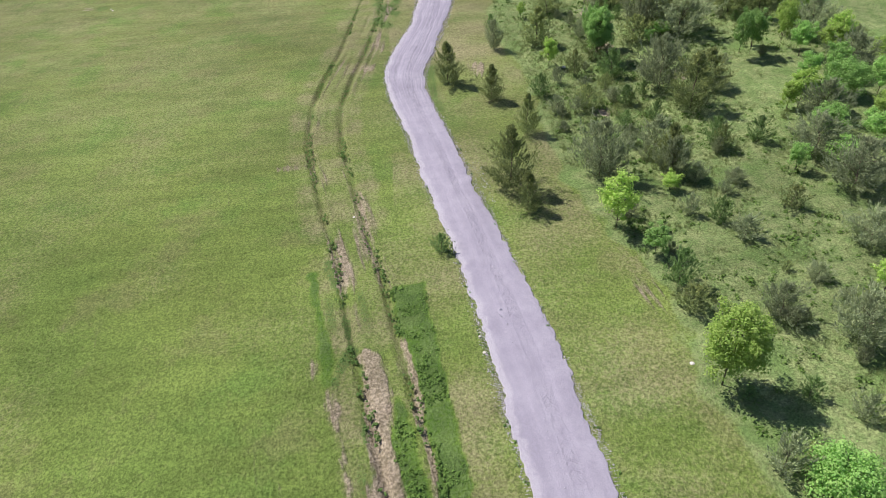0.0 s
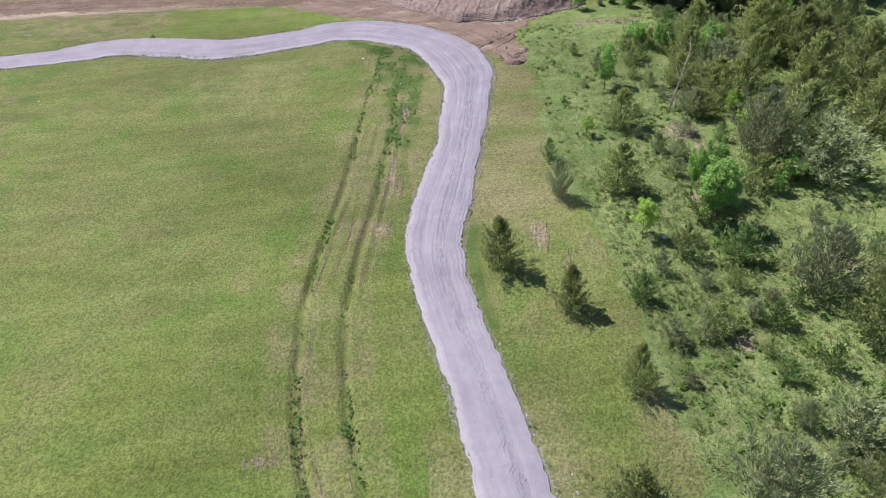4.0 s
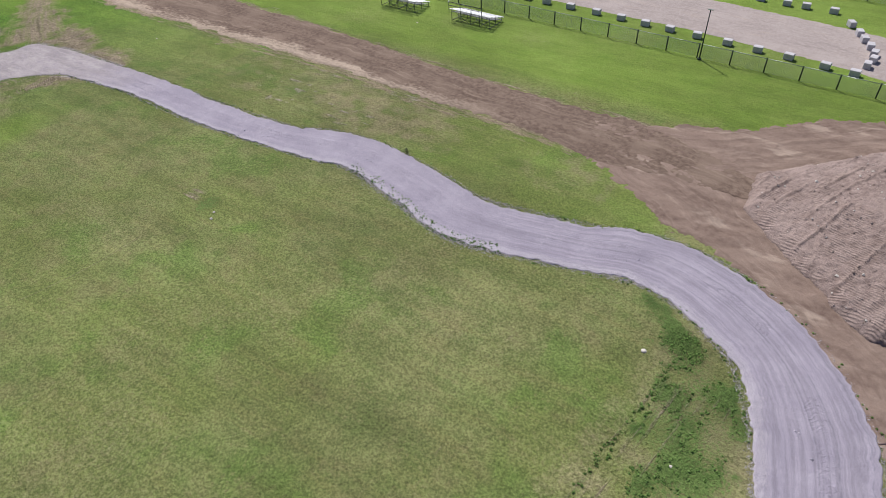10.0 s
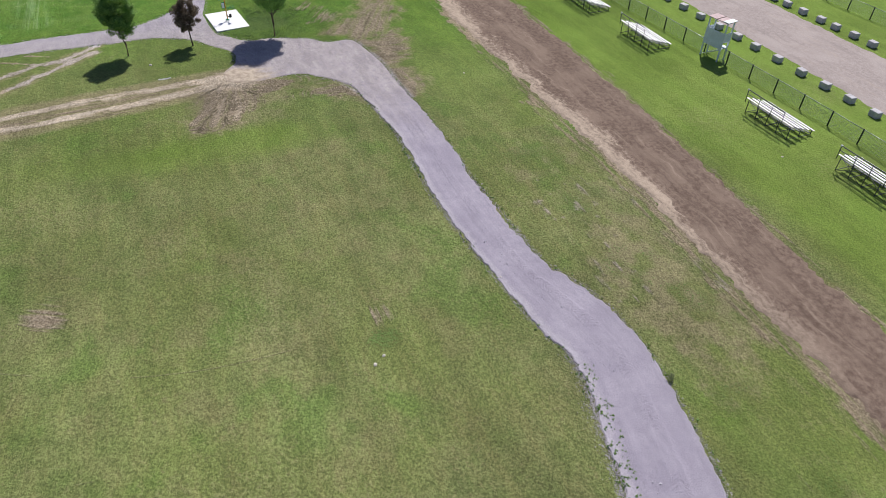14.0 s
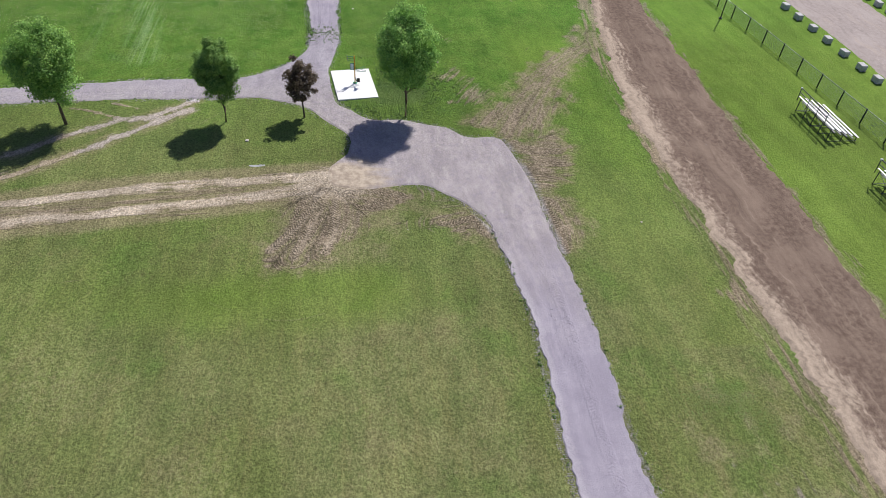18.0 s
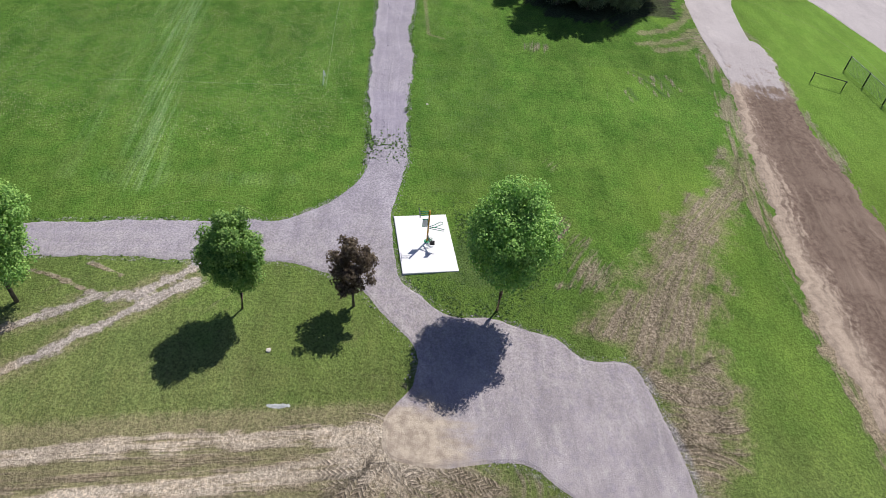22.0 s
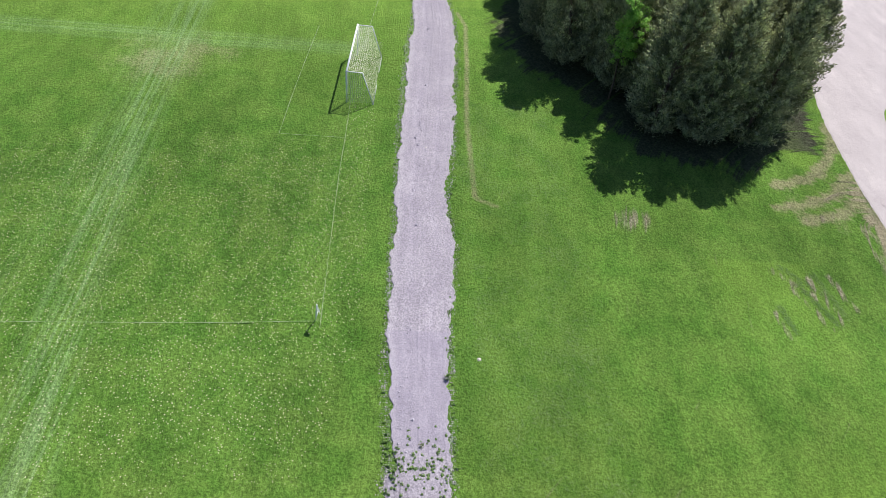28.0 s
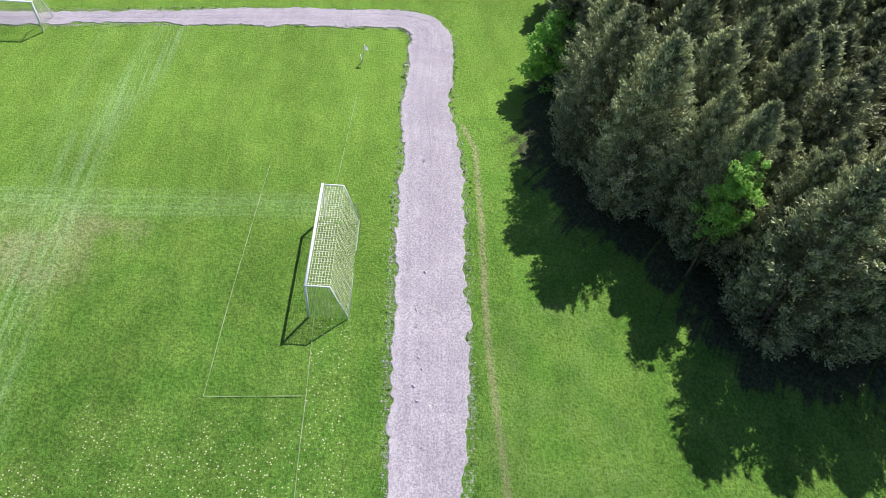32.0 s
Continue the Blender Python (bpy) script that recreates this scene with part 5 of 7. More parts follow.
def mound():
    """The spoil heap: a long ramp of tracked earth that falls steeply to the east and south."""
    gx, gy = np.arange(-6, 23.5, 0.1), np.arange(88, 120, 0.1)
    X, Y = np.meshgrid(gx, gy, indexing="ij")

    def inward(a, b):
        dx, dy = b[0] - a[0], b[1] - a[1]
        k = math.hypot(dx, dy)
        return ((X - a[0]) * -dy + (Y - a[1]) * dx) / k

    w1, w2 = lumps(X, Y, 0.4, 41) - 0.5 + 0.45 * (lumps(X, Y, 1.7, 40) - 0.5), lumps(X, Y, 1.3, 42) - 0.5
    lip = lambda d, slope: np.where(d < 0.7, 0.75 * d, 0.525 + slope * (d - 0.7))
    ramp = lip(inward((-3.6, 97.5), (3.8, 89.7)) + 0.5 * w1, 0.20)
    ramp = np.minimum(ramp, lip(inward((-4.3, 104), (-4.0, 97)) + 0.3 + 0.5 * w1, 0.17))
    north = lip(inward((9, 117.6), (-4.3, 103.0)) + 0.5 * w1, 0.20)
    south = 0.62 * (inward((9.2, 89.3), (17, 91.8)) + 0.9 * w1)
    sw = lip(inward((3.0, 90.0), (9.6, 89.3)) + 0.5 * w1, 0.30)
    east = 0.95 * (inward((17.6, 92), (20.6, 113)) + 0.9 * w1)
    far = 0.6 * (inward((20.4, 116), (8, 118)) + 0.6 * w1)
    parts = np.stack([ramp, north, south, sw, east, far])
    h = -np.log(np.exp(-12 * np.clip(parts, -3, 6)).sum(0)) / 12
    rough = np.clip((0.45 - np.abs(np.minimum(south, east) - h)) / 0.35, 0, 1)
    h = np.minimum(h, 3.4 + 0.3 * w1)
    h = h + rough * (0.36 * w2 + 0.34 * (lumps(X, Y, 3.0, 43) - 0.5) + 0.26 * (lumps(X, Y, 6.5, 50) - 0.5)) * np.clip(h, 0, 1) + 0.07 * (lumps(X, Y, 2.4, 44) - 0.5)
    across = X * 0.925 - Y * 0.38 + 0.22 * w1
    along = X * 0.38 + Y * 0.925
    ridge = np.exp(-((((across / 1.1) % 1.0) - 0.5) / 0.07) ** 2) * np.clip(4 * lumps(across * 0.9, along * 0.22, 1.0, 46) - 1.5, 0, 1)
    cleats = np.sin(along * 2 * math.pi / 0.42) * np.clip(3 * lumps(across * 0.9, along * 0.2, 1.0, 45) - 1.0, 0, 1)
    h = h + (1 - rough) * (0.14 * ridge + 0.018 * cleats + 0.09 * (lumps(X, Y, 3.6, 47) - 0.5) + 0.06 * (lumps(X, Y, 8.0, 49) - 0.5)) * np.clip(h * 2, 0, 1)
    spur = np.exp(-((inward((13.0, 91.2), (16.6, 97.5)) / 0.9) ** 2)) * np.clip(1.3 - np.hypot(X - 15.0, Y - 94.6) / 4.0, 0, 1)
    h = h + spur * (0.55 + 0.9 * w2)
    z = np.where(h < -0.05, -0.4, h + 0.02)
    idx = np.arange(X.size).reshape(X.shape)
    faces = np.stack([idx[:-1, :-1], idx[1:, :-1], idx[1:, 1:], idx[:-1, 1:]], -1).reshape(-1, 4)
    keep = (z.ravel()[faces] > -0.3).any(1)
    me = mesh_np("heap", np.stack([X.ravel(), Y.ravel(), z.ravel()], 1), faces[keep], SPOIL, True)
    turn = (X * 0.925 - Y * 0.38).ravel()
    paint(me, "lane", np.stack([turn / 8 + 0.5, (X * 0.38 + Y * 0.925).ravel(), 0 * turn, 0 * turn], 1))
    me.materials.append(FRESH_EARTH)
    loose = (rough * (h > 0.12)).ravel()[faces[keep]].mean(1) + 0.5 * (lumps(X, Y, 0.8, 48).ravel()[faces[keep][:, 0]] - 0.5) > 0.5
    me.polygons.foreach_set("material_index", loose.astype(np.int32))
    ob = tagged(new("earth_mound", me), "large mound of brown spoil earth scored by tracked machines", "mound")
    return ob, (gx, gy, z)


from mathutils.geometry import tessellate_polygon as fill_ring

ground()
strip("gravel_path", MAIN_PATH + BEND_PATH[1:], GRAVEL, -0.03, "pale lavender-grey crushed limestone footpath", "path", n=81, dip=(0, 1))
sheet("gravel_junction", JUNCTION, GRAVEL, -0.045, "trodden grey gravel apron where the paths meet", "path", 0.13, 0.1)
strip("gravel_path_field", FIELD_PATH, GRAVEL, -0.034, "straight grey gravel path beside the playing field", "path", 0.19, n=81, dip=(1, 0))
strip("gravel_path_west", WEST_PATH, GRAVEL, -0.038, "grey gravel path with grassy edges", "path", 0.14, dip=(1, 0))
for x, y, rx, ry in ((-70.3, 72.4, 0.2, 0.62), (-62.9, 82.1, 0.26, 0.46)):
    sheet("silt_puddle", [(x + rx * math.cos(a * 0.524), y + ry * math.sin(a * 0.524)) for a in range(12)], PUDDLE, -0.045, "pale grey silt left by a puddle", "puddle", 0.22, 0.1)
strip("dirt_road", DIRT_ROAD, DIRT, -0.032, "brown dirt road with a pale sandy shoulder", "road", 0.30, 0.03, 0.2, 23, dip=(0, 1))
yard()
strip("race_lane", LANE_ROWS, LANE, -0.05, "wide pale gravel lane between rows of blocks", "road", 0.2, 0.03, 0.5, 11)
sheet("gravel_lot", LOT_RING, LOT, -0.05, "wide pale gravel lot", "ground", 0.15)
_, MOUND_GRID = mound()


def mound_height(x, y):
    gx, gy, z = MOUND_GRID
    i, j = int(round((x - gx[0]) / 0.1)), int(round((y - gy[0]) / 0.1))
    return float(z[i, j]) if 0 <= i < len(gx) and 0 <= j < len(gy) else -0.03


# ---- plants ----
def leaf_cloud(centres, radii, per, size, long, rs, up=0.25, squash=0.85, lift=0.45):
    """Small bent leaves scattered in clumps: one rhombus of two triangles a leaf."""
    c = np.repeat(centres, per, 0)
    r = np.repeat(radii, per)[:, None]
    d = rs.normal(size=c.shape)
    d /= np.linalg.norm(d, axis=1)[:, None] + 1e-9
    p = c + d * r * rs.uniform(0.45, 1.0, (len(c), 1)) * np.array([1, 1, squash])
    face = d + rs.normal(scale=0.45, size=d.shape) + np.array([0, 0, lift])
    way = np.cross(face, rs.normal(size=d.shape)) + np.array([0, 0, up]) * rs.rand(len(c), 1)
    way /= np.linalg.norm(way, axis=1)[:, None] + 1e-9
    other = np.cross(way, face)
    other /= np.linalg.norm(other, axis=1)[:, None] + 1e-9
    s = size * rs.uniform(0.6, 1.35, (len(c), 1))
    fold = np.cross(way, other) * s * 0.18
    v = np.stack([p - way * s * long * 0.5, p + other * s * 0.5 + fold, p + way * s * long * 0.5, p - other * s * 0.5 + fold], 1)
    f = np.arange(len(c) * 4).reshape(-1, 4)
    return v.reshape(-1, 3), f


def broad_crown(seed, h, w, base, clumps, per, size, material, loose=0.22, belly=0.46, point=0.38):
    """A round crown of leaf clumps with gaps and an uneven outline, standing on z = 0."""
    rs = np.random.RandomState(seed)
    d = rs.normal(size=(clumps, 3))
    d /= np.linalg.norm(d, axis=1)[:, None]
    q = rs.uniform(0.35, 1.0, (clumps, 1)) ** 0.6
    zc = base + (h - base) * belly
    wob = 1 + loose * (rs.rand(clumps, 1) - 0.6)
    c = d * q * wob * np.array([w / 2 * 0.84, w / 2 * 0.84, (h - base) / 2 * 0.9]) + np.array([0, 0, zc])
    taper = 1 - point * np.clip((c[:, 2] - zc) / (h - zc), 0, 1) ** 1.5 - (0.46 < belly) * 0.35 * np.clip((zc - c[:, 2]) / (zc - base), 0, 1) ** 1.5
    c[:, :2] *= taper[:, None]
    r = w * rs.uniform(0.09, 0.17, clumps)
    v, f = leaf_cloud(c, r, per, size, 1.25, rs)
    return mesh_np("crown", v, f, material)


def bough_crown(seed, h, w, base, boughs, per, size, material, point=1.3, rise=0.9, shag=0.22, fine=0.42):
    """A conifer crown: upswept boughs round a stem, each a plume of narrow sprays with young growth at its end, painted
    lighter towards the sunlit top.
    """
    rs = np.random.RandomState(seed)
    t = (np.arange(boughs) + rs.rand(boughs)) / boughs
    a = np.arange(boughs) * 2.39996 + rs.normal(0, 0.5, boughs)
    lobe = 1 + 0.16 * np.sin(3 * a + 7 * t + seed) + 0.10 * np.sin(5 * a - 11 * t)
    reach = w / 2 * np.clip(1 - t**point, 0.02, 1) ** 0.8 * np.minimum(1, (t + 0.1) / 0.26) ** 0.5 * lobe * (1 + shag * rs.normal(0, 0.8, boughs))
    reach = np.clip(reach, 0.10 * w * (1 - 0.6 * t), 0.62 * w)
    out = np.stack([np.cos(a), np.sin(a), 0 * a], 1)
    lift = rise * (0.55 + 0.75 * t) * rs.uniform(0.7, 1.25, boughs)
    top = base + (h - base) * t
    way = out + np.array([0, 0, 1.0]) * lift[:, None]
    foot = np.stack([0 * a, 0 * a, np.maximum(base + 0.02 * h, top - reach * lift * 0.75)], 1)
    k = np.repeat(np.arange(boughs), per)
    n = len(k)
    q = rs.uniform(0.12, 1.0, n) ** 0.62
    swell = np.sin(np.clip(q, 0, 1) * math.pi * 0.82 + 0.25)
    p = foot[k] + way[k] * (reach[k] * q)[:, None] + rs.normal(size=(n, 3)) * (0.055 * w * swell * (0.45 + 0.55 * (1 - t[k])))[:, None]
    p[:, 2] = np.maximum(p[:, 2], 0.06)
    d = way[k] / np.linalg.norm(way[k], axis=1)[:, None]
    along = d * 0.8 + rs.normal(scale=0.42, size=(n, 3)) + np.array([0, 0, 0.25])
    along /= np.linalg.norm(along, axis=1)[:, None]
    face = out[k] * 0.5 + np.array([0, 0, 0.8]) + rs.normal(scale=0.5, size=(n, 3))
    other = np.cross(along, face)
    other /= np.linalg.norm(other, axis=1)[:, None] + 1e-9
    s = size * rs.uniform(0.6, 1.4, (n, 1))
    fold = np.cross(along, other) * s * 0.12
    v = np.stack([p - along * s * 0.7, p + other * s * fine + fold, p + along * s * 1.3, p - other * s * fine + fold], 1)
    me = mesh_np("crown", v.reshape(-1, 3), np.arange(n * 4).reshape(-1, 4), material)
    # young growth plus painted sunlight: stronger at bough ends and near the treetop
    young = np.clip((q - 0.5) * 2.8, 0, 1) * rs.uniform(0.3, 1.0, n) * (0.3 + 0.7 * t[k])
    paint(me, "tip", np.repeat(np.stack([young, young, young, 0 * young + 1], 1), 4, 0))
    return me


def trunk_mesh(seed, h, r, limbs, reach, start=0.3):
    rs = random.Random(seed)
    b = fresh()
    lean = [(0, 0, -0.25)] + [(rs.uniform(-1, 1) * 0.02 * h * k, rs.uniform(-1, 1) * 0.02 * h * k, h * k / 4) for k in range(1, 5)]
    tube(b, lean, r, 8, r * 0.3)
    for i in range(limbs):
        z = h * rs.uniform(start, 0.9)
        a = rs.uniform(0, 2 * math.pi)
        k = reach * rs.uniform(0.5, 1.0)
        tube(b, [(0, 0, z), (math.cos(a) * k * 0.5, math.sin(a) * k * 0.5, z + k * 0.45), (math.cos(a) * k, math.sin(a) * k, z + k * 0.7)], r * 0.36, 5, r * 0.1)
    me = bpy.data.meshes.new("trunk")
    b.to_mesh(me)
    b.free()
    me.materials.append(BARK)
    return me


def plant(name, label, category, x, y, trunk, crown, scale, turn, group="", tall=1.0, z=-0.1):
    t = thing(name, label, category, pose(x, y, z, 0, 0, turn) @ Matrix.Diagonal((scale, scale, scale * tall, 1)), group)
    part("trunk", trunk, None, t)
    part("crown", crown, None, t)
    return t


# park trees by the junction
PARK = "young park trees by the path junction"
plant("maple_tree", "young maple with a full rounded green crown", "tree", -76.25, 83.1, trunk_mesh(1, 5.2, 0.12, 9, 1.3, 0.35), broad_crown(11, 8.4, 4.9, 1.9, 180, 340, 0.095, LEAF_MAPLE, 0.25, 0.54, 0.22), 1, 20, PARK)
plant("maple_tree", "young maple with a narrow oval green crown", "tree", -76.05, 69.8, trunk_mesh(2, 4.4, 0.1, 8, 1.0, 0.35), broad_crown(12, 6.8, 3.4, 1.6, 110, 280, 0.09, LEAF_MAPLE, 0.25, 0.5), 1, 70, PARK)
plant("maple_tree", "taller loose-crowned green maple on the lawn", "tree", -76.2, 58.8, trunk_mesh(3, 5.2, 0.12, 9, 1.4, 0.35), broad_crown(13, 8.0, 5.0, 1.6, 130, 290, 0.095, LEAF_MAPLE, 0.5, 0.5), 1, 200, PARK)
plant("purple_maple", "small purple-leaved ornamental maple", "tree", -76.35, 75.5, trunk_mesh(4, 3.4, 0.08, 7, 0.8, 0.35), broad_crown(14, 5.2, 2.7, 1.4, 64, 130, 0.10, LEAF_PURPLE, 0.6), 1, 0, PARK)

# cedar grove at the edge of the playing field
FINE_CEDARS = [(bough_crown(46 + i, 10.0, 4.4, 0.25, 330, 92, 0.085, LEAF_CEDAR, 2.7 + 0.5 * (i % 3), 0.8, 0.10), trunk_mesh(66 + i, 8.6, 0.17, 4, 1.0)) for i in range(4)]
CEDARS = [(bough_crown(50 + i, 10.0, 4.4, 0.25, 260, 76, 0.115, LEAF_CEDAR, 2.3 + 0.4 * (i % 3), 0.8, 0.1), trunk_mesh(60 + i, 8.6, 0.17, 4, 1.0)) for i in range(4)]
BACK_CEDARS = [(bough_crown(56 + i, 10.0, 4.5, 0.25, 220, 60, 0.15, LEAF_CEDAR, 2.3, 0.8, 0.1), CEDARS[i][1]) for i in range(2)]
rs = np.random.RandomState(5)
k = 0
# x, y, height, width of the trees that stand out in front
FRONT = [(-116.2, 93.5, 11.0, 4.8), (-117.4, 97.4, 10.6, 4.6), (-115.4, 96.4, 10.6, 4.2), (-115.4, 99.7, 11.2, 4.4), (-121.9, 93.6, 8.2, 3.8), (-117.8, 102.2, 9.6, 3.2), (-118.5, 93.5, 9.4, 3.4), (-121.1, 91.7, 9.8, 3.6), (-123.0, 90.9, 9.2, 3.4), (-124.5, 88.3, 10.7, 4.5), (-127.6, 87.2, 10.2, 4.5), (-130.9, 87.5, 9.2, 4.2), (-120.0, 95.2, 9.2, 4.0), (-119.8, 97.2, 9.0, 3.6), (-123.6, 96.8, 9.5, 4.6), (-126.0, 95.4, 10.2, 4.2), (-121.2, 100.2, 9.8, 4.4), (-126.4, 91.6, 10.0, 4.2), (-118.4, 102.8, 9.8, 4.0), (-133.8, 88.4, 8.8, 4.0)]
for x, y, h, w in FRONT:
    plant("cedar_tree", "tall dark cedar at the front of a dense grove", "tree", x, y, FINE_CEDARS[k % 4][1], FINE_CEDARS[k % 4][0], w / 4.4, 70 * k, "cedars of the grove", (h / 10.0) / (w / 4.4))
    k += 1
for gi in range(14):
    for gj in range(9):
        x, y = -150.5 + gi * 2.9 + (gj % 2) * 1.45 + rs.uniform(-0.7, 0.7), 86 + gj * 2.7 + rs.uniform(-0.7, 0.7)
        if inside(np.array([x]), np.array([y]), GROVE)[0] and min(math.hypot(x - u, y - v) for u, v in (*[f[:2] for f in FRONT], (-119.7, 91.1), (-119.2, 92.0))) > 2.2:
            crown, stem = CEDARS[k % 4] if x > -133 else BACK_CEDARS[k % 2]
            s = rs.uniform(0.82, 1.12)
            plant("cedar_tree", "tall dark cedar crowded in a dense grove", "tree", x, y, stem, crown, s, rs.uniform(0, 360), "cedars of the grove", rs.uniform(0.86, 1.12) / s)
            k += 1
plant("young_ash", "fresh green young tree among the cedars", "tree", -119.7, 91.1, trunk_mesh(70, 6.2, 0.08, 9, 1.0), broad_crown(71, 8.8, 2.5, 2.6, 80, 110, 0.09, LEAF_ASH, 0.9), 1, 0)
plant("young_ash", "pale green leafy tree at the corner of the grove", "tree", -135.4, 85.9, trunk_mesh(72, 5, 0.09, 8, 1.0), broad_crown(73, 6.0, 3.6, 0.4, 80, 80, 0.15, LEAF_ASH, 0.5), 1, 40)
plant("young_ash", "pale green leafy tree behind the grove", "tree", -146.0, 89.5, trunk_mesh(72, 5, 0.09, 8, 1.0), broad_crown(74, 7.6, 4.6, 0.6, 80, 60, 0.24, LEAF_FRESH, 0.5), 1, 40)

# woodland edge behind the mound
WOODS = [(broad_crown(80 + i, 11.0, 6.0, 0.8, 130, 60, 0.24, LEAF_FOREST, 0.6), trunk_mesh(90 + i, 8.0, 0.18, 6, 1.6)) for i in range(3)]
WOODS += [(bough_crown(84 + i, 11.5, 4.6, 0.3, 120, 30, 0.30, LEAF_DARK, 1.5, 0.8, 0.25), trunk_mesh(94 + i, 9.0, 0.2, 4, 1.0)) for i in range(2)]
for i in range(125):
    x, y = 21.8 + rs.uniform(0, 24), 87.4 + rs.uniform(0, 28)
    if y < float(np.interp(x, [21, 24, 28, 50], [93.5, 89.6, 87.6, 86.6])) or math.hypot(x - 23.9, y - 91.5) < 2.3:
        continue
    crown, stem = WOODS[(0, 1, 2, 3, 4, 3, 4, 3, 4)[rs.randint(9)]]
    plant("woodland_tree", "tall dense tree at the shaded woodland edge", "tree", x, y, stem, crown, rs.uniform(0.7, 1.05), rs.uniform(0, 360), "woodland edge trees")
plant("young_maple", "bright yellow-green maple at the woodland edge", "tree", 23.9, 91.5, trunk_mesh(101, 7, 0.14, 8, 1.5), broad_crown(102, 9.8, 5.2, 0.8, 130, 110, 0.17, LEAF_FRESH, 0.8), 1, 10)
WILLOW = (trunk_mesh(103, 5, 0.1, 8, 1.4), broad_crown(104, 6.6, 4.2, 0.2, 110, 70, 0.17, LEAF_FRESH, 0.45), broad_crown(105, 6.6, 4.2, 0.2, 110, 70, 0.17, LEAF_FOREST, 0.45))
for i, (x, y, s) in enumerate(((20.7, 95.2, 0.75), (21.6, 99.5, 1.0), (22.6, 104.0, 1.05), (23.0, 109.5, 1.0), (23.4, 115.0, 1.0))):
    plant("willow_shrub", "leafy green willow shrub beside the earth mound", "shrub", x, y, WILLOW[0], WILLOW[1 + i % 2], s, 60 * i, "willows by the mound")

BUSHY = (broad_crown(106, 3.6, 3.2, 0.1, 110, 60, 0.1, LEAF_OLIVE, 0.6), broad_crown(107, 3.6, 3.2, 0.1, 110, 60, 0.1, LEAF_FOREST, 0.6))
for i, (x, y, s) in enumerate(((19.6, 93.6, 0.45), (20.9, 97.2, 0.9), (21.2, 101.7, 1.0), (21.5, 106.6, 1.0), (21.9, 112.0, 1.1), (20.2, 91.9, 0.35), (22.0, 93.6, 0.8), (21.6, 90.4, 0.5), (25.8, 88.6, 0.7), (28.0, 87.3, 0.6), (18.9, 91.6, 0.25))):
    plant("willow_shrub", "grey-green leafy willow shrub beside the earth mound", "shrub", x, y, WILLOW[0], BUSHY[i % 2], s, 50 * i, "willows by the mound")

# meadow shrubs: x, y, height, width
JUNIPERS = [(2.9, 52.7, 3.7, 2.4), (6.2, 48.9, 3.1, 1.9), (8.1, 43.2, 3.2, 1.6), (5.8, 36.2, 4.6, 2.8), (6.5, 33.6, 2.9, 1.8), (11.8, 59.4, 3.6, 2.9), (14.3, 67.5, 3.0, 2.9), (21.1, 44.9, 4.5, 3.4), (16.5, 36.6, 3.6, 2.2), (31.7, 63.5, 5.0, 4.6), (32.6, 74.6, 4.6, 4.0), (33.7, 61.3, 3.7, 2.6), (22.9, 70.9, 3.2, 4.2), (30.5, 80.6, 4.6, 4.6), (31.4, 75.2, 5.0, 3.8), (22.0, 75.4, 4.0, 3.4), (26.5, 72.5, 4.6, 3.2), (27.5, 66.5, 4.4, 3.0), (24.5, 80.5, 4.0, 3.0), (28.6, 88.2, 6.8, 3.2), (30.5, 86.1, 4.4, 2.6), (36.5, 70, 5.0, 3.6), (38, 80, 5.2, 3.8), (16.3, 55.2, 3.6, 2.2)]
JUNIPERS += [(24.9, 61.9, 5.4, 4.6), (23.3, 63.2, 4.0, 3.6), (23.4, 68.4, 4.4, 3.6), (30.4, 78.4, 5.6, 3.8), (29.4, 69.0, 5.4, 4.2), (28.4, 77.0, 5.0, 3.6), (23.6, 48.2, 3.2, 3.0), (33.6, 69.6, 5.6, 4.2), (34.6, 78.0, 5.8, 4.0), (36.4, 65.4, 5.2, 4.2), (20.6, 67.9, 2.2, 2.2), (20.4, 72.8, 3.0, 2.2)]
OLIVES = [(19.8, 48.5, 4.6, 4.0), (11.9, 36.7, 4.3, 3.6), (17.5, 22.6, 2.3, 2.2), (27.2, 33.0, 3.5, 4.4), (26.8, 37.2, 3.0, 3.8), (25.1, 27.5, 2.4, 3.2), (20.5, 20.6, 3.2, 3.2), (25.2, 59.1, 4.2, 6.0), (24.0, 73.0, 3.8, 4.6), (16.5, 36.0, 3.0, 2.3), (7.7, 59.0, 2.9, 1.7), (21.9, 61.0, 5.6, 4.2), (20.0, 68.1, 2.3, 2.6), (29.5, 41.5, 3.2, 3.4), (33.0, 36.0, 3.2, 3.8), (31.5, 29.0, 3.0, 3.6), (28.5, 21.5, 2.6, 3.0), (35.5, 48.5, 3.4, 4.0), (36, 56, 3.8, 4.0), (23.5, 15.5, 2.4, 2.8)]
BRIGHTS = [(11.4, 30.9, 4.0, 2.6), (15.9, 34.4, 1.5, 1.4), (13.0, 18.7, 5.8, 3.3), (23.4, 23.5, 2.7, 1.8), (28.8, 43.5, 3.5, 2.4), (36.1, 52.2, 2.9, 2.6), (39.1, 49.8, 2.4, 2.2), (12.0, 54.5, 2.8, 1.7), (23.0, 67.5, 2.1, 1.5), (11.4, 66.3, 1.8, 1.0), (22.9, 65.4, 1.8, 1.6), (34.0, 57.0, 3.4, 2.4)]
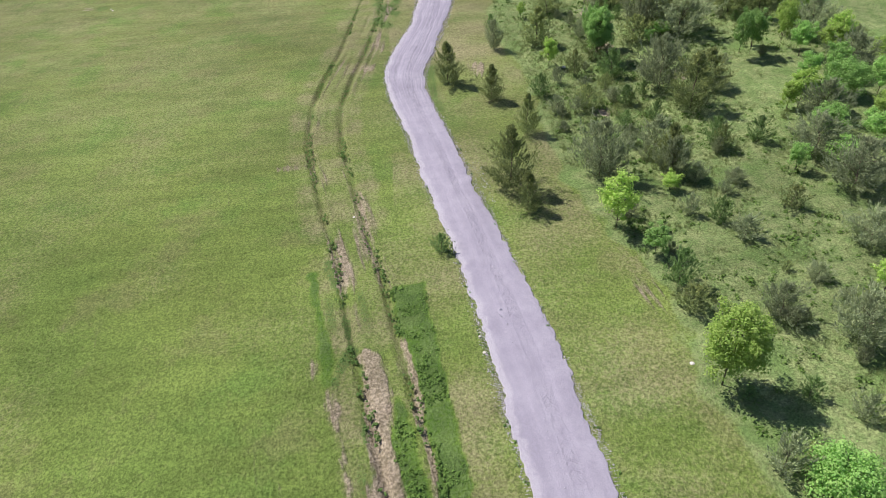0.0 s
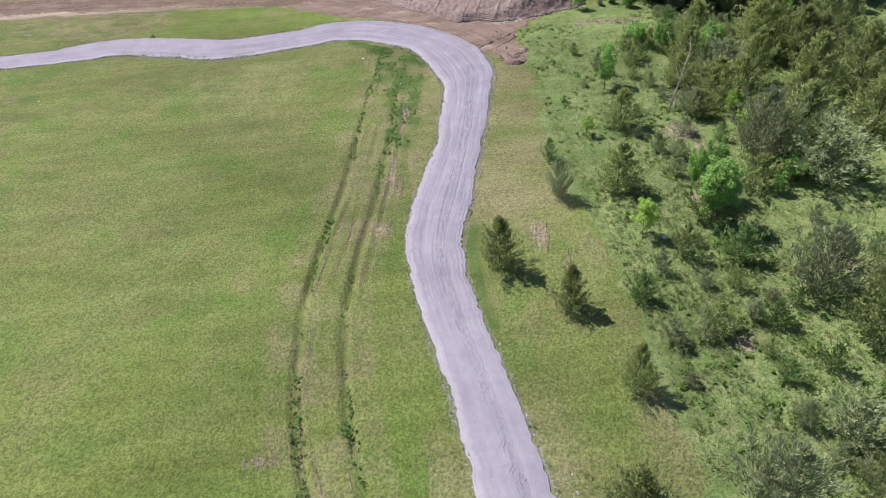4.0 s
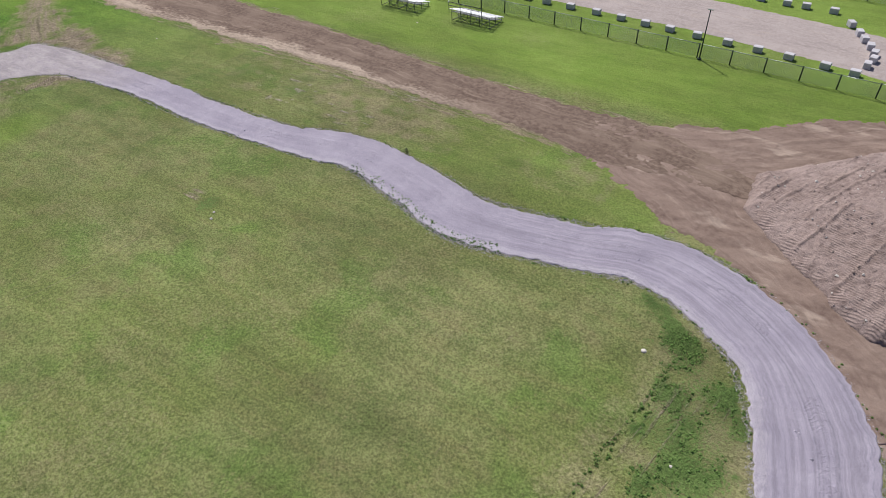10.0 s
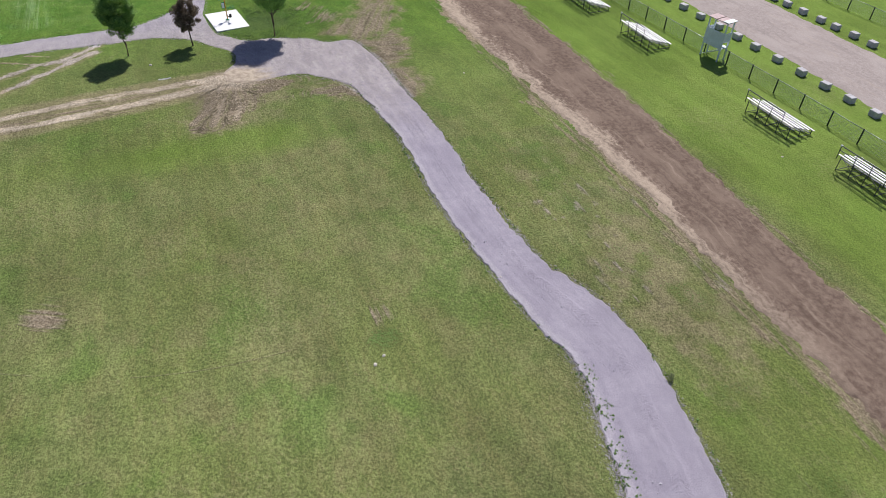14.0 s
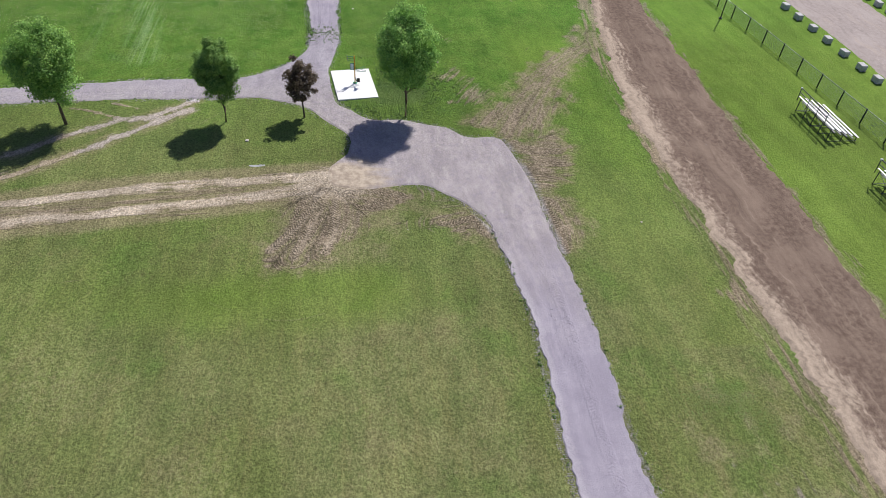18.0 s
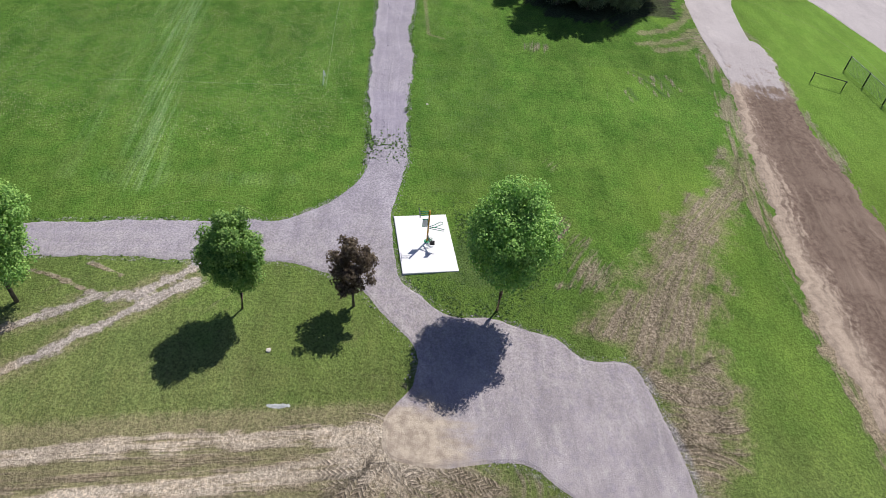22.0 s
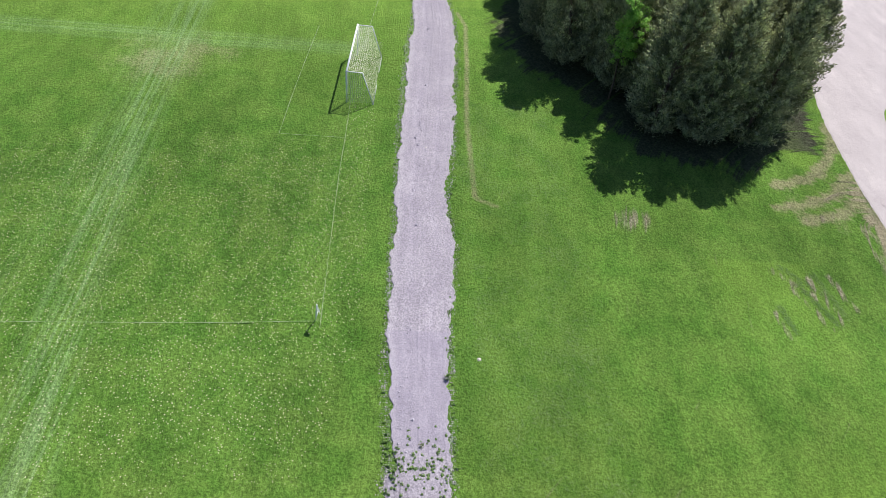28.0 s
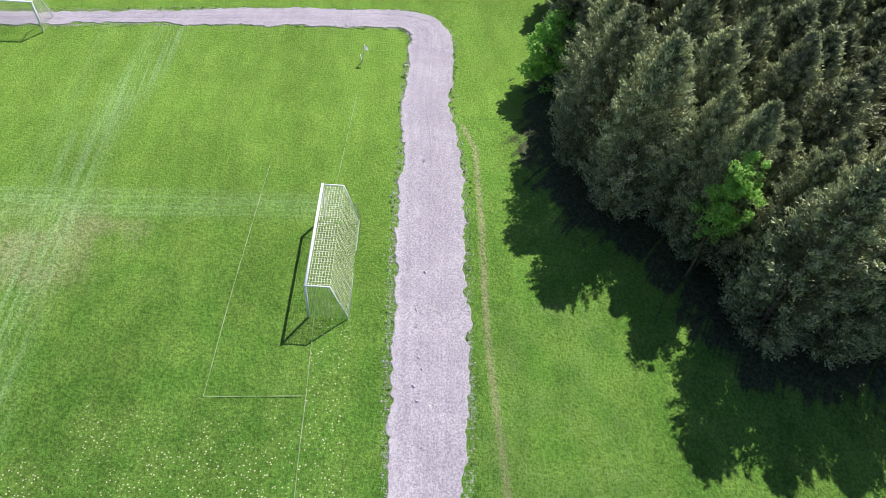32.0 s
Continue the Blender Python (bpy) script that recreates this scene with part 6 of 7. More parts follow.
FRESHES = [(30.0, 55.3, 3.5, 2.2), (32.9, 44.7, 3.2, 3.8), (16.4, 55.0, 5.4, 2.8), (16.6, 57.0, 3.6, 1.6), (23.3, 58.7, 1.9, 1.8), (29.4, 53.3, 4.2, 2.3), (14.8, 74.2, 4.1, 1.4), (16.0, 57.5, 4.6, 1.2), (25.6, 78.9, 2.8, 2.6), (22.0, 79.6, 1.5, 1.6), (15.3, 13.0, 2.4, 3.4), (12.9, 28.2, 2.2, 1.9), (16.5, 91.0, 2.2, 1.7), (14.5, 73.2, 3.0, 1.6), (19.7, 81.8, 1.9, 2.4)]
FRESHES += [(35.0, 84.2, 6.0, 1.8), (24.2, 77.9, 2.6, 2.0), (28.1, 52.7, 4.6, 1.7), (30.5, 46.1, 3.6, 1.8), (27.9, 39.0, 2.8, 1.5), (21.7, 57.4, 1.6, 1.2), (24.5, 35.2, 2.4, 1.5), (33.5, 47.5, 3.6, 2.2), (35.2, 44.0, 3.8, 2.4)]
BRIGHTS += [(32.6, 54.4, 4.4, 1.5), (27.9, 43.4, 2.6, 1.6), (36.6, 52.6, 3.8, 2.2), (22.7, 67.2, 2.4, 1.3), (37.0, 60.4, 3.8, 2.2), (33.0, 40.0, 3.2, 2.0)]
FRESHES += [(28.8, 39.4, 2.6, 2.6), (31.3, 37.6, 3.0, 2.6), (30.4, 42.6, 2.8, 2.6), (28.0, 35.6, 2.2, 2.4), (33.2, 52.2, 3.6, 2.2), (17.2, 57.8, 4.4, 2.0), (21.1, 79.4, 3.0, 1.4), (19.6, 81.0, 2.6, 1.4)]
LOWS = [(20.0, 83.0, 1.6, 2.2), (20.6, 80.7, 1.8, 2.4), (23.5, 84.6, 1.9, 2.6), (24.6, 82.6, 2.2, 2.6), (26.7, 84.8, 2.4, 2.8), (22.1, 79.2, 1.8, 2.4), (23.5, 78.6, 2.0, 2.4), (18.4, 80.6, 1.4, 1.8), (19.0, 78.4, 1.4, 1.8), (27.4, 81.6, 2.2, 2.6), (26.0, 79.4, 2.0, 2.4), (13.4, 25.7, 2.5, 1.9), (13.6, 14.1, 2.6, 1.8), (13.4, 23.7, 1.7, 2.0), (10.2, 49.1, 1.9, 1.8), (10.9, 46.1, 1.4, 1.5), (13.3, 46.3, 2.0, 1.9), (20.8, 39.4, 2.2, 1.7), (16.6, 39.5, 2.5, 2.8), (20.6, 58.3, 2.5, 3.0), (8.0, 63.7, 1.7, 1.3), (15.8, 63.5, 1.5, 1.2), (13.7, 52.3, 2.3, 1.7), (16.7, 51.6, 2.4, 2.6), (14.9, 77.0, 1.6, 1.2), (20.9, 38.6, 2.0, 1.4), (23.8, 39.3, 2.0, 1.9), (18.5, 29.0, 1.6, 2.0), (22.5, 31.5, 1.6, 1.8), (16.5, 46.5, 1.6, 1.6), (18.5, 65.5, 1.4, 1.6), (18.0, 77.5, 1.5, 1.8), (15.5, 43.0, 1.3, 1.4)]
J_MESH = [(bough_crown(120 + i, 3.6, 3.0, 0.05, 110, 46, 0.085, LEAF_JUNIPER, 1.0 + 0.2 * i, 1.25, 0.34, 0.3), trunk_mesh(130 + i, 3.0, 0.06, 3, 0.5)) for i in range(4)]
O_MESH = [(bough_crown(140 + i, 3.3, 3.3, 0.05, 120, 44, 0.095, LEAF_OLIVE, 3.0, 1.35, 0.26, 0.28), trunk_mesh(150 + i, 2.4, 0.05, 10, 1.0, 0.1)) for i in range(3)]
B_MESH = [(broad_crown(160 + i, 3.7, 2.3, 0.9, 60, 70, 0.085, LEAF_BRIGHT, 0.8), trunk_mesh(170 + i, 2.9, 0.045, 8, 0.8, 0.2)) for i in range(3)]
F_MESH = [(broad_crown(180 + i, 3.5, 2.3, 0.9, 60, 70, 0.085, LEAF_FRESH, 0.8), trunk_mesh(190 + i, 2.7, 0.045, 8, 0.8, 0.2)) for i in range(3)]
L_MESH = [(bough_crown(200 + i, 2.0, 1.9, 0.03, 60, 26, 0.085, (LEAF_OLIVE, LEAF_JUNIPER, LEAF_WEEDY)[i], 2.4, 1.4, 0.4, 0.3), trunk_mesh(210 + i, 1.3, 0.03, 8, 0.6, 0.1)) for i in range(3)]
for name, label, category, rows, meshes, h0, w0 in (
    ("juniper", "dark green juniper in rough meadow grass", "conifer", JUNIPERS, J_MESH, 3.6, 2.4),
    ("dogwood_shrub", "dense grey-green shrub in rough meadow grass", "shrub", OLIVES, O_MESH, 3.4, 3.4),
    ("sapling", "bright yellow-green leafy sapling in the meadow", "sapling", BRIGHTS, B_MESH, 3.6, 2.2),
    ("sapling", "fresh green leafy sapling in the meadow", "sapling", FRESHES, F_MESH, 3.4, 2.2),
    ("low_shrub", "low scrubby green bush in the meadow", "shrub", LOWS, L_MESH, 2.0, 1.9),
):
    for i, (x, y, h, w) in enumerate(rows):
        crown, stem = meshes[i % len(meshes)]
        if name == "sapling" and w > 2.7:
            own = broad_crown(300 + i, h, w, h * 0.2, 130, 90, 0.09, LEAF_BRIGHT if "yellow" in label else LEAF_FRESH, 0.5)
            plant(name, label, category, x, y, trunk_mesh(330 + i, h * 0.8, 0.06, 9, w * 0.35, 0.2), own, 1, 0, "saplings of the meadow")
            continue
        plant(name, label, category, x, y, stem, crown, w / w0, (i * 77) % 360, name.replace("_", " ") + "s of the meadow", (h / h0) / (w / w0))
scrub = np.random.RandomState(33)
for i in range(135):
    x, y = (scrub.uniform(10.5, 40), scrub.uniform(6, 89)) if i < 95 else (10.2 + abs(scrub.normal(0, 6)) + 2.5 * (i % 2), scrub.uniform(8, 50))
    if x < float(np.interp(y, np.array(MOW_EDGE)[:, 1], np.array(MOW_EDGE)[:, 0])) + 0.9 or (y > 86 and x < 20) or min(math.hypot(x - u, y - v) for u, v in ((17.5, 57.5), (18.4, 65.8))) < 1.8:
        continue
    pick = scrub.randint(6)
    crown, stem = (*L_MESH, L_MESH[0], *O_MESH[:2])[pick]
    s = scrub.uniform(0.3, 0.75) if pick < 4 else scrub.uniform(0.22, 0.45)
    plant("low_shrub", "scruffy knee-high bush in the meadow grass", "shrub", x, y, stem, crown, s, scrub.uniform(0, 360), "scruffy bushes of the meadow", scrub.uniform(0.8, 1.3))


def dead_branch(x, y, turn, n, seed):
    rs = random.Random(seed)
    heap = thing("dead_branches", "bleached dead branches lying in the meadow", "branches", pose(x, y, -0.1, 0, 0, turn), "dead branches")
    for i in range(n):
        x0, y0, a, k = rs.uniform(-0.9, 0.9), rs.uniform(-0.5, 0.5), rs.uniform(-0.5, 0.5), rs.uniform(0.7, 1.6)
        b = fresh()
        tube(b, [(x0, y0, 0.05 + 0.04 * i), (x0 + k * 0.5 * math.cos(a), y0 + k * 0.5 * math.sin(a), 0.2 + 0.05 * i), (x0 + k * math.cos(a + 0.3), y0 + k * math.sin(a + 0.3), 0.12 + 0.05 * i)], 0.035, 5, 0.012)
        part("branch", b, STICK, heap)


def dead_tree(x, y, lean_x, lean_y, h):
    t = thing("dead_tree", "bare grey leaning dead tree in the meadow", "dead tree", pose(x, y, -0.1))
    part("trunk", tube(fresh(), [(0, 0, -0.3), (lean_x * 0.5, lean_y * 0.4, h * 0.5), (lean_x, lean_y, h)], 0.06, 7, 0.02), STICK, t)
    rs = random.Random(8)
    for i in range(9):
        q, a, k = rs.uniform(0.45, 0.98), rs.uniform(0, 6.28), rs.uniform(0.5, 1.1)
        c = Vector((lean_x * q, lean_y * q, h * q))
        part("branch", tube(fresh(), [c, c + Vector((math.cos(a) * k * 0.5, math.sin(a) * k * 0.5, 0.3 * k)), c + Vector((math.cos(a) * k, math.sin(a) * k, 0.75 * k))], 0.022, 5, 0.006), STICK, t)


dead_tree(18.5, 69.0, 1.3, 1.0, 4.6)
for i, (x, y) in enumerate(((19.4, 69.5), (20.2, 71.8), (21.0, 74.0), (18.9, 66.5), (17.9, 58.2))):
    dead_branch(x, y, 70 + 40 * i, 6, i)
plant("low_shrub", "small dark bush at the edge of the gravel path", "shrub", 0.75, 30.3, L_MESH[2][1], L_MESH[2][0], 0.62, 30, "", 1.05)


plant("weed_clump", "leafy weed clump at the gravel edge", "weed", -95.4, 78.45, L_MESH[2][1], L_MESH[2][0], 0.2, 30, "weed clumps")
plant("weed_clump", "leafy weed clump at the gravel edge", "weed", -27.6, 92.45, L_MESH[0][1], L_MESH[0][0], 0.22, 130, "weed clumps")
plant("weed_clump", "leafy weed clump at the gravel edge", "weed", -92.0, 77.2, L_MESH[0][1], L_MESH[0][0], 0.14, 230, "weed clumps")


# ---- grass and stones too many to count ----
def blades(name, px, py, size, material, label, each=6, seed=0, lean=0.5, z=-0.10):
    rs = np.random.RandomState(seed)
    n = len(px)
    c = np.repeat(np.stack([px, py, np.full(n, z)], 1), each, 0)
    c[:, :2] += rs.normal(scale=0.3 * size, size=(n * each, 2))
    a = rs.rand(n * each) * 2 * math.pi
    s = size * rs.uniform(0.5, 1.3, n * each)
    tip = c + np.stack([np.cos(a) * s * lean, np.sin(a) * s * lean, s], 1)
    side = np.stack([-np.sin(a), np.cos(a), 0 * a], 1) * (0.10 * s)[:, None]
    v = np.stack([c - side, c + side, tip], 1).reshape(-1, 3)
    me = mesh_np(name, v, np.arange(len(v)).reshape(-1, 3), material)
    return tagged(new(name, me), label, "grass", kind="stuff")


def leafy(name, px, py, radius, size, label, each=26, seed=0, z=-0.05, material=None):
    """Low leafy weeds: small domes of broad leaves standing on the ground."""
    rs = np.random.RandomState(seed)
    n = len(px)
    r = radius * rs.lognormal(0, 0.35, n)
    v, f = leaf_cloud(np.stack([px, py, z + 0.25 * r], 1), r, each, size, 1.5, rs, 0.4, 0.7, 0.8)
    return tagged(new(name, mesh_np(name, v, f, material or WEED)), label, "weeds", kind="stuff")


def pebbles(name, px, py, pz, size, material, label, seed=0, category="stones"):
    rs = np.random.RandomState(seed)
    n = len(px)
    base = np.array([(1, 0, 0), (0, 1, 0), (-1, 0, 0), (0, -1, 0), (0, 0, 0.75), (0, 0, -0.6)], float)
    tri = np.array([(0, 1, 4), (1, 2, 4), (2, 3, 4), (3, 0, 4), (1, 0, 5), (2, 1, 5), (3, 2, 5), (0, 3, 5)])
    s = size * rs.lognormal(0, 0.4, n)
    v = base[None] * s[:, None, None] * rs.uniform(0.6, 1.3, (n, 6, 3))
    a = rs.rand(n) * 6.28
    x, y = v[..., 0] * np.cos(a)[:, None] - v[..., 1] * np.sin(a)[:, None], v[..., 0] * np.sin(a)[:, None] + v[..., 1] * np.cos(a)[:, None]
    v = np.stack([x + px[:, None], y + py[:, None], v[..., 2] + pz[:, None]], -1).reshape(-1, 3)
    f = (tri[None] + 6 * np.arange(n)[:, None, None]).reshape(-1, 3)
    me = mesh_np(name, v, f, material)
    return tagged(new(name, me), label, category, kind="stuff")


rs = np.random.RandomState(9)
n = 40000
px, py = rs.uniform(8, 42, n), rs.uniform(0, 92, n)
mow = np.array(MOW_EDGE)
ok = (px > np.interp(py, mow[:, 1], mow[:, 0]) + 0.3) & ~inside(px, py, DIRT_HUB) & (lumps(px, py, 0.5, 51) > 0.28) & ~((py > 88) & (px < 20.5))
for u, v in ((17.5, 57.5), (18.4, 65.8)):
    ok &= np.hypot(px - u, py - v) > 1.1 + 0.8 * lumps(px, py, 0.6, 52)
blades("meadow_grass", px[ok], py[ok], 0.17, BLADE, "tall rough grey-green meadow grass", 10, 1, 0.7)

n = 4200
hx, hy = rs.uniform(8, 40, n), rs.uniform(4, 89, n)
ok = (hx > np.interp(hy, mow[:, 1], mow[:, 0]) + 0.4) & ~inside(hx, hy, DIRT_HUB) & (lumps(hx, hy, 0.35, 53) > 0.46) & ~((hy > 87.5) & (hx < 20.5))
for u, v in ((17.5, 57.5), (18.4, 65.8)):
    ok &= np.hypot(hx - u, hy - v) > 1.3
leafy("meadow_herbs", hx[ok], hy[ok], 0.2, 0.10, "clumps of leafy herbs in the rough meadow", 16, 12, -0.04, LEAF_FRESH_WEED)

# weeds along the edges of the paths
ex, ey = [], []
for rows, m in ((MAIN_PATH, 230), (BEND_PATH, 260), (FIELD_PATH, 620), (WEST_PATH, 340)):
    s = spline(rows, 0.1)
    pick = rs.randint(0, len(s) - 1, m)
    way = np.gradient(s[:, :2], axis=0)[pick]
    way /= np.linalg.norm(way, axis=1)[:, None]
    off = (s[pick, 2] / 2 + rs.normal(0.12, 0.12, m)) * rs.choice([-1, 1], m)
    ex.append(s[pick, 0] - way[:, 1] * off)
    ey.append(s[pick, 1] + way[:, 0] * off)
ex, ey = np.concatenate(ex), np.concatenate(ey)
s = spline(BEND_PATH, 0.1)
s = s[(s[:, 0] < -16) & (s[:, 0] > -30)]
pick = rs.randint(0, len(s), 260)
ex = np.concatenate([ex, s[pick, 0] + rs.normal(0, 0.1, 260)])
ey = np.concatenate([ey, s[pick, 1] - s[pick, 2] / 2 + rs.uniform(-0.15, 0.7, 260)])
leafy("path_edge_weeds", ex, ey, 0.07, 0.06, "small weeds along the gravel edges", 12, 2, -0.05)
n = 16000
bx, by = rs.uniform(-8.5, 1.5, n), rs.uniform(4, 86, n)
ra, rb = away(bx, by, RUT_A), away(bx, by, RUT_B)
ok = (np.minimum(ra, rb) < 0.3) & (lumps(bx, by, 0.27, 14) > 0.35) | (np.minimum(ra, rb) < 0.16) | (away(bx, by, [(-5.2, 27.2), (-4.4, 23.1), (-5.1, 20.9)]) < 0.3) | (away(bx, by, [(-3.5, 18.6), (-3.2, 16.5), (-3.0, 14.7), (-2.9, 4)]) < 0.25) | (inside(bx, by, WEED_PATCH) & (lumps(bx, by, 0.8, 94) > 0.35))
ok &= (rs.rand(n) < 0.6) & ((by > 63) | (np.minimum(ra, rb) < 0.16) | (lumps(bx, by, 0.5, 19) > 0.55) | (by < 27))
ok &= (lumps(bx, by, 0.45, 99) > 0.42) | (by > 66)
leafy("rut_weeds", bx[ok], by[ok], 0.10, 0.07, "rank dark green weeds along the old ruts", 13, 3)
n = 2600
vx, vy = rs.uniform(-2.6, 1.0, n), rs.uniform(4, 28, n)
ok = (inside(vx, vy, GREEN_STRIPS[0]) | inside(vx, vy, GREEN_STRIPS[1])) & (lumps(vx, vy, 1.2, 98) > 0.5)
leafy("strip_weeds", vx[ok], vy[ok], 0.12, 0.08, "lively green regrowth beside the ruts", 14, 13, -0.06, LEAF_FRESH_WEED)
# sprouts across the thin gravel of the field path
n = 150
sx, sy = rs.normal(-91.0, 0.9, n), 77.05 + rs.uniform(-1.35, 1.35, n)
leafy("gravel_sprouts", sx, sy, 0.06, 0.06, "weeds sprouting through thin gravel", 14, 4, -0.02, LEAF_WEEDY)

gx, gy = [], []
for rows, m in ((MAIN_PATH, 17000), (BEND_PATH, 11000), (FIELD_PATH, 14000)):
    s = spline(rows, 0.1)
    pick = rs.randint(0, len(s) - 1, m)
    way = np.gradient(s[:, :2], axis=0)[pick]
    way /= np.linalg.norm(way, axis=1)[:, None]
    off = (s[pick, 2] / 2 + rs.normal(0.04, 0.13, m)) * rs.choice([-1, 1], m)
    gx.append(s[pick, 0] - way[:, 1] * off)
    gy.append(s[pick, 1] + way[:, 0] * off)
ring = spline([*JUNCTION, JUNCTION[0]], 0.1)
pick = rs.randint(0, len(ring) - 1, 2600)
gx.append(ring[pick, 0] + rs.normal(0, 0.16, 2600))
gy.append(ring[pick, 1] + rs.normal(0, 0.16, 2600))
# spill of stones where the path was widened
s = spline(BEND_PATH, 0.1)
s = s[(s[:, 0] < -15) & (s[:, 0] > -31)]
pick = rs.randint(0, len(s), 3200)
gx.append(s[pick, 0] + rs.normal(0, 0.1, 3200))
gy.append(s[pick, 1] - s[pick, 2] / 2 - np.abs(rs.normal(0, 0.45, 3200)) * (0.3 + lumps(gx[-1], 0 * gx[-1], 0.35, 78)) + 0.1)
gx.append(4.2 + rs.normal(0.42, 0.2, 260))
gy.append(rs.uniform(34.0, 39.8, 260))
gx[-1] -= (gy[-1] - 34.5) * 0.17
gx, gy = np.concatenate(gx), np.concatenate(gy)
bare = np.hypot((gx + 68.3) / 1.0, (gy - 77.8) / 1.2) > 3.4
gx, gy = gx[bare], gy[bare]
pebbles("loose_gravel", gx, gy, np.full(len(gx), -0.065), 0.024, STONE, "loose limestone pieces strewn along the path edges", 5)

# crumbs pushed up along the middle of the paths
lx, ly = [], []
for rows, m, mid in ((MAIN_PATH, 2000, 0.25), (BEND_PATH, 900, 0.4), (FIELD_PATH, 1800, 0.45)):
    s = spline(rows, 0.1)
    pick = rs.randint(0, len(s) - 1, m)
    way = np.gradient(s[:, :2], axis=0)[pick]
    way /= np.linalg.norm(way, axis=1)[:, None]
    off = mid * np.sign(-way[:, 1] + way[:, 0]) * -1 + rs.normal(0, 0.22, m)
    lx.append(s[pick, 0] - way[:, 1] * off)
    ly.append(s[pick, 1] + way[:, 0] * off)
lx, ly = np.concatenate(lx), np.concatenate(ly)
clear = lumps(lx, ly, 0.3, 77) > 0.45
pebbles("gravel_crumbs", lx[clear], ly[clear], np.full(clear.sum(), -0.02), 0.04, LUMP, "crumbs of packed gravel along the middle of the path", 8)
# rank grass round the slab and the tree
n = 3600
wx, wy = rs.normal(-80.2, 2.2, n), rs.normal(82.4, 2.4, n)
clear = ~inside(wx, wy, JUNCTION) & ~((np.abs(wx + 81.3) < 2.7) & (np.abs(wy - 79.4) < 1.9))
leafy("slab_weeds", wx[clear], wy[clear], 0.08, 0.06, "coarse green weeds round the slab and tree", 8, 6, -0.07, LEAF_WEEDY)

# clods and stones of the mound and the yard
n = 4200
cx, cy = rs.uniform(-5, 21, n), rs.uniform(80, 118, n)
hz = np.array([mound_height(a, b) for a, b in zip(cx, cy)])
steep = ((cx > 12.5) | (cy < 91)) & (hz > 0.05) | (np.abs(hz - 0.12) < 0.12) & (rs.rand(n) < 0.5)
keep = inside(cx, cy, MOUND_RING) & (steep | (rs.rand(n) < 0.06)) | inside(cx, cy, DIRT_HUB) & (cx > 6.0) & (cy < 87) & (rs.rand(n) < 0.75)
pebbles("earth_clods", cx[keep], cy[keep], hz[keep] + 0.02, 0.06, CLOD, "loose clods of earth on the mound", 6, "clods")
qx, qy = rs.uniform(-5, 21, 8000), rs.uniform(88, 118, 8000)
qz = np.array([mound_height(p, q) for p, q in zip(qx, qy)])
on = (qz > 0.03) & (lumps(qx, qy, 0.5, 79) > 0.3)
pebbles("earth_crumbs", qx[on], qy[on], qz[on] + 0.01, 0.035, CRUMB, "crumbled dry earth scattered over the mound", 9, "crumbs")
pick = inside(cx, cy, MOUND_RING) & (rs.rand(n) < 0.09)
fx = rs.uniform(7.8, 13.0, 60)
fy = 89.0 + (fx - 7.8) * 0.16 + rs.normal(0, 0.22, 60)
fz = np.array([max(-0.04, mound_height(p, q)) for p, q in zip(fx, fy)])
cx, cy, hz, pick = np.concatenate([cx, fx]), np.concatenate([cy, fy]), np.concatenate([hz, fz]), np.concatenate([pick, fx > 0])
pebbles("mound_stones", cx[pick], cy[pick], hz[pick] + 0.03, 0.065, PALE_STONE, "pale stones lying on the mound", 7)


def berm(points, wide, high, label, seed):
    """A lumpy ridge of pushed-up earth along points."""
    s = spline(points, 0.12)
    way = np.gradient(s, axis=0)
    way /= np.linalg.norm(way, axis=1)[:, None]
    side = np.stack([-way[:, 1], way[:, 0]], 1)
    u = np.linspace(-1, 1, 11)
    ends = np.sin(np.linspace(0.08, math.pi - 0.08, len(s)))[:, None] ** 0.6
    px = s[:, :1] + side[:, :1] * u[None] * wide / 2 * ends
    py = s[:, 1:] + side[:, 1:] * u[None] * wide / 2 * ends
    bumps = lumps(px, py, 2.2, seed) - 0.5 + 0.6 * (lumps(px, py, 5.5, seed + 1) - 0.5)
    pz = -0.08 + high * (1 - np.abs(u[None]) ** 1.6) * ends * (0.65 + 1.3 * bumps) + 0.02 * (np.abs(u[None]) < 0.99)
    idx = np.arange(px.size).reshape(px.shape)
    f = np.stack([idx[:-1, :-1], idx[:-1, 1:], idx[1:, 1:], idx[1:, :-1]], -1).reshape(-1, 4)[:, ::-1]
    me = mesh_np("earth_ridge", np.stack([px.ravel(), py.ravel(), pz.ravel()], 1), f, FRESH_EARTH, True)
    paint(me, "lane", np.tile([0.5, 0.5, 0, 0], (px.size, 1)))
    return tagged(new("earth_ridge", me), label, "earth ridge", "pushed-up earth ridges")


berm([(7.3, 79.9), (8.4, 79.5), (9.5, 80.3)], 0.55, 0.26, "lumpy ridge of pushed-up brown earth beside the path", 61)
berm([(8.3, 81.3), (9.3, 81.9), (9.7, 83.0)], 0.5, 0.24, "lumpy ridge of pushed-up brown earth beside the path", 63)
berm([(6.9, 80.9), (7.6, 81.4), (8.1, 80.8)], 0.4, 0.2, "small lump of pushed-up brown earth", 65)
berm([(7.9, 80.6), (8.9, 81.0), (9.3, 80.6)], 0.45, 0.2, "lumpy ridge of pushed-up brown earth beside the path", 73)
berm([(5.2, 83.4), (7.2, 85.0), (9.2, 86.6)], 0.3, 0.12, "low tyre ridge in trodden brown earth", 67)
berm([(6.2, 82.6), (7.9, 84.2), (9.4, 85.6)], 0.25, 0.09, "low tyre ridge in trodden brown earth", 69)
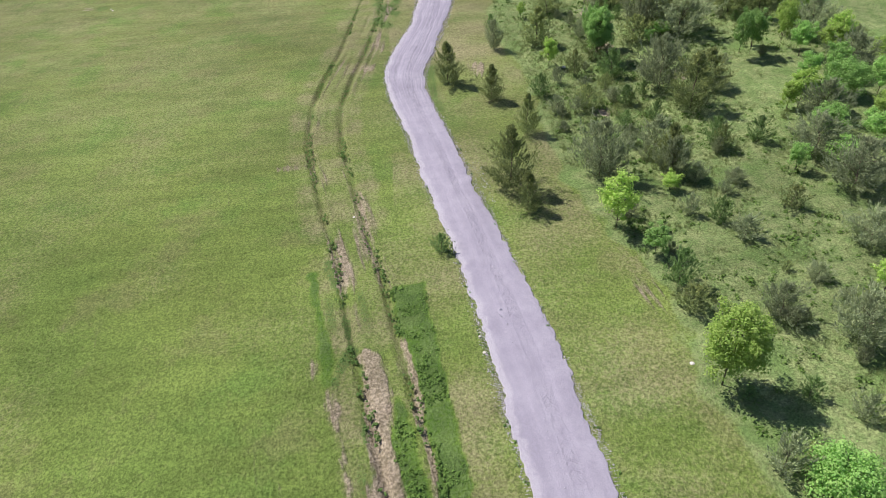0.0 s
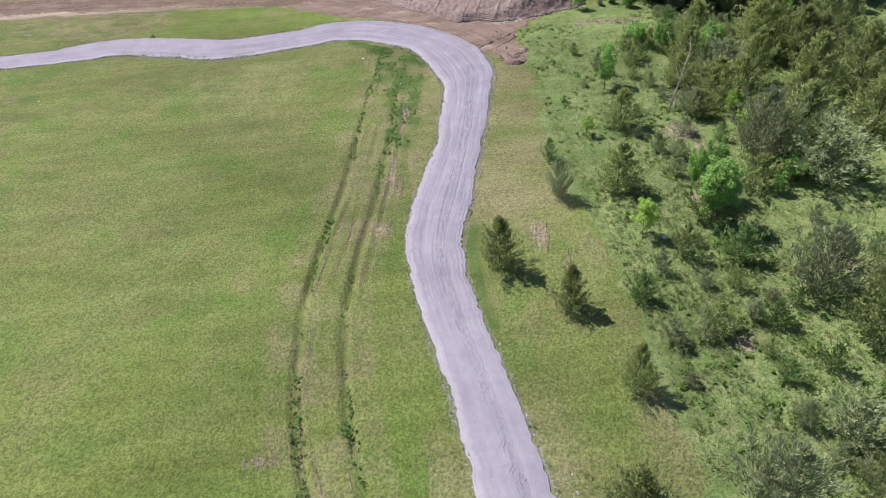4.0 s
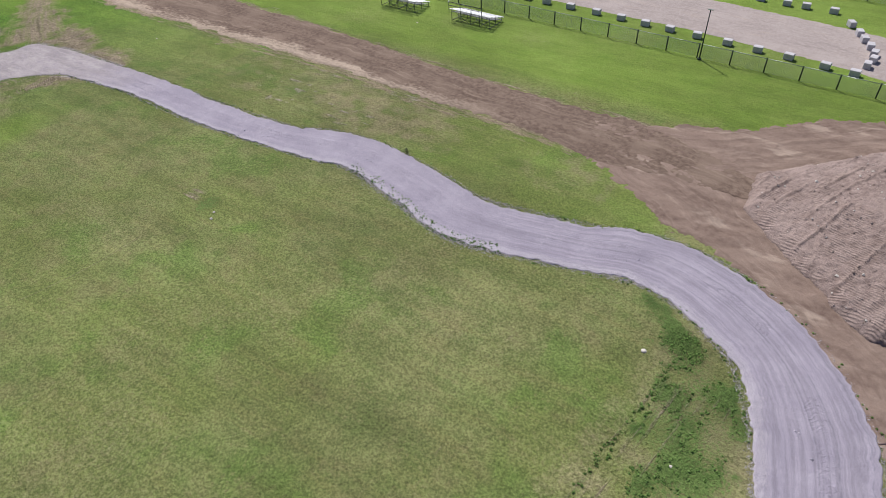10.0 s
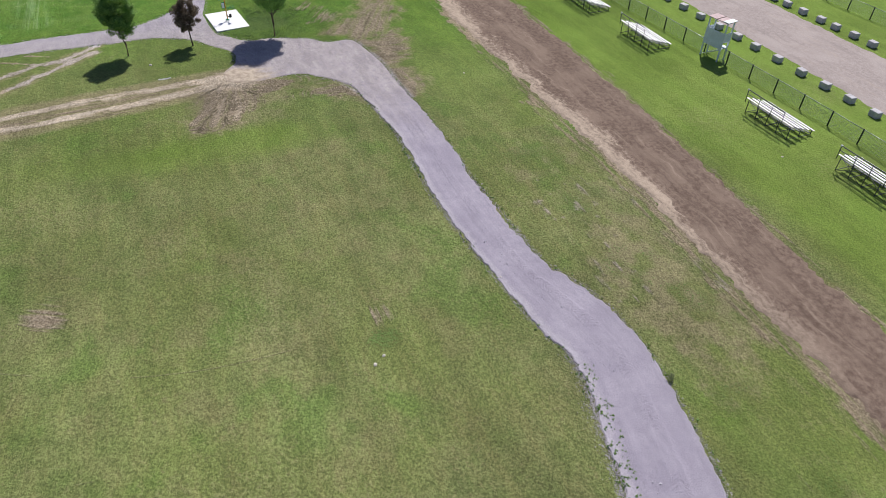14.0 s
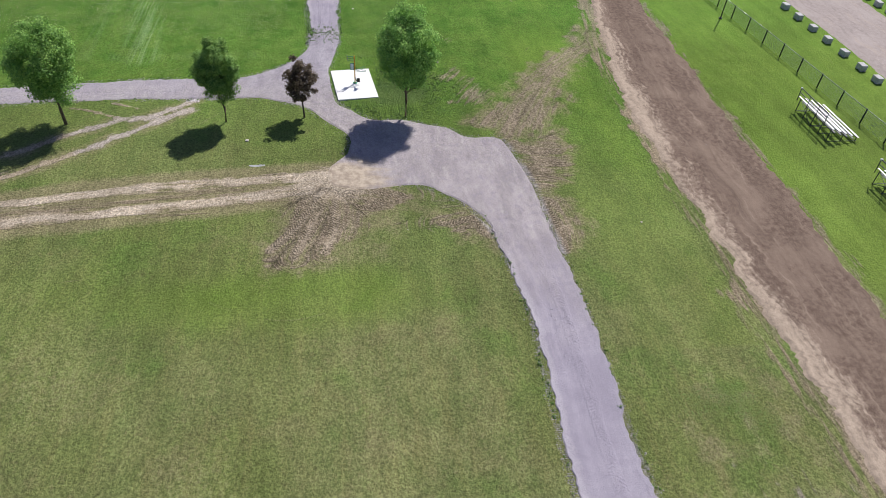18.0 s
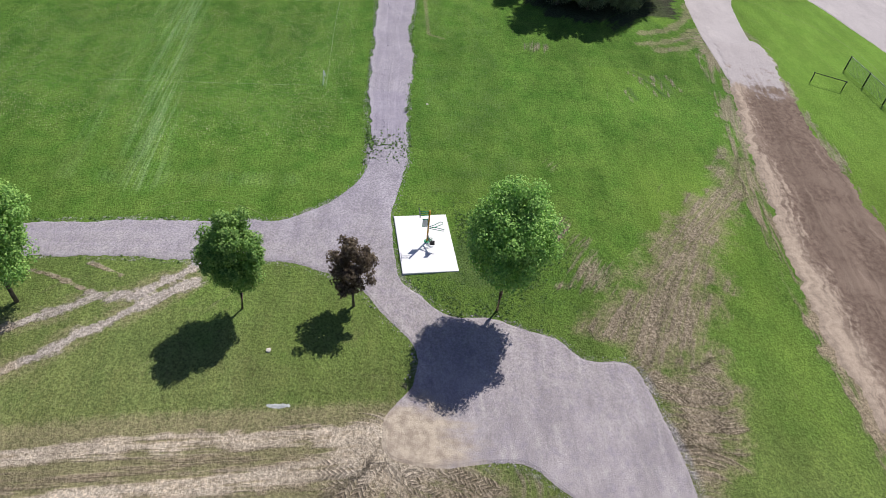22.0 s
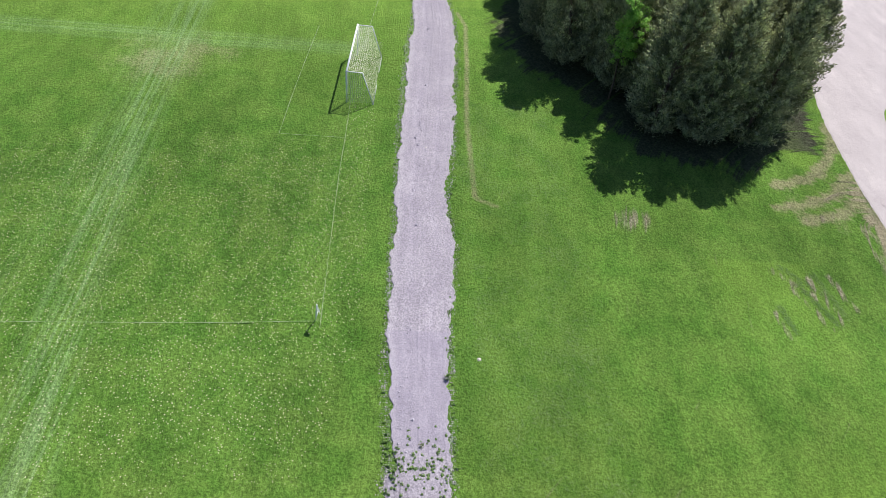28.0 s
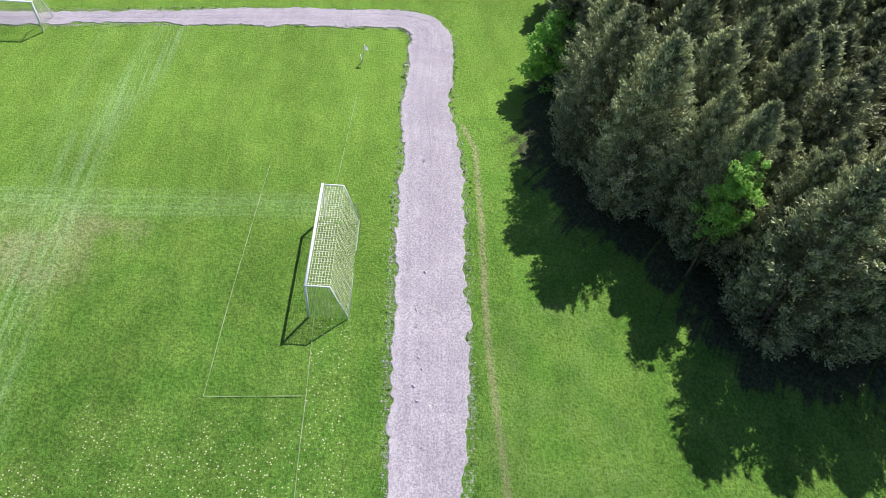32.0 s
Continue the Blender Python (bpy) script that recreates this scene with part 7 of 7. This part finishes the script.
berm([(-3.9, 98.0), (-4.4, 101.2), (-3.8, 103.6)], 0.6, 0.22, "crumbled toe of earth at the end of the mound", 71)


def stone(x, y, size, turn):
    b = fresh()
    bmesh.ops.create_icosphere(b, subdivisions=2, radius=size)
    for v in b.verts:
        v.co *= 1 + 0.35 * noise.noise(v.co / size * 1.3 + Vector((x, y, 0)))
        v.co.z *= 0.55
    me = bpy.data.meshes.new("fieldstone")
    b.to_mesh(me)
    b.free()
    me.materials.append(PALE_STONE)
    ob = new("fieldstone", me)
    ob.matrix_basis = pose(x, y, -0.03, 0, 0, turn)
    return tagged(ob, "pale rounded fieldstone lying in the grass", "stone", "loose fieldstones")


for i, (x, y, s) in enumerate(((-5.65, 83.1, 0.2), (-2.3, 77.3, 0.13), (-34.4, 79.6, 0.12), (-34.0, 79.0, 0.14), (-37.5, 87.9, 0.10), (2.2, 23.1, 0.10), (2.3, 22.0, 0.12), (12.1, 20.1, 0.16), (13.2, 54.0, 0.25), (-84.6, 84.0, 0.14), (-85.0, 86.8, 0.12), (-96.5, 80.0, 0.14), (-112.5, 77.6, 0.1), (-4.6, 34.4, 0.12), (-62.5, 97.0, 0.10), (-41.5, 113.7, 0.13), (-73.4, 71.5, 0.18))):
    stone(x, y, s * 0.72, i * 50)


# ---- things ----
def pad():
    b = box(fresh(), -2.42, 2.42, -1.6, 1.6, -0.25, 0.045, 0.02)
    me = bpy.data.meshes.new("concrete_pad")
    b.to_mesh(me)
    b.free()
    me.materials.append(CONCRETE)
    ob = new("concrete_pad", me)
    ob.matrix_basis = pose(-81.3, 79.4, 0, 0, 0, 6)
    return tagged(ob, "bright white concrete slab beside the path", "slab", kind="structure")


pad()


def fitness_machine():
    t = thing("exercise_machine", "yellow and green outdoor exercise machine on a white slab", "exercise machine", pose(-81.4, 79.5, 0.045, 0, 0, 3))
    part("column", tube(fresh(), [(0, 0, 0), (0, 0, 2.35)], 0.05, 10), YELLOW_PAINT, t)
    part("base_plate", tube(fresh(), [(0, 0, 0), (0, 0, 0.03)], 0.17, 14), GREEN_PAINT, t)
    board = part("sign_board", box(fresh(), -0.02, 0.02, -0.36, -0.06, 1.15, 1.75, 0.01), GREEN_PAINT, t)
    part("sign_panel", box(fresh(), 0.021, 0.026, -0.33, -0.09, 1.2, 1.7), WHITE, board)
    for z in (2.0, 2.16, 2.3):
        part("crossbar", tube(fresh(), [(0, 0.04, z), (0, -0.55, z)], 0.02, 8), GREEN_PAINT, t)
    part("hand_loop", tube(fresh(), [(0.36 * math.cos(a * 0.3927), -0.56, 2.2 + 0.12 * math.sin(a * 0.3927)) for a in range(17)], 0.016, 6), STEEL, t)
    for s in (-1, 1):
        ends = [(0, 0.05, 1.15), (0.10 * s, 0.35, 1.2), (0.30 * s, 0.72, 1.25), (0.30 * s + 0.02, 0.88, 1.22), (0.30 * s + 0.09, 0.84, 1.16), (0.10 * s + 0.09, 0.38, 1.1), (0.02, 0.05, 1.05)]
        part("handle", tube(fresh(), ends, 0.018, 8), GREEN_PAINT, t)
        part("foot_rest", tube(fresh(), [(0.02, 0.05, 0.3), (0.10 * s + 0.12, 0.26, 0.28), (0.10 * s + 0.2, 0.30, 0.28), (0.14, 0.06, 0.28)], 0.018, 8), GREEN_PAINT, t)
    part("seat_arm", tube(fresh(), [(0, 0, 0.55), (0.35, 0.06, 0.42), (0.72, 0.18, 0.46)], 0.04, 8), STEEL, t)
    seat = part("seat", box(fresh(), 0.62, 0.84, 0.06, 0.34, 0.48, 0.53, 0.02), BLACK, t)
    part("seat_back", box(fresh(), 0.82, 0.86, 0.08, 0.32, 0.53, 0.85, 0.015), BLACK, seat)


fitness_machine()


def lattice(bm, corner, u, v, nu, nv, w):
    """Flat cords in both directions over the parallelogram at corner."""
    o, u, v = Vector(corner), Vector(u), Vector(v)
    nrm = u.cross(v).normalized()
    for i in range(nu + 1):
        a = o + u * (i / nu)
        d = v.cross(nrm).normalized() * w
        bm.faces.new([bm.verts.new(p) for p in (a - d, a + d, a + v + d, a + v - d)])
    for j in range(nv + 1):
        a = o + v * (j / nv)
        d = u.cross(nrm).normalized() * w
        bm.faces.new([bm.verts.new(p) for p in (a - d, a + d, a + u + d, a + u - d)])
    return bm


def goal(x, y, turn, width, height, label):
    """The mouth runs along local x; the net hangs behind towards +y."""
    t = thing("soccer_goal", label, "soccer goal", pose(x, y, -0.1, 0, 0, turn), "soccer goals")
    for s in (0, 1):
        part("goal_post", tube(fresh(), [(s * width, 0, 0), (s * width, 0, height)], 0.06, 10), WHITE, t)
        part("top_stay", tube(fresh(), [(s * width, 0, height), (s * width, 1.05, height)], 0.035, 8), WHITE, t)
        part("back_stay", tube(fresh(), [(s * width, 1.05, height), (s * width, 1.8, 0.03)], 0.035, 8), WHITE, t)
    part("crossbar", tube(fresh(), [(-0.06, 0, height), (width + 0.06, 0, height)], 0.065, 10), WHITE, t)
    part("ground_bar", tube(fresh(), [(0, 1.8, 0.03), (width, 1.8, 0.03)], 0.03, 8), RAIL, t)
    n = fresh()
    lattice(n, (0, 0, height - 0.03), (width, 0, 0), (0, 1.05, 0), 44, 8, 0.008)
    lattice(n, (0, 1.05, height), (width, 0, 0), (0, 0.75, -height), 44, 17, 0.008)
    for s in (0, width):
        lattice(n, (s, 0, 0.02), (0, 1.05, 0), (0, 0, height), 8, 17, 0.007)
        lattice(n, (s, 1.05, 0.02), (0, 0.75, 0), (0, 0, height * 0.5), 5, 9, 0.005)
    part("net", n, NET, t, "pale knotted cord net")
    return t


goal(-123.25, 72.6, -3.2, 6.25, 2.4, "white framed soccer goal with a pale cord net")
goal(-139.1, 47.9, 84 + 5, 5.9, 2.1, "white soccer goal with net standing near the far path")


def flag(x, y, turn):
    t = thing("corner_flag", "white leaning corner flag on the field edge", "flag", pose(x, y, -0.1, 0, 0, turn), "corner flags")
    part("flag_pole", tube(fresh(), [(0, 0, 0), (0.1, 0.12, 1.35)], 0.03, 6), WHITE, t)
    b = fresh()
    vs = [b.verts.new(p) for p in ((0.1, 0.12, 1.35), (0.08, 0.10, 1.0), (0.34, 0.28, 0.95), (0.30, 0.26, 1.2))]
    f = b.faces.new(vs)
    bmesh.ops.solidify(b, geom=[f], thickness=0.006)
    part("pennant", b, WHITE, t)
    part("stake", tube(fresh(), [(0, 0, 0.02), (-0.45, 0.1, 0.3)], 0.02, 6), WHITE, t)


flag(-98.5, 72.1, 0)
flag(-137.3, 74.2, 30)


def line(points, width, label):
    s = spline(points, 0.5)
    way = np.gradient(s, axis=0)
    way /= np.linalg.norm(way, axis=1)[:, None]
    side = np.stack([-way[:, 1], way[:, 0]], 1)
    rs = np.random.RandomState(len(s))
    w = width * rs.uniform(0.2, 0.8, len(s))[:, None]
    a, b = s - side * w / 2, s + side * w / 2
    v = np.vstack([np.column_stack([a, np.full(len(s), -0.004)]), np.column_stack([b, np.full(len(s), -0.004)])])
    i = np.arange(len(s) - 1)
    f = np.stack([i, i + 1, i + 1 + len(s), i + len(s)], 1)
    me = mesh_np("field_line", v, f, PAINT)
    return tagged(new("field_line", me), label, "line marking", kind="structure")


line([(-98, 72.35), (-108.8, 72.35), (-113, 72.45), (-117, 72.5)], 0.06, "faded white touchline on the grass")
line([(-113.0, 72.4), (-113.0, 68.3)], 0.07, "faded white box line on the grass")
line([(-113.0, 68.3), (-119, 68.7), (-127, 69.4)], 0.06, "faded white box line on the grass")
line([(-124, 72.9), (-134, 74.0)], 0.07, "faded white touchline on the grass")
line([(-98.4, 72.3), (-98.0, 66), (-97.6, 56)], 0.06, "faded cross line on the grass")


def bleacher(x, y):
    """Back towards -y: five plank rows that step down to the lane."""
    t = thing("bleacher", "low aluminium bleacher with dark steel frame on the lawn", "bleacher", pose(x, y, -0.1, 0, 0, -1.5), "bleachers along the fence")
    half = 2.55
    for i in range(5):
        yy, zz = -1.35 + 0.62 * i, 1.28 - 0.19 * i
        part("seat_plank", box(fresh(), -half, half, yy, yy + (0.2 if i == 1 else 0.14), zz - 0.035, zz, 0.008), ALU, t)
        if i < 4:
            part("foot_plank", box(fresh(), -half + 0.1, half - 0.1, yy + 0.34, yy + 0.5, zz - 0.42, zz - 0.38, 0.008), OLD_ALU, t)
    for xx in (-2.3, -1.15, 0.0, 1.15, 2.3):
        b = fresh()
        tube(b, [(xx, -1.25, 0), (xx, -1.25, 1.25)], 0.035, 6)
        tube(b, [(xx, -1.25, 1.22), (xx, 1.25, 0.42)], 0.035, 6)
        tube(b, [(xx, 1.25, 0), (xx, 1.25, 0.45)], 0.035, 6)
        tube(b, [(xx, -1.3, 0.04), (xx, 1.35, 0.04)], 0.035, 6)
        tube(b, [(xx, 0.0, 0.04), (xx, 0.0, 0.8)], 0.03, 6)
        part("frame", b, STEEL, t, "dark steel angle frame")
    for a, c in ((-2.25, -0.1), (0.1, 2.25)):
        part("cross_brace", tube(tube(fresh(), [(a, -1.27, 0.08), (c, -1.27, 1.2)], 0.02, 6), [(a, -1.29, 1.2), (c, -1.29, 0.08)], 0.02, 6), STEEL, t)
    rail = part("back_rail", tube(tube(fresh(), [(-half, -1.42, 2.0), (half - 1.1, -1.42, 2.0)], 0.04, 6), [(-half, -1.42, 1.65), (half - 1.1, -1.42, 1.65)], 0.03, 6), STEEL, t)
    for xx in (-half, -1.15, 0.2, half - 1.1):
        part("rail_post", tube(fresh(), [(xx, -1.38, 0.9), (xx, -1.42, 2.0)], 0.035, 6), STEEL, rail)
    part("end_cap", box(fresh(), -half - 0.06, -half + 0.06, -1.5, -1.34, 1.96, 2.06, 0.01), WHITE, rail)
    return t


for x, y in ((-36.4, 117.3), (-45.6, 117.2), (-63.1, 117.0), (-73.3, 116.9)):
    bleacher(x, y)


def fence(rows, gap, label, tall=1.32):
    """Chain-link fence: posts, a top rail and a wire panel to every bay."""
    s = spline(rows, 0.05)
    run = np.concatenate([[0], np.cumsum(np.linalg.norm(np.diff(s, axis=0), axis=1))])
    at = np.arange(0, run[-1], gap)
    px, py = np.interp(at, run, s[:, 0]), np.interp(at, run, s[:, 1])
    t = thing("chain_link_fence", label, "fence", None)
    pm = bpy.data.meshes.new("fence_post")
    b = tube(fresh(), [(0, 0, -0.4), (0, 0, tall + 0.06)], 0.062, 7)
    b.to_mesh(pm)
    b.free()
    pm.materials.append(POST)
    wm = bpy.data.meshes.new("wire_panel")
    b = fresh()
    k = 22
    for i in range(-8, k):
        for flip in (0, 1):
            x0, x1 = i * gap / k, i * gap / k + tall
            z0, z1 = 0.03, tall
            if x0 < 0:
                z0, x0 = z0 - x0, 0
            if x1 > gap:
                z1, x1 = z1 - (x1 - gap), gap
            if z1 - z0 < 0.05:
                continue
            w = 0.010
            c = [(x0 - w, 0, z0), (x0 + w, 0, z0), (x1 + w, 0, z1), (x1 - w, 0, z1)]
            if flip:
                c = [(gap - p, 0.004, q) for p, _, q in c]
            b.faces.new([b.verts.new(p) for p in c])
    b.to_mesh(wm)
    b.free()
    wm.materials.append(WIRE)
    rm = bpy.data.meshes.new("top_rail")
    b = tube(fresh(), [(0, 0, tall), (gap, 0, tall)], 0.028, 6)
    b.to_mesh(rm)
    b.free()
    rm.materials.append(RAIL)
    for i in range(len(at)):
        part("fence_post", pm, None, t, "", pose(px[i], py[i], -0.08))
        if i + 1 < len(at):
            turn = math.degrees(math.atan2(py[i + 1] - py[i], px[i + 1] - px[i]))
            part("wire_panel", wm, None, t, "", pose(px[i], py[i], -0.08, 0, 0, turn))
            part("top_rail", rm, None, t, "", pose(px[i], py[i], -0.08, 0, 0, turn))
    return t


fence([(3.7, 118.9), (-20, 119.95), (-45, 120.8), (-64, 120.55), (-86, 119.7), (-107.2, 118.5)], 2.97, "low chain-link fence with dark posts along the lawn")
fence([(6, 142.0), (-40, 143.6), (-100, 144.4)], 2.97, "far chain-link fence beyond the race lane")


def block_mesh():
    b = box(fresh(), -0.42, 0.42, -0.3, 0.3, 0, 0.56, 0.03)
    for v in b.verts:
        v.co += Vector((noise.noise(v.co * 3), noise.noise(v.co * 3 + Vector((5, 0, 0))), 0)) * 0.012
    me = bpy.data.meshes.new("concrete_block")
    b.to_mesh(me)
    b.free()
    me.materials.append(BLOCK)
    return me


BLOCK_MESH = block_mesh()


def concrete_block(x, y, turn):
    ob = new("concrete_block", BLOCK_MESH)
    ob.matrix_basis = pose(x, y, -0.06, 0, 0, turn)
    return tagged(ob, "grey concrete barrier block beside the race lane", "block", "blocks along the race lane")


rs = np.random.RandomState(21)
for i in range(36):
    x = -1.1 - i * 2.82 + rs.uniform(-0.3, 0.3)
    y = float(np.interp(-x, [1, 7, 26, 46, 72, 100], [122.6, 123.4, 125.0, 125.9, 126.3, 126.9]))
    concrete_block(x, y, rs.uniform(-8, 8))
for i in range(42):
    x = -5.5 - i * 2.3 + rs.uniform(-0.25, 0.25)
    concrete_block(x, 137.0 + 0.018 * (-x) + rs.uniform(-0.1, 0.1), rs.uniform(-8, 8))
for x, y, a in ((-0.7, 124.9, 90), (-0.4, 126.4, 80), (-0.5, 127.8, 85), (-1.0, 129.3, 100), (-1.7, 130.8, 110), (-2.3, 132.2, 110), (-3.3, 134.2, 120), (-103.5, 126.2, 20), (-102.0, 126.8, 30), (-104.2, 128.0, 70), (-104.4, 129.8, 90)):
    concrete_block(x, y, a)


def tower():
    t = thing("starter_stand", "pale blue painted timber stand on stilts by the fence", "stand", pose(-57.6, 120.75, -0.1, 0, 0, 8))
    for sx in (-1, 1):
        for sy in (-0.45, 0.45):
            part("leg", box(fresh(), sx * 1.0 - 0.06, sx * 1.0 + 0.06, sy - 0.06, sy + 0.06, 0, 3.7, 0.01), TOWER, t)
    part("floor", box(fresh(), -1.05, 1.05, -0.5, 0.5, 1.25, 1.33, 0.01), TOWER, t)
    part("back_panel", box(fresh(), -1.07, 1.07, -0.54, -0.50, 1.25, 2.75, 0.01), TOWER, t)
    part("side_panel", box(fresh(), -1.09, -1.06, -0.5, 0.5, 1.9, 2.75, 0.01), TOWER, t)
    part("side_panel", box(fresh(), 1.06, 1.09, -0.5, 0.5, 1.9, 2.75, 0.01), TOWER, t)
    part("bench", box(fresh(), -0.95, 0.95, 0.0, 0.35, 1.75, 1.8, 0.01), WHITE, t)
    roof = part("roof", box(fresh(), -1.15, 1.15, -0.62, 0.62, 3.7, 3.76, 0.01), ROOFING, t)
    part("roof_trim", box(fresh(), 0.55, 1.2, -0.66, 0.66, 3.77, 3.82, 0.01), WHITE, roof)
    part("roof_seam", box(fresh(), -0.2, -0.12, -0.62, 0.62, 3.765, 3.79), CLOD, roof)
    for s in (-1, 1):
        part("brace", tube(fresh(), [(-1.0, 0.47 * s, 0.1), (1.0, 0.47 * s, 1.2)], 0.03, 6), TOWER, t)


tower()


def lamp_post(x, y, h):
    t = thing("pole", "slender dark metal pole with a short crosspiece at the fence", "pole", pose(x, y, -0.1), "poles by the fence")
    part("shaft", tube(fresh(), [(0, 0, -0.3), (0, 0, h)], 0.06, 8, 0.045), POST, t)
    part("crosspiece", box(fresh(), -0.25, 0.25, -0.05, 0.05, h - 0.02, h + 0.05, 0.01), RAIL, t)
    part("base_flange", tube(fresh(), [(0, 0, 0.06), (0, 0, 0.14)], 0.2, 10), POST, t)


lamp_post(-13.8, 119.4, 4.6)
lamp_post(-94.2, 118.0, 4.9)


def gate():
    t = thing("pipe_gate", "low dark pipe barrier on the lawn beside the gravel lot", "barrier", pose(-103.5, 114.0, -0.1, 0, 0, 60))
    part("upright", tube(fresh(), [(0, 0, -0.2), (0, 0, 0.95)], 0.04, 8), POST, t)
    part("upright", tube(fresh(), [(2.6, 0, -0.2), (2.6, 0, 0.95)], 0.04, 8), POST, t)
    part("bar", tube(fresh(), [(-0.1, 0, 0.9), (2.7, 0, 0.9)], 0.035, 8), POST, t)


gate()
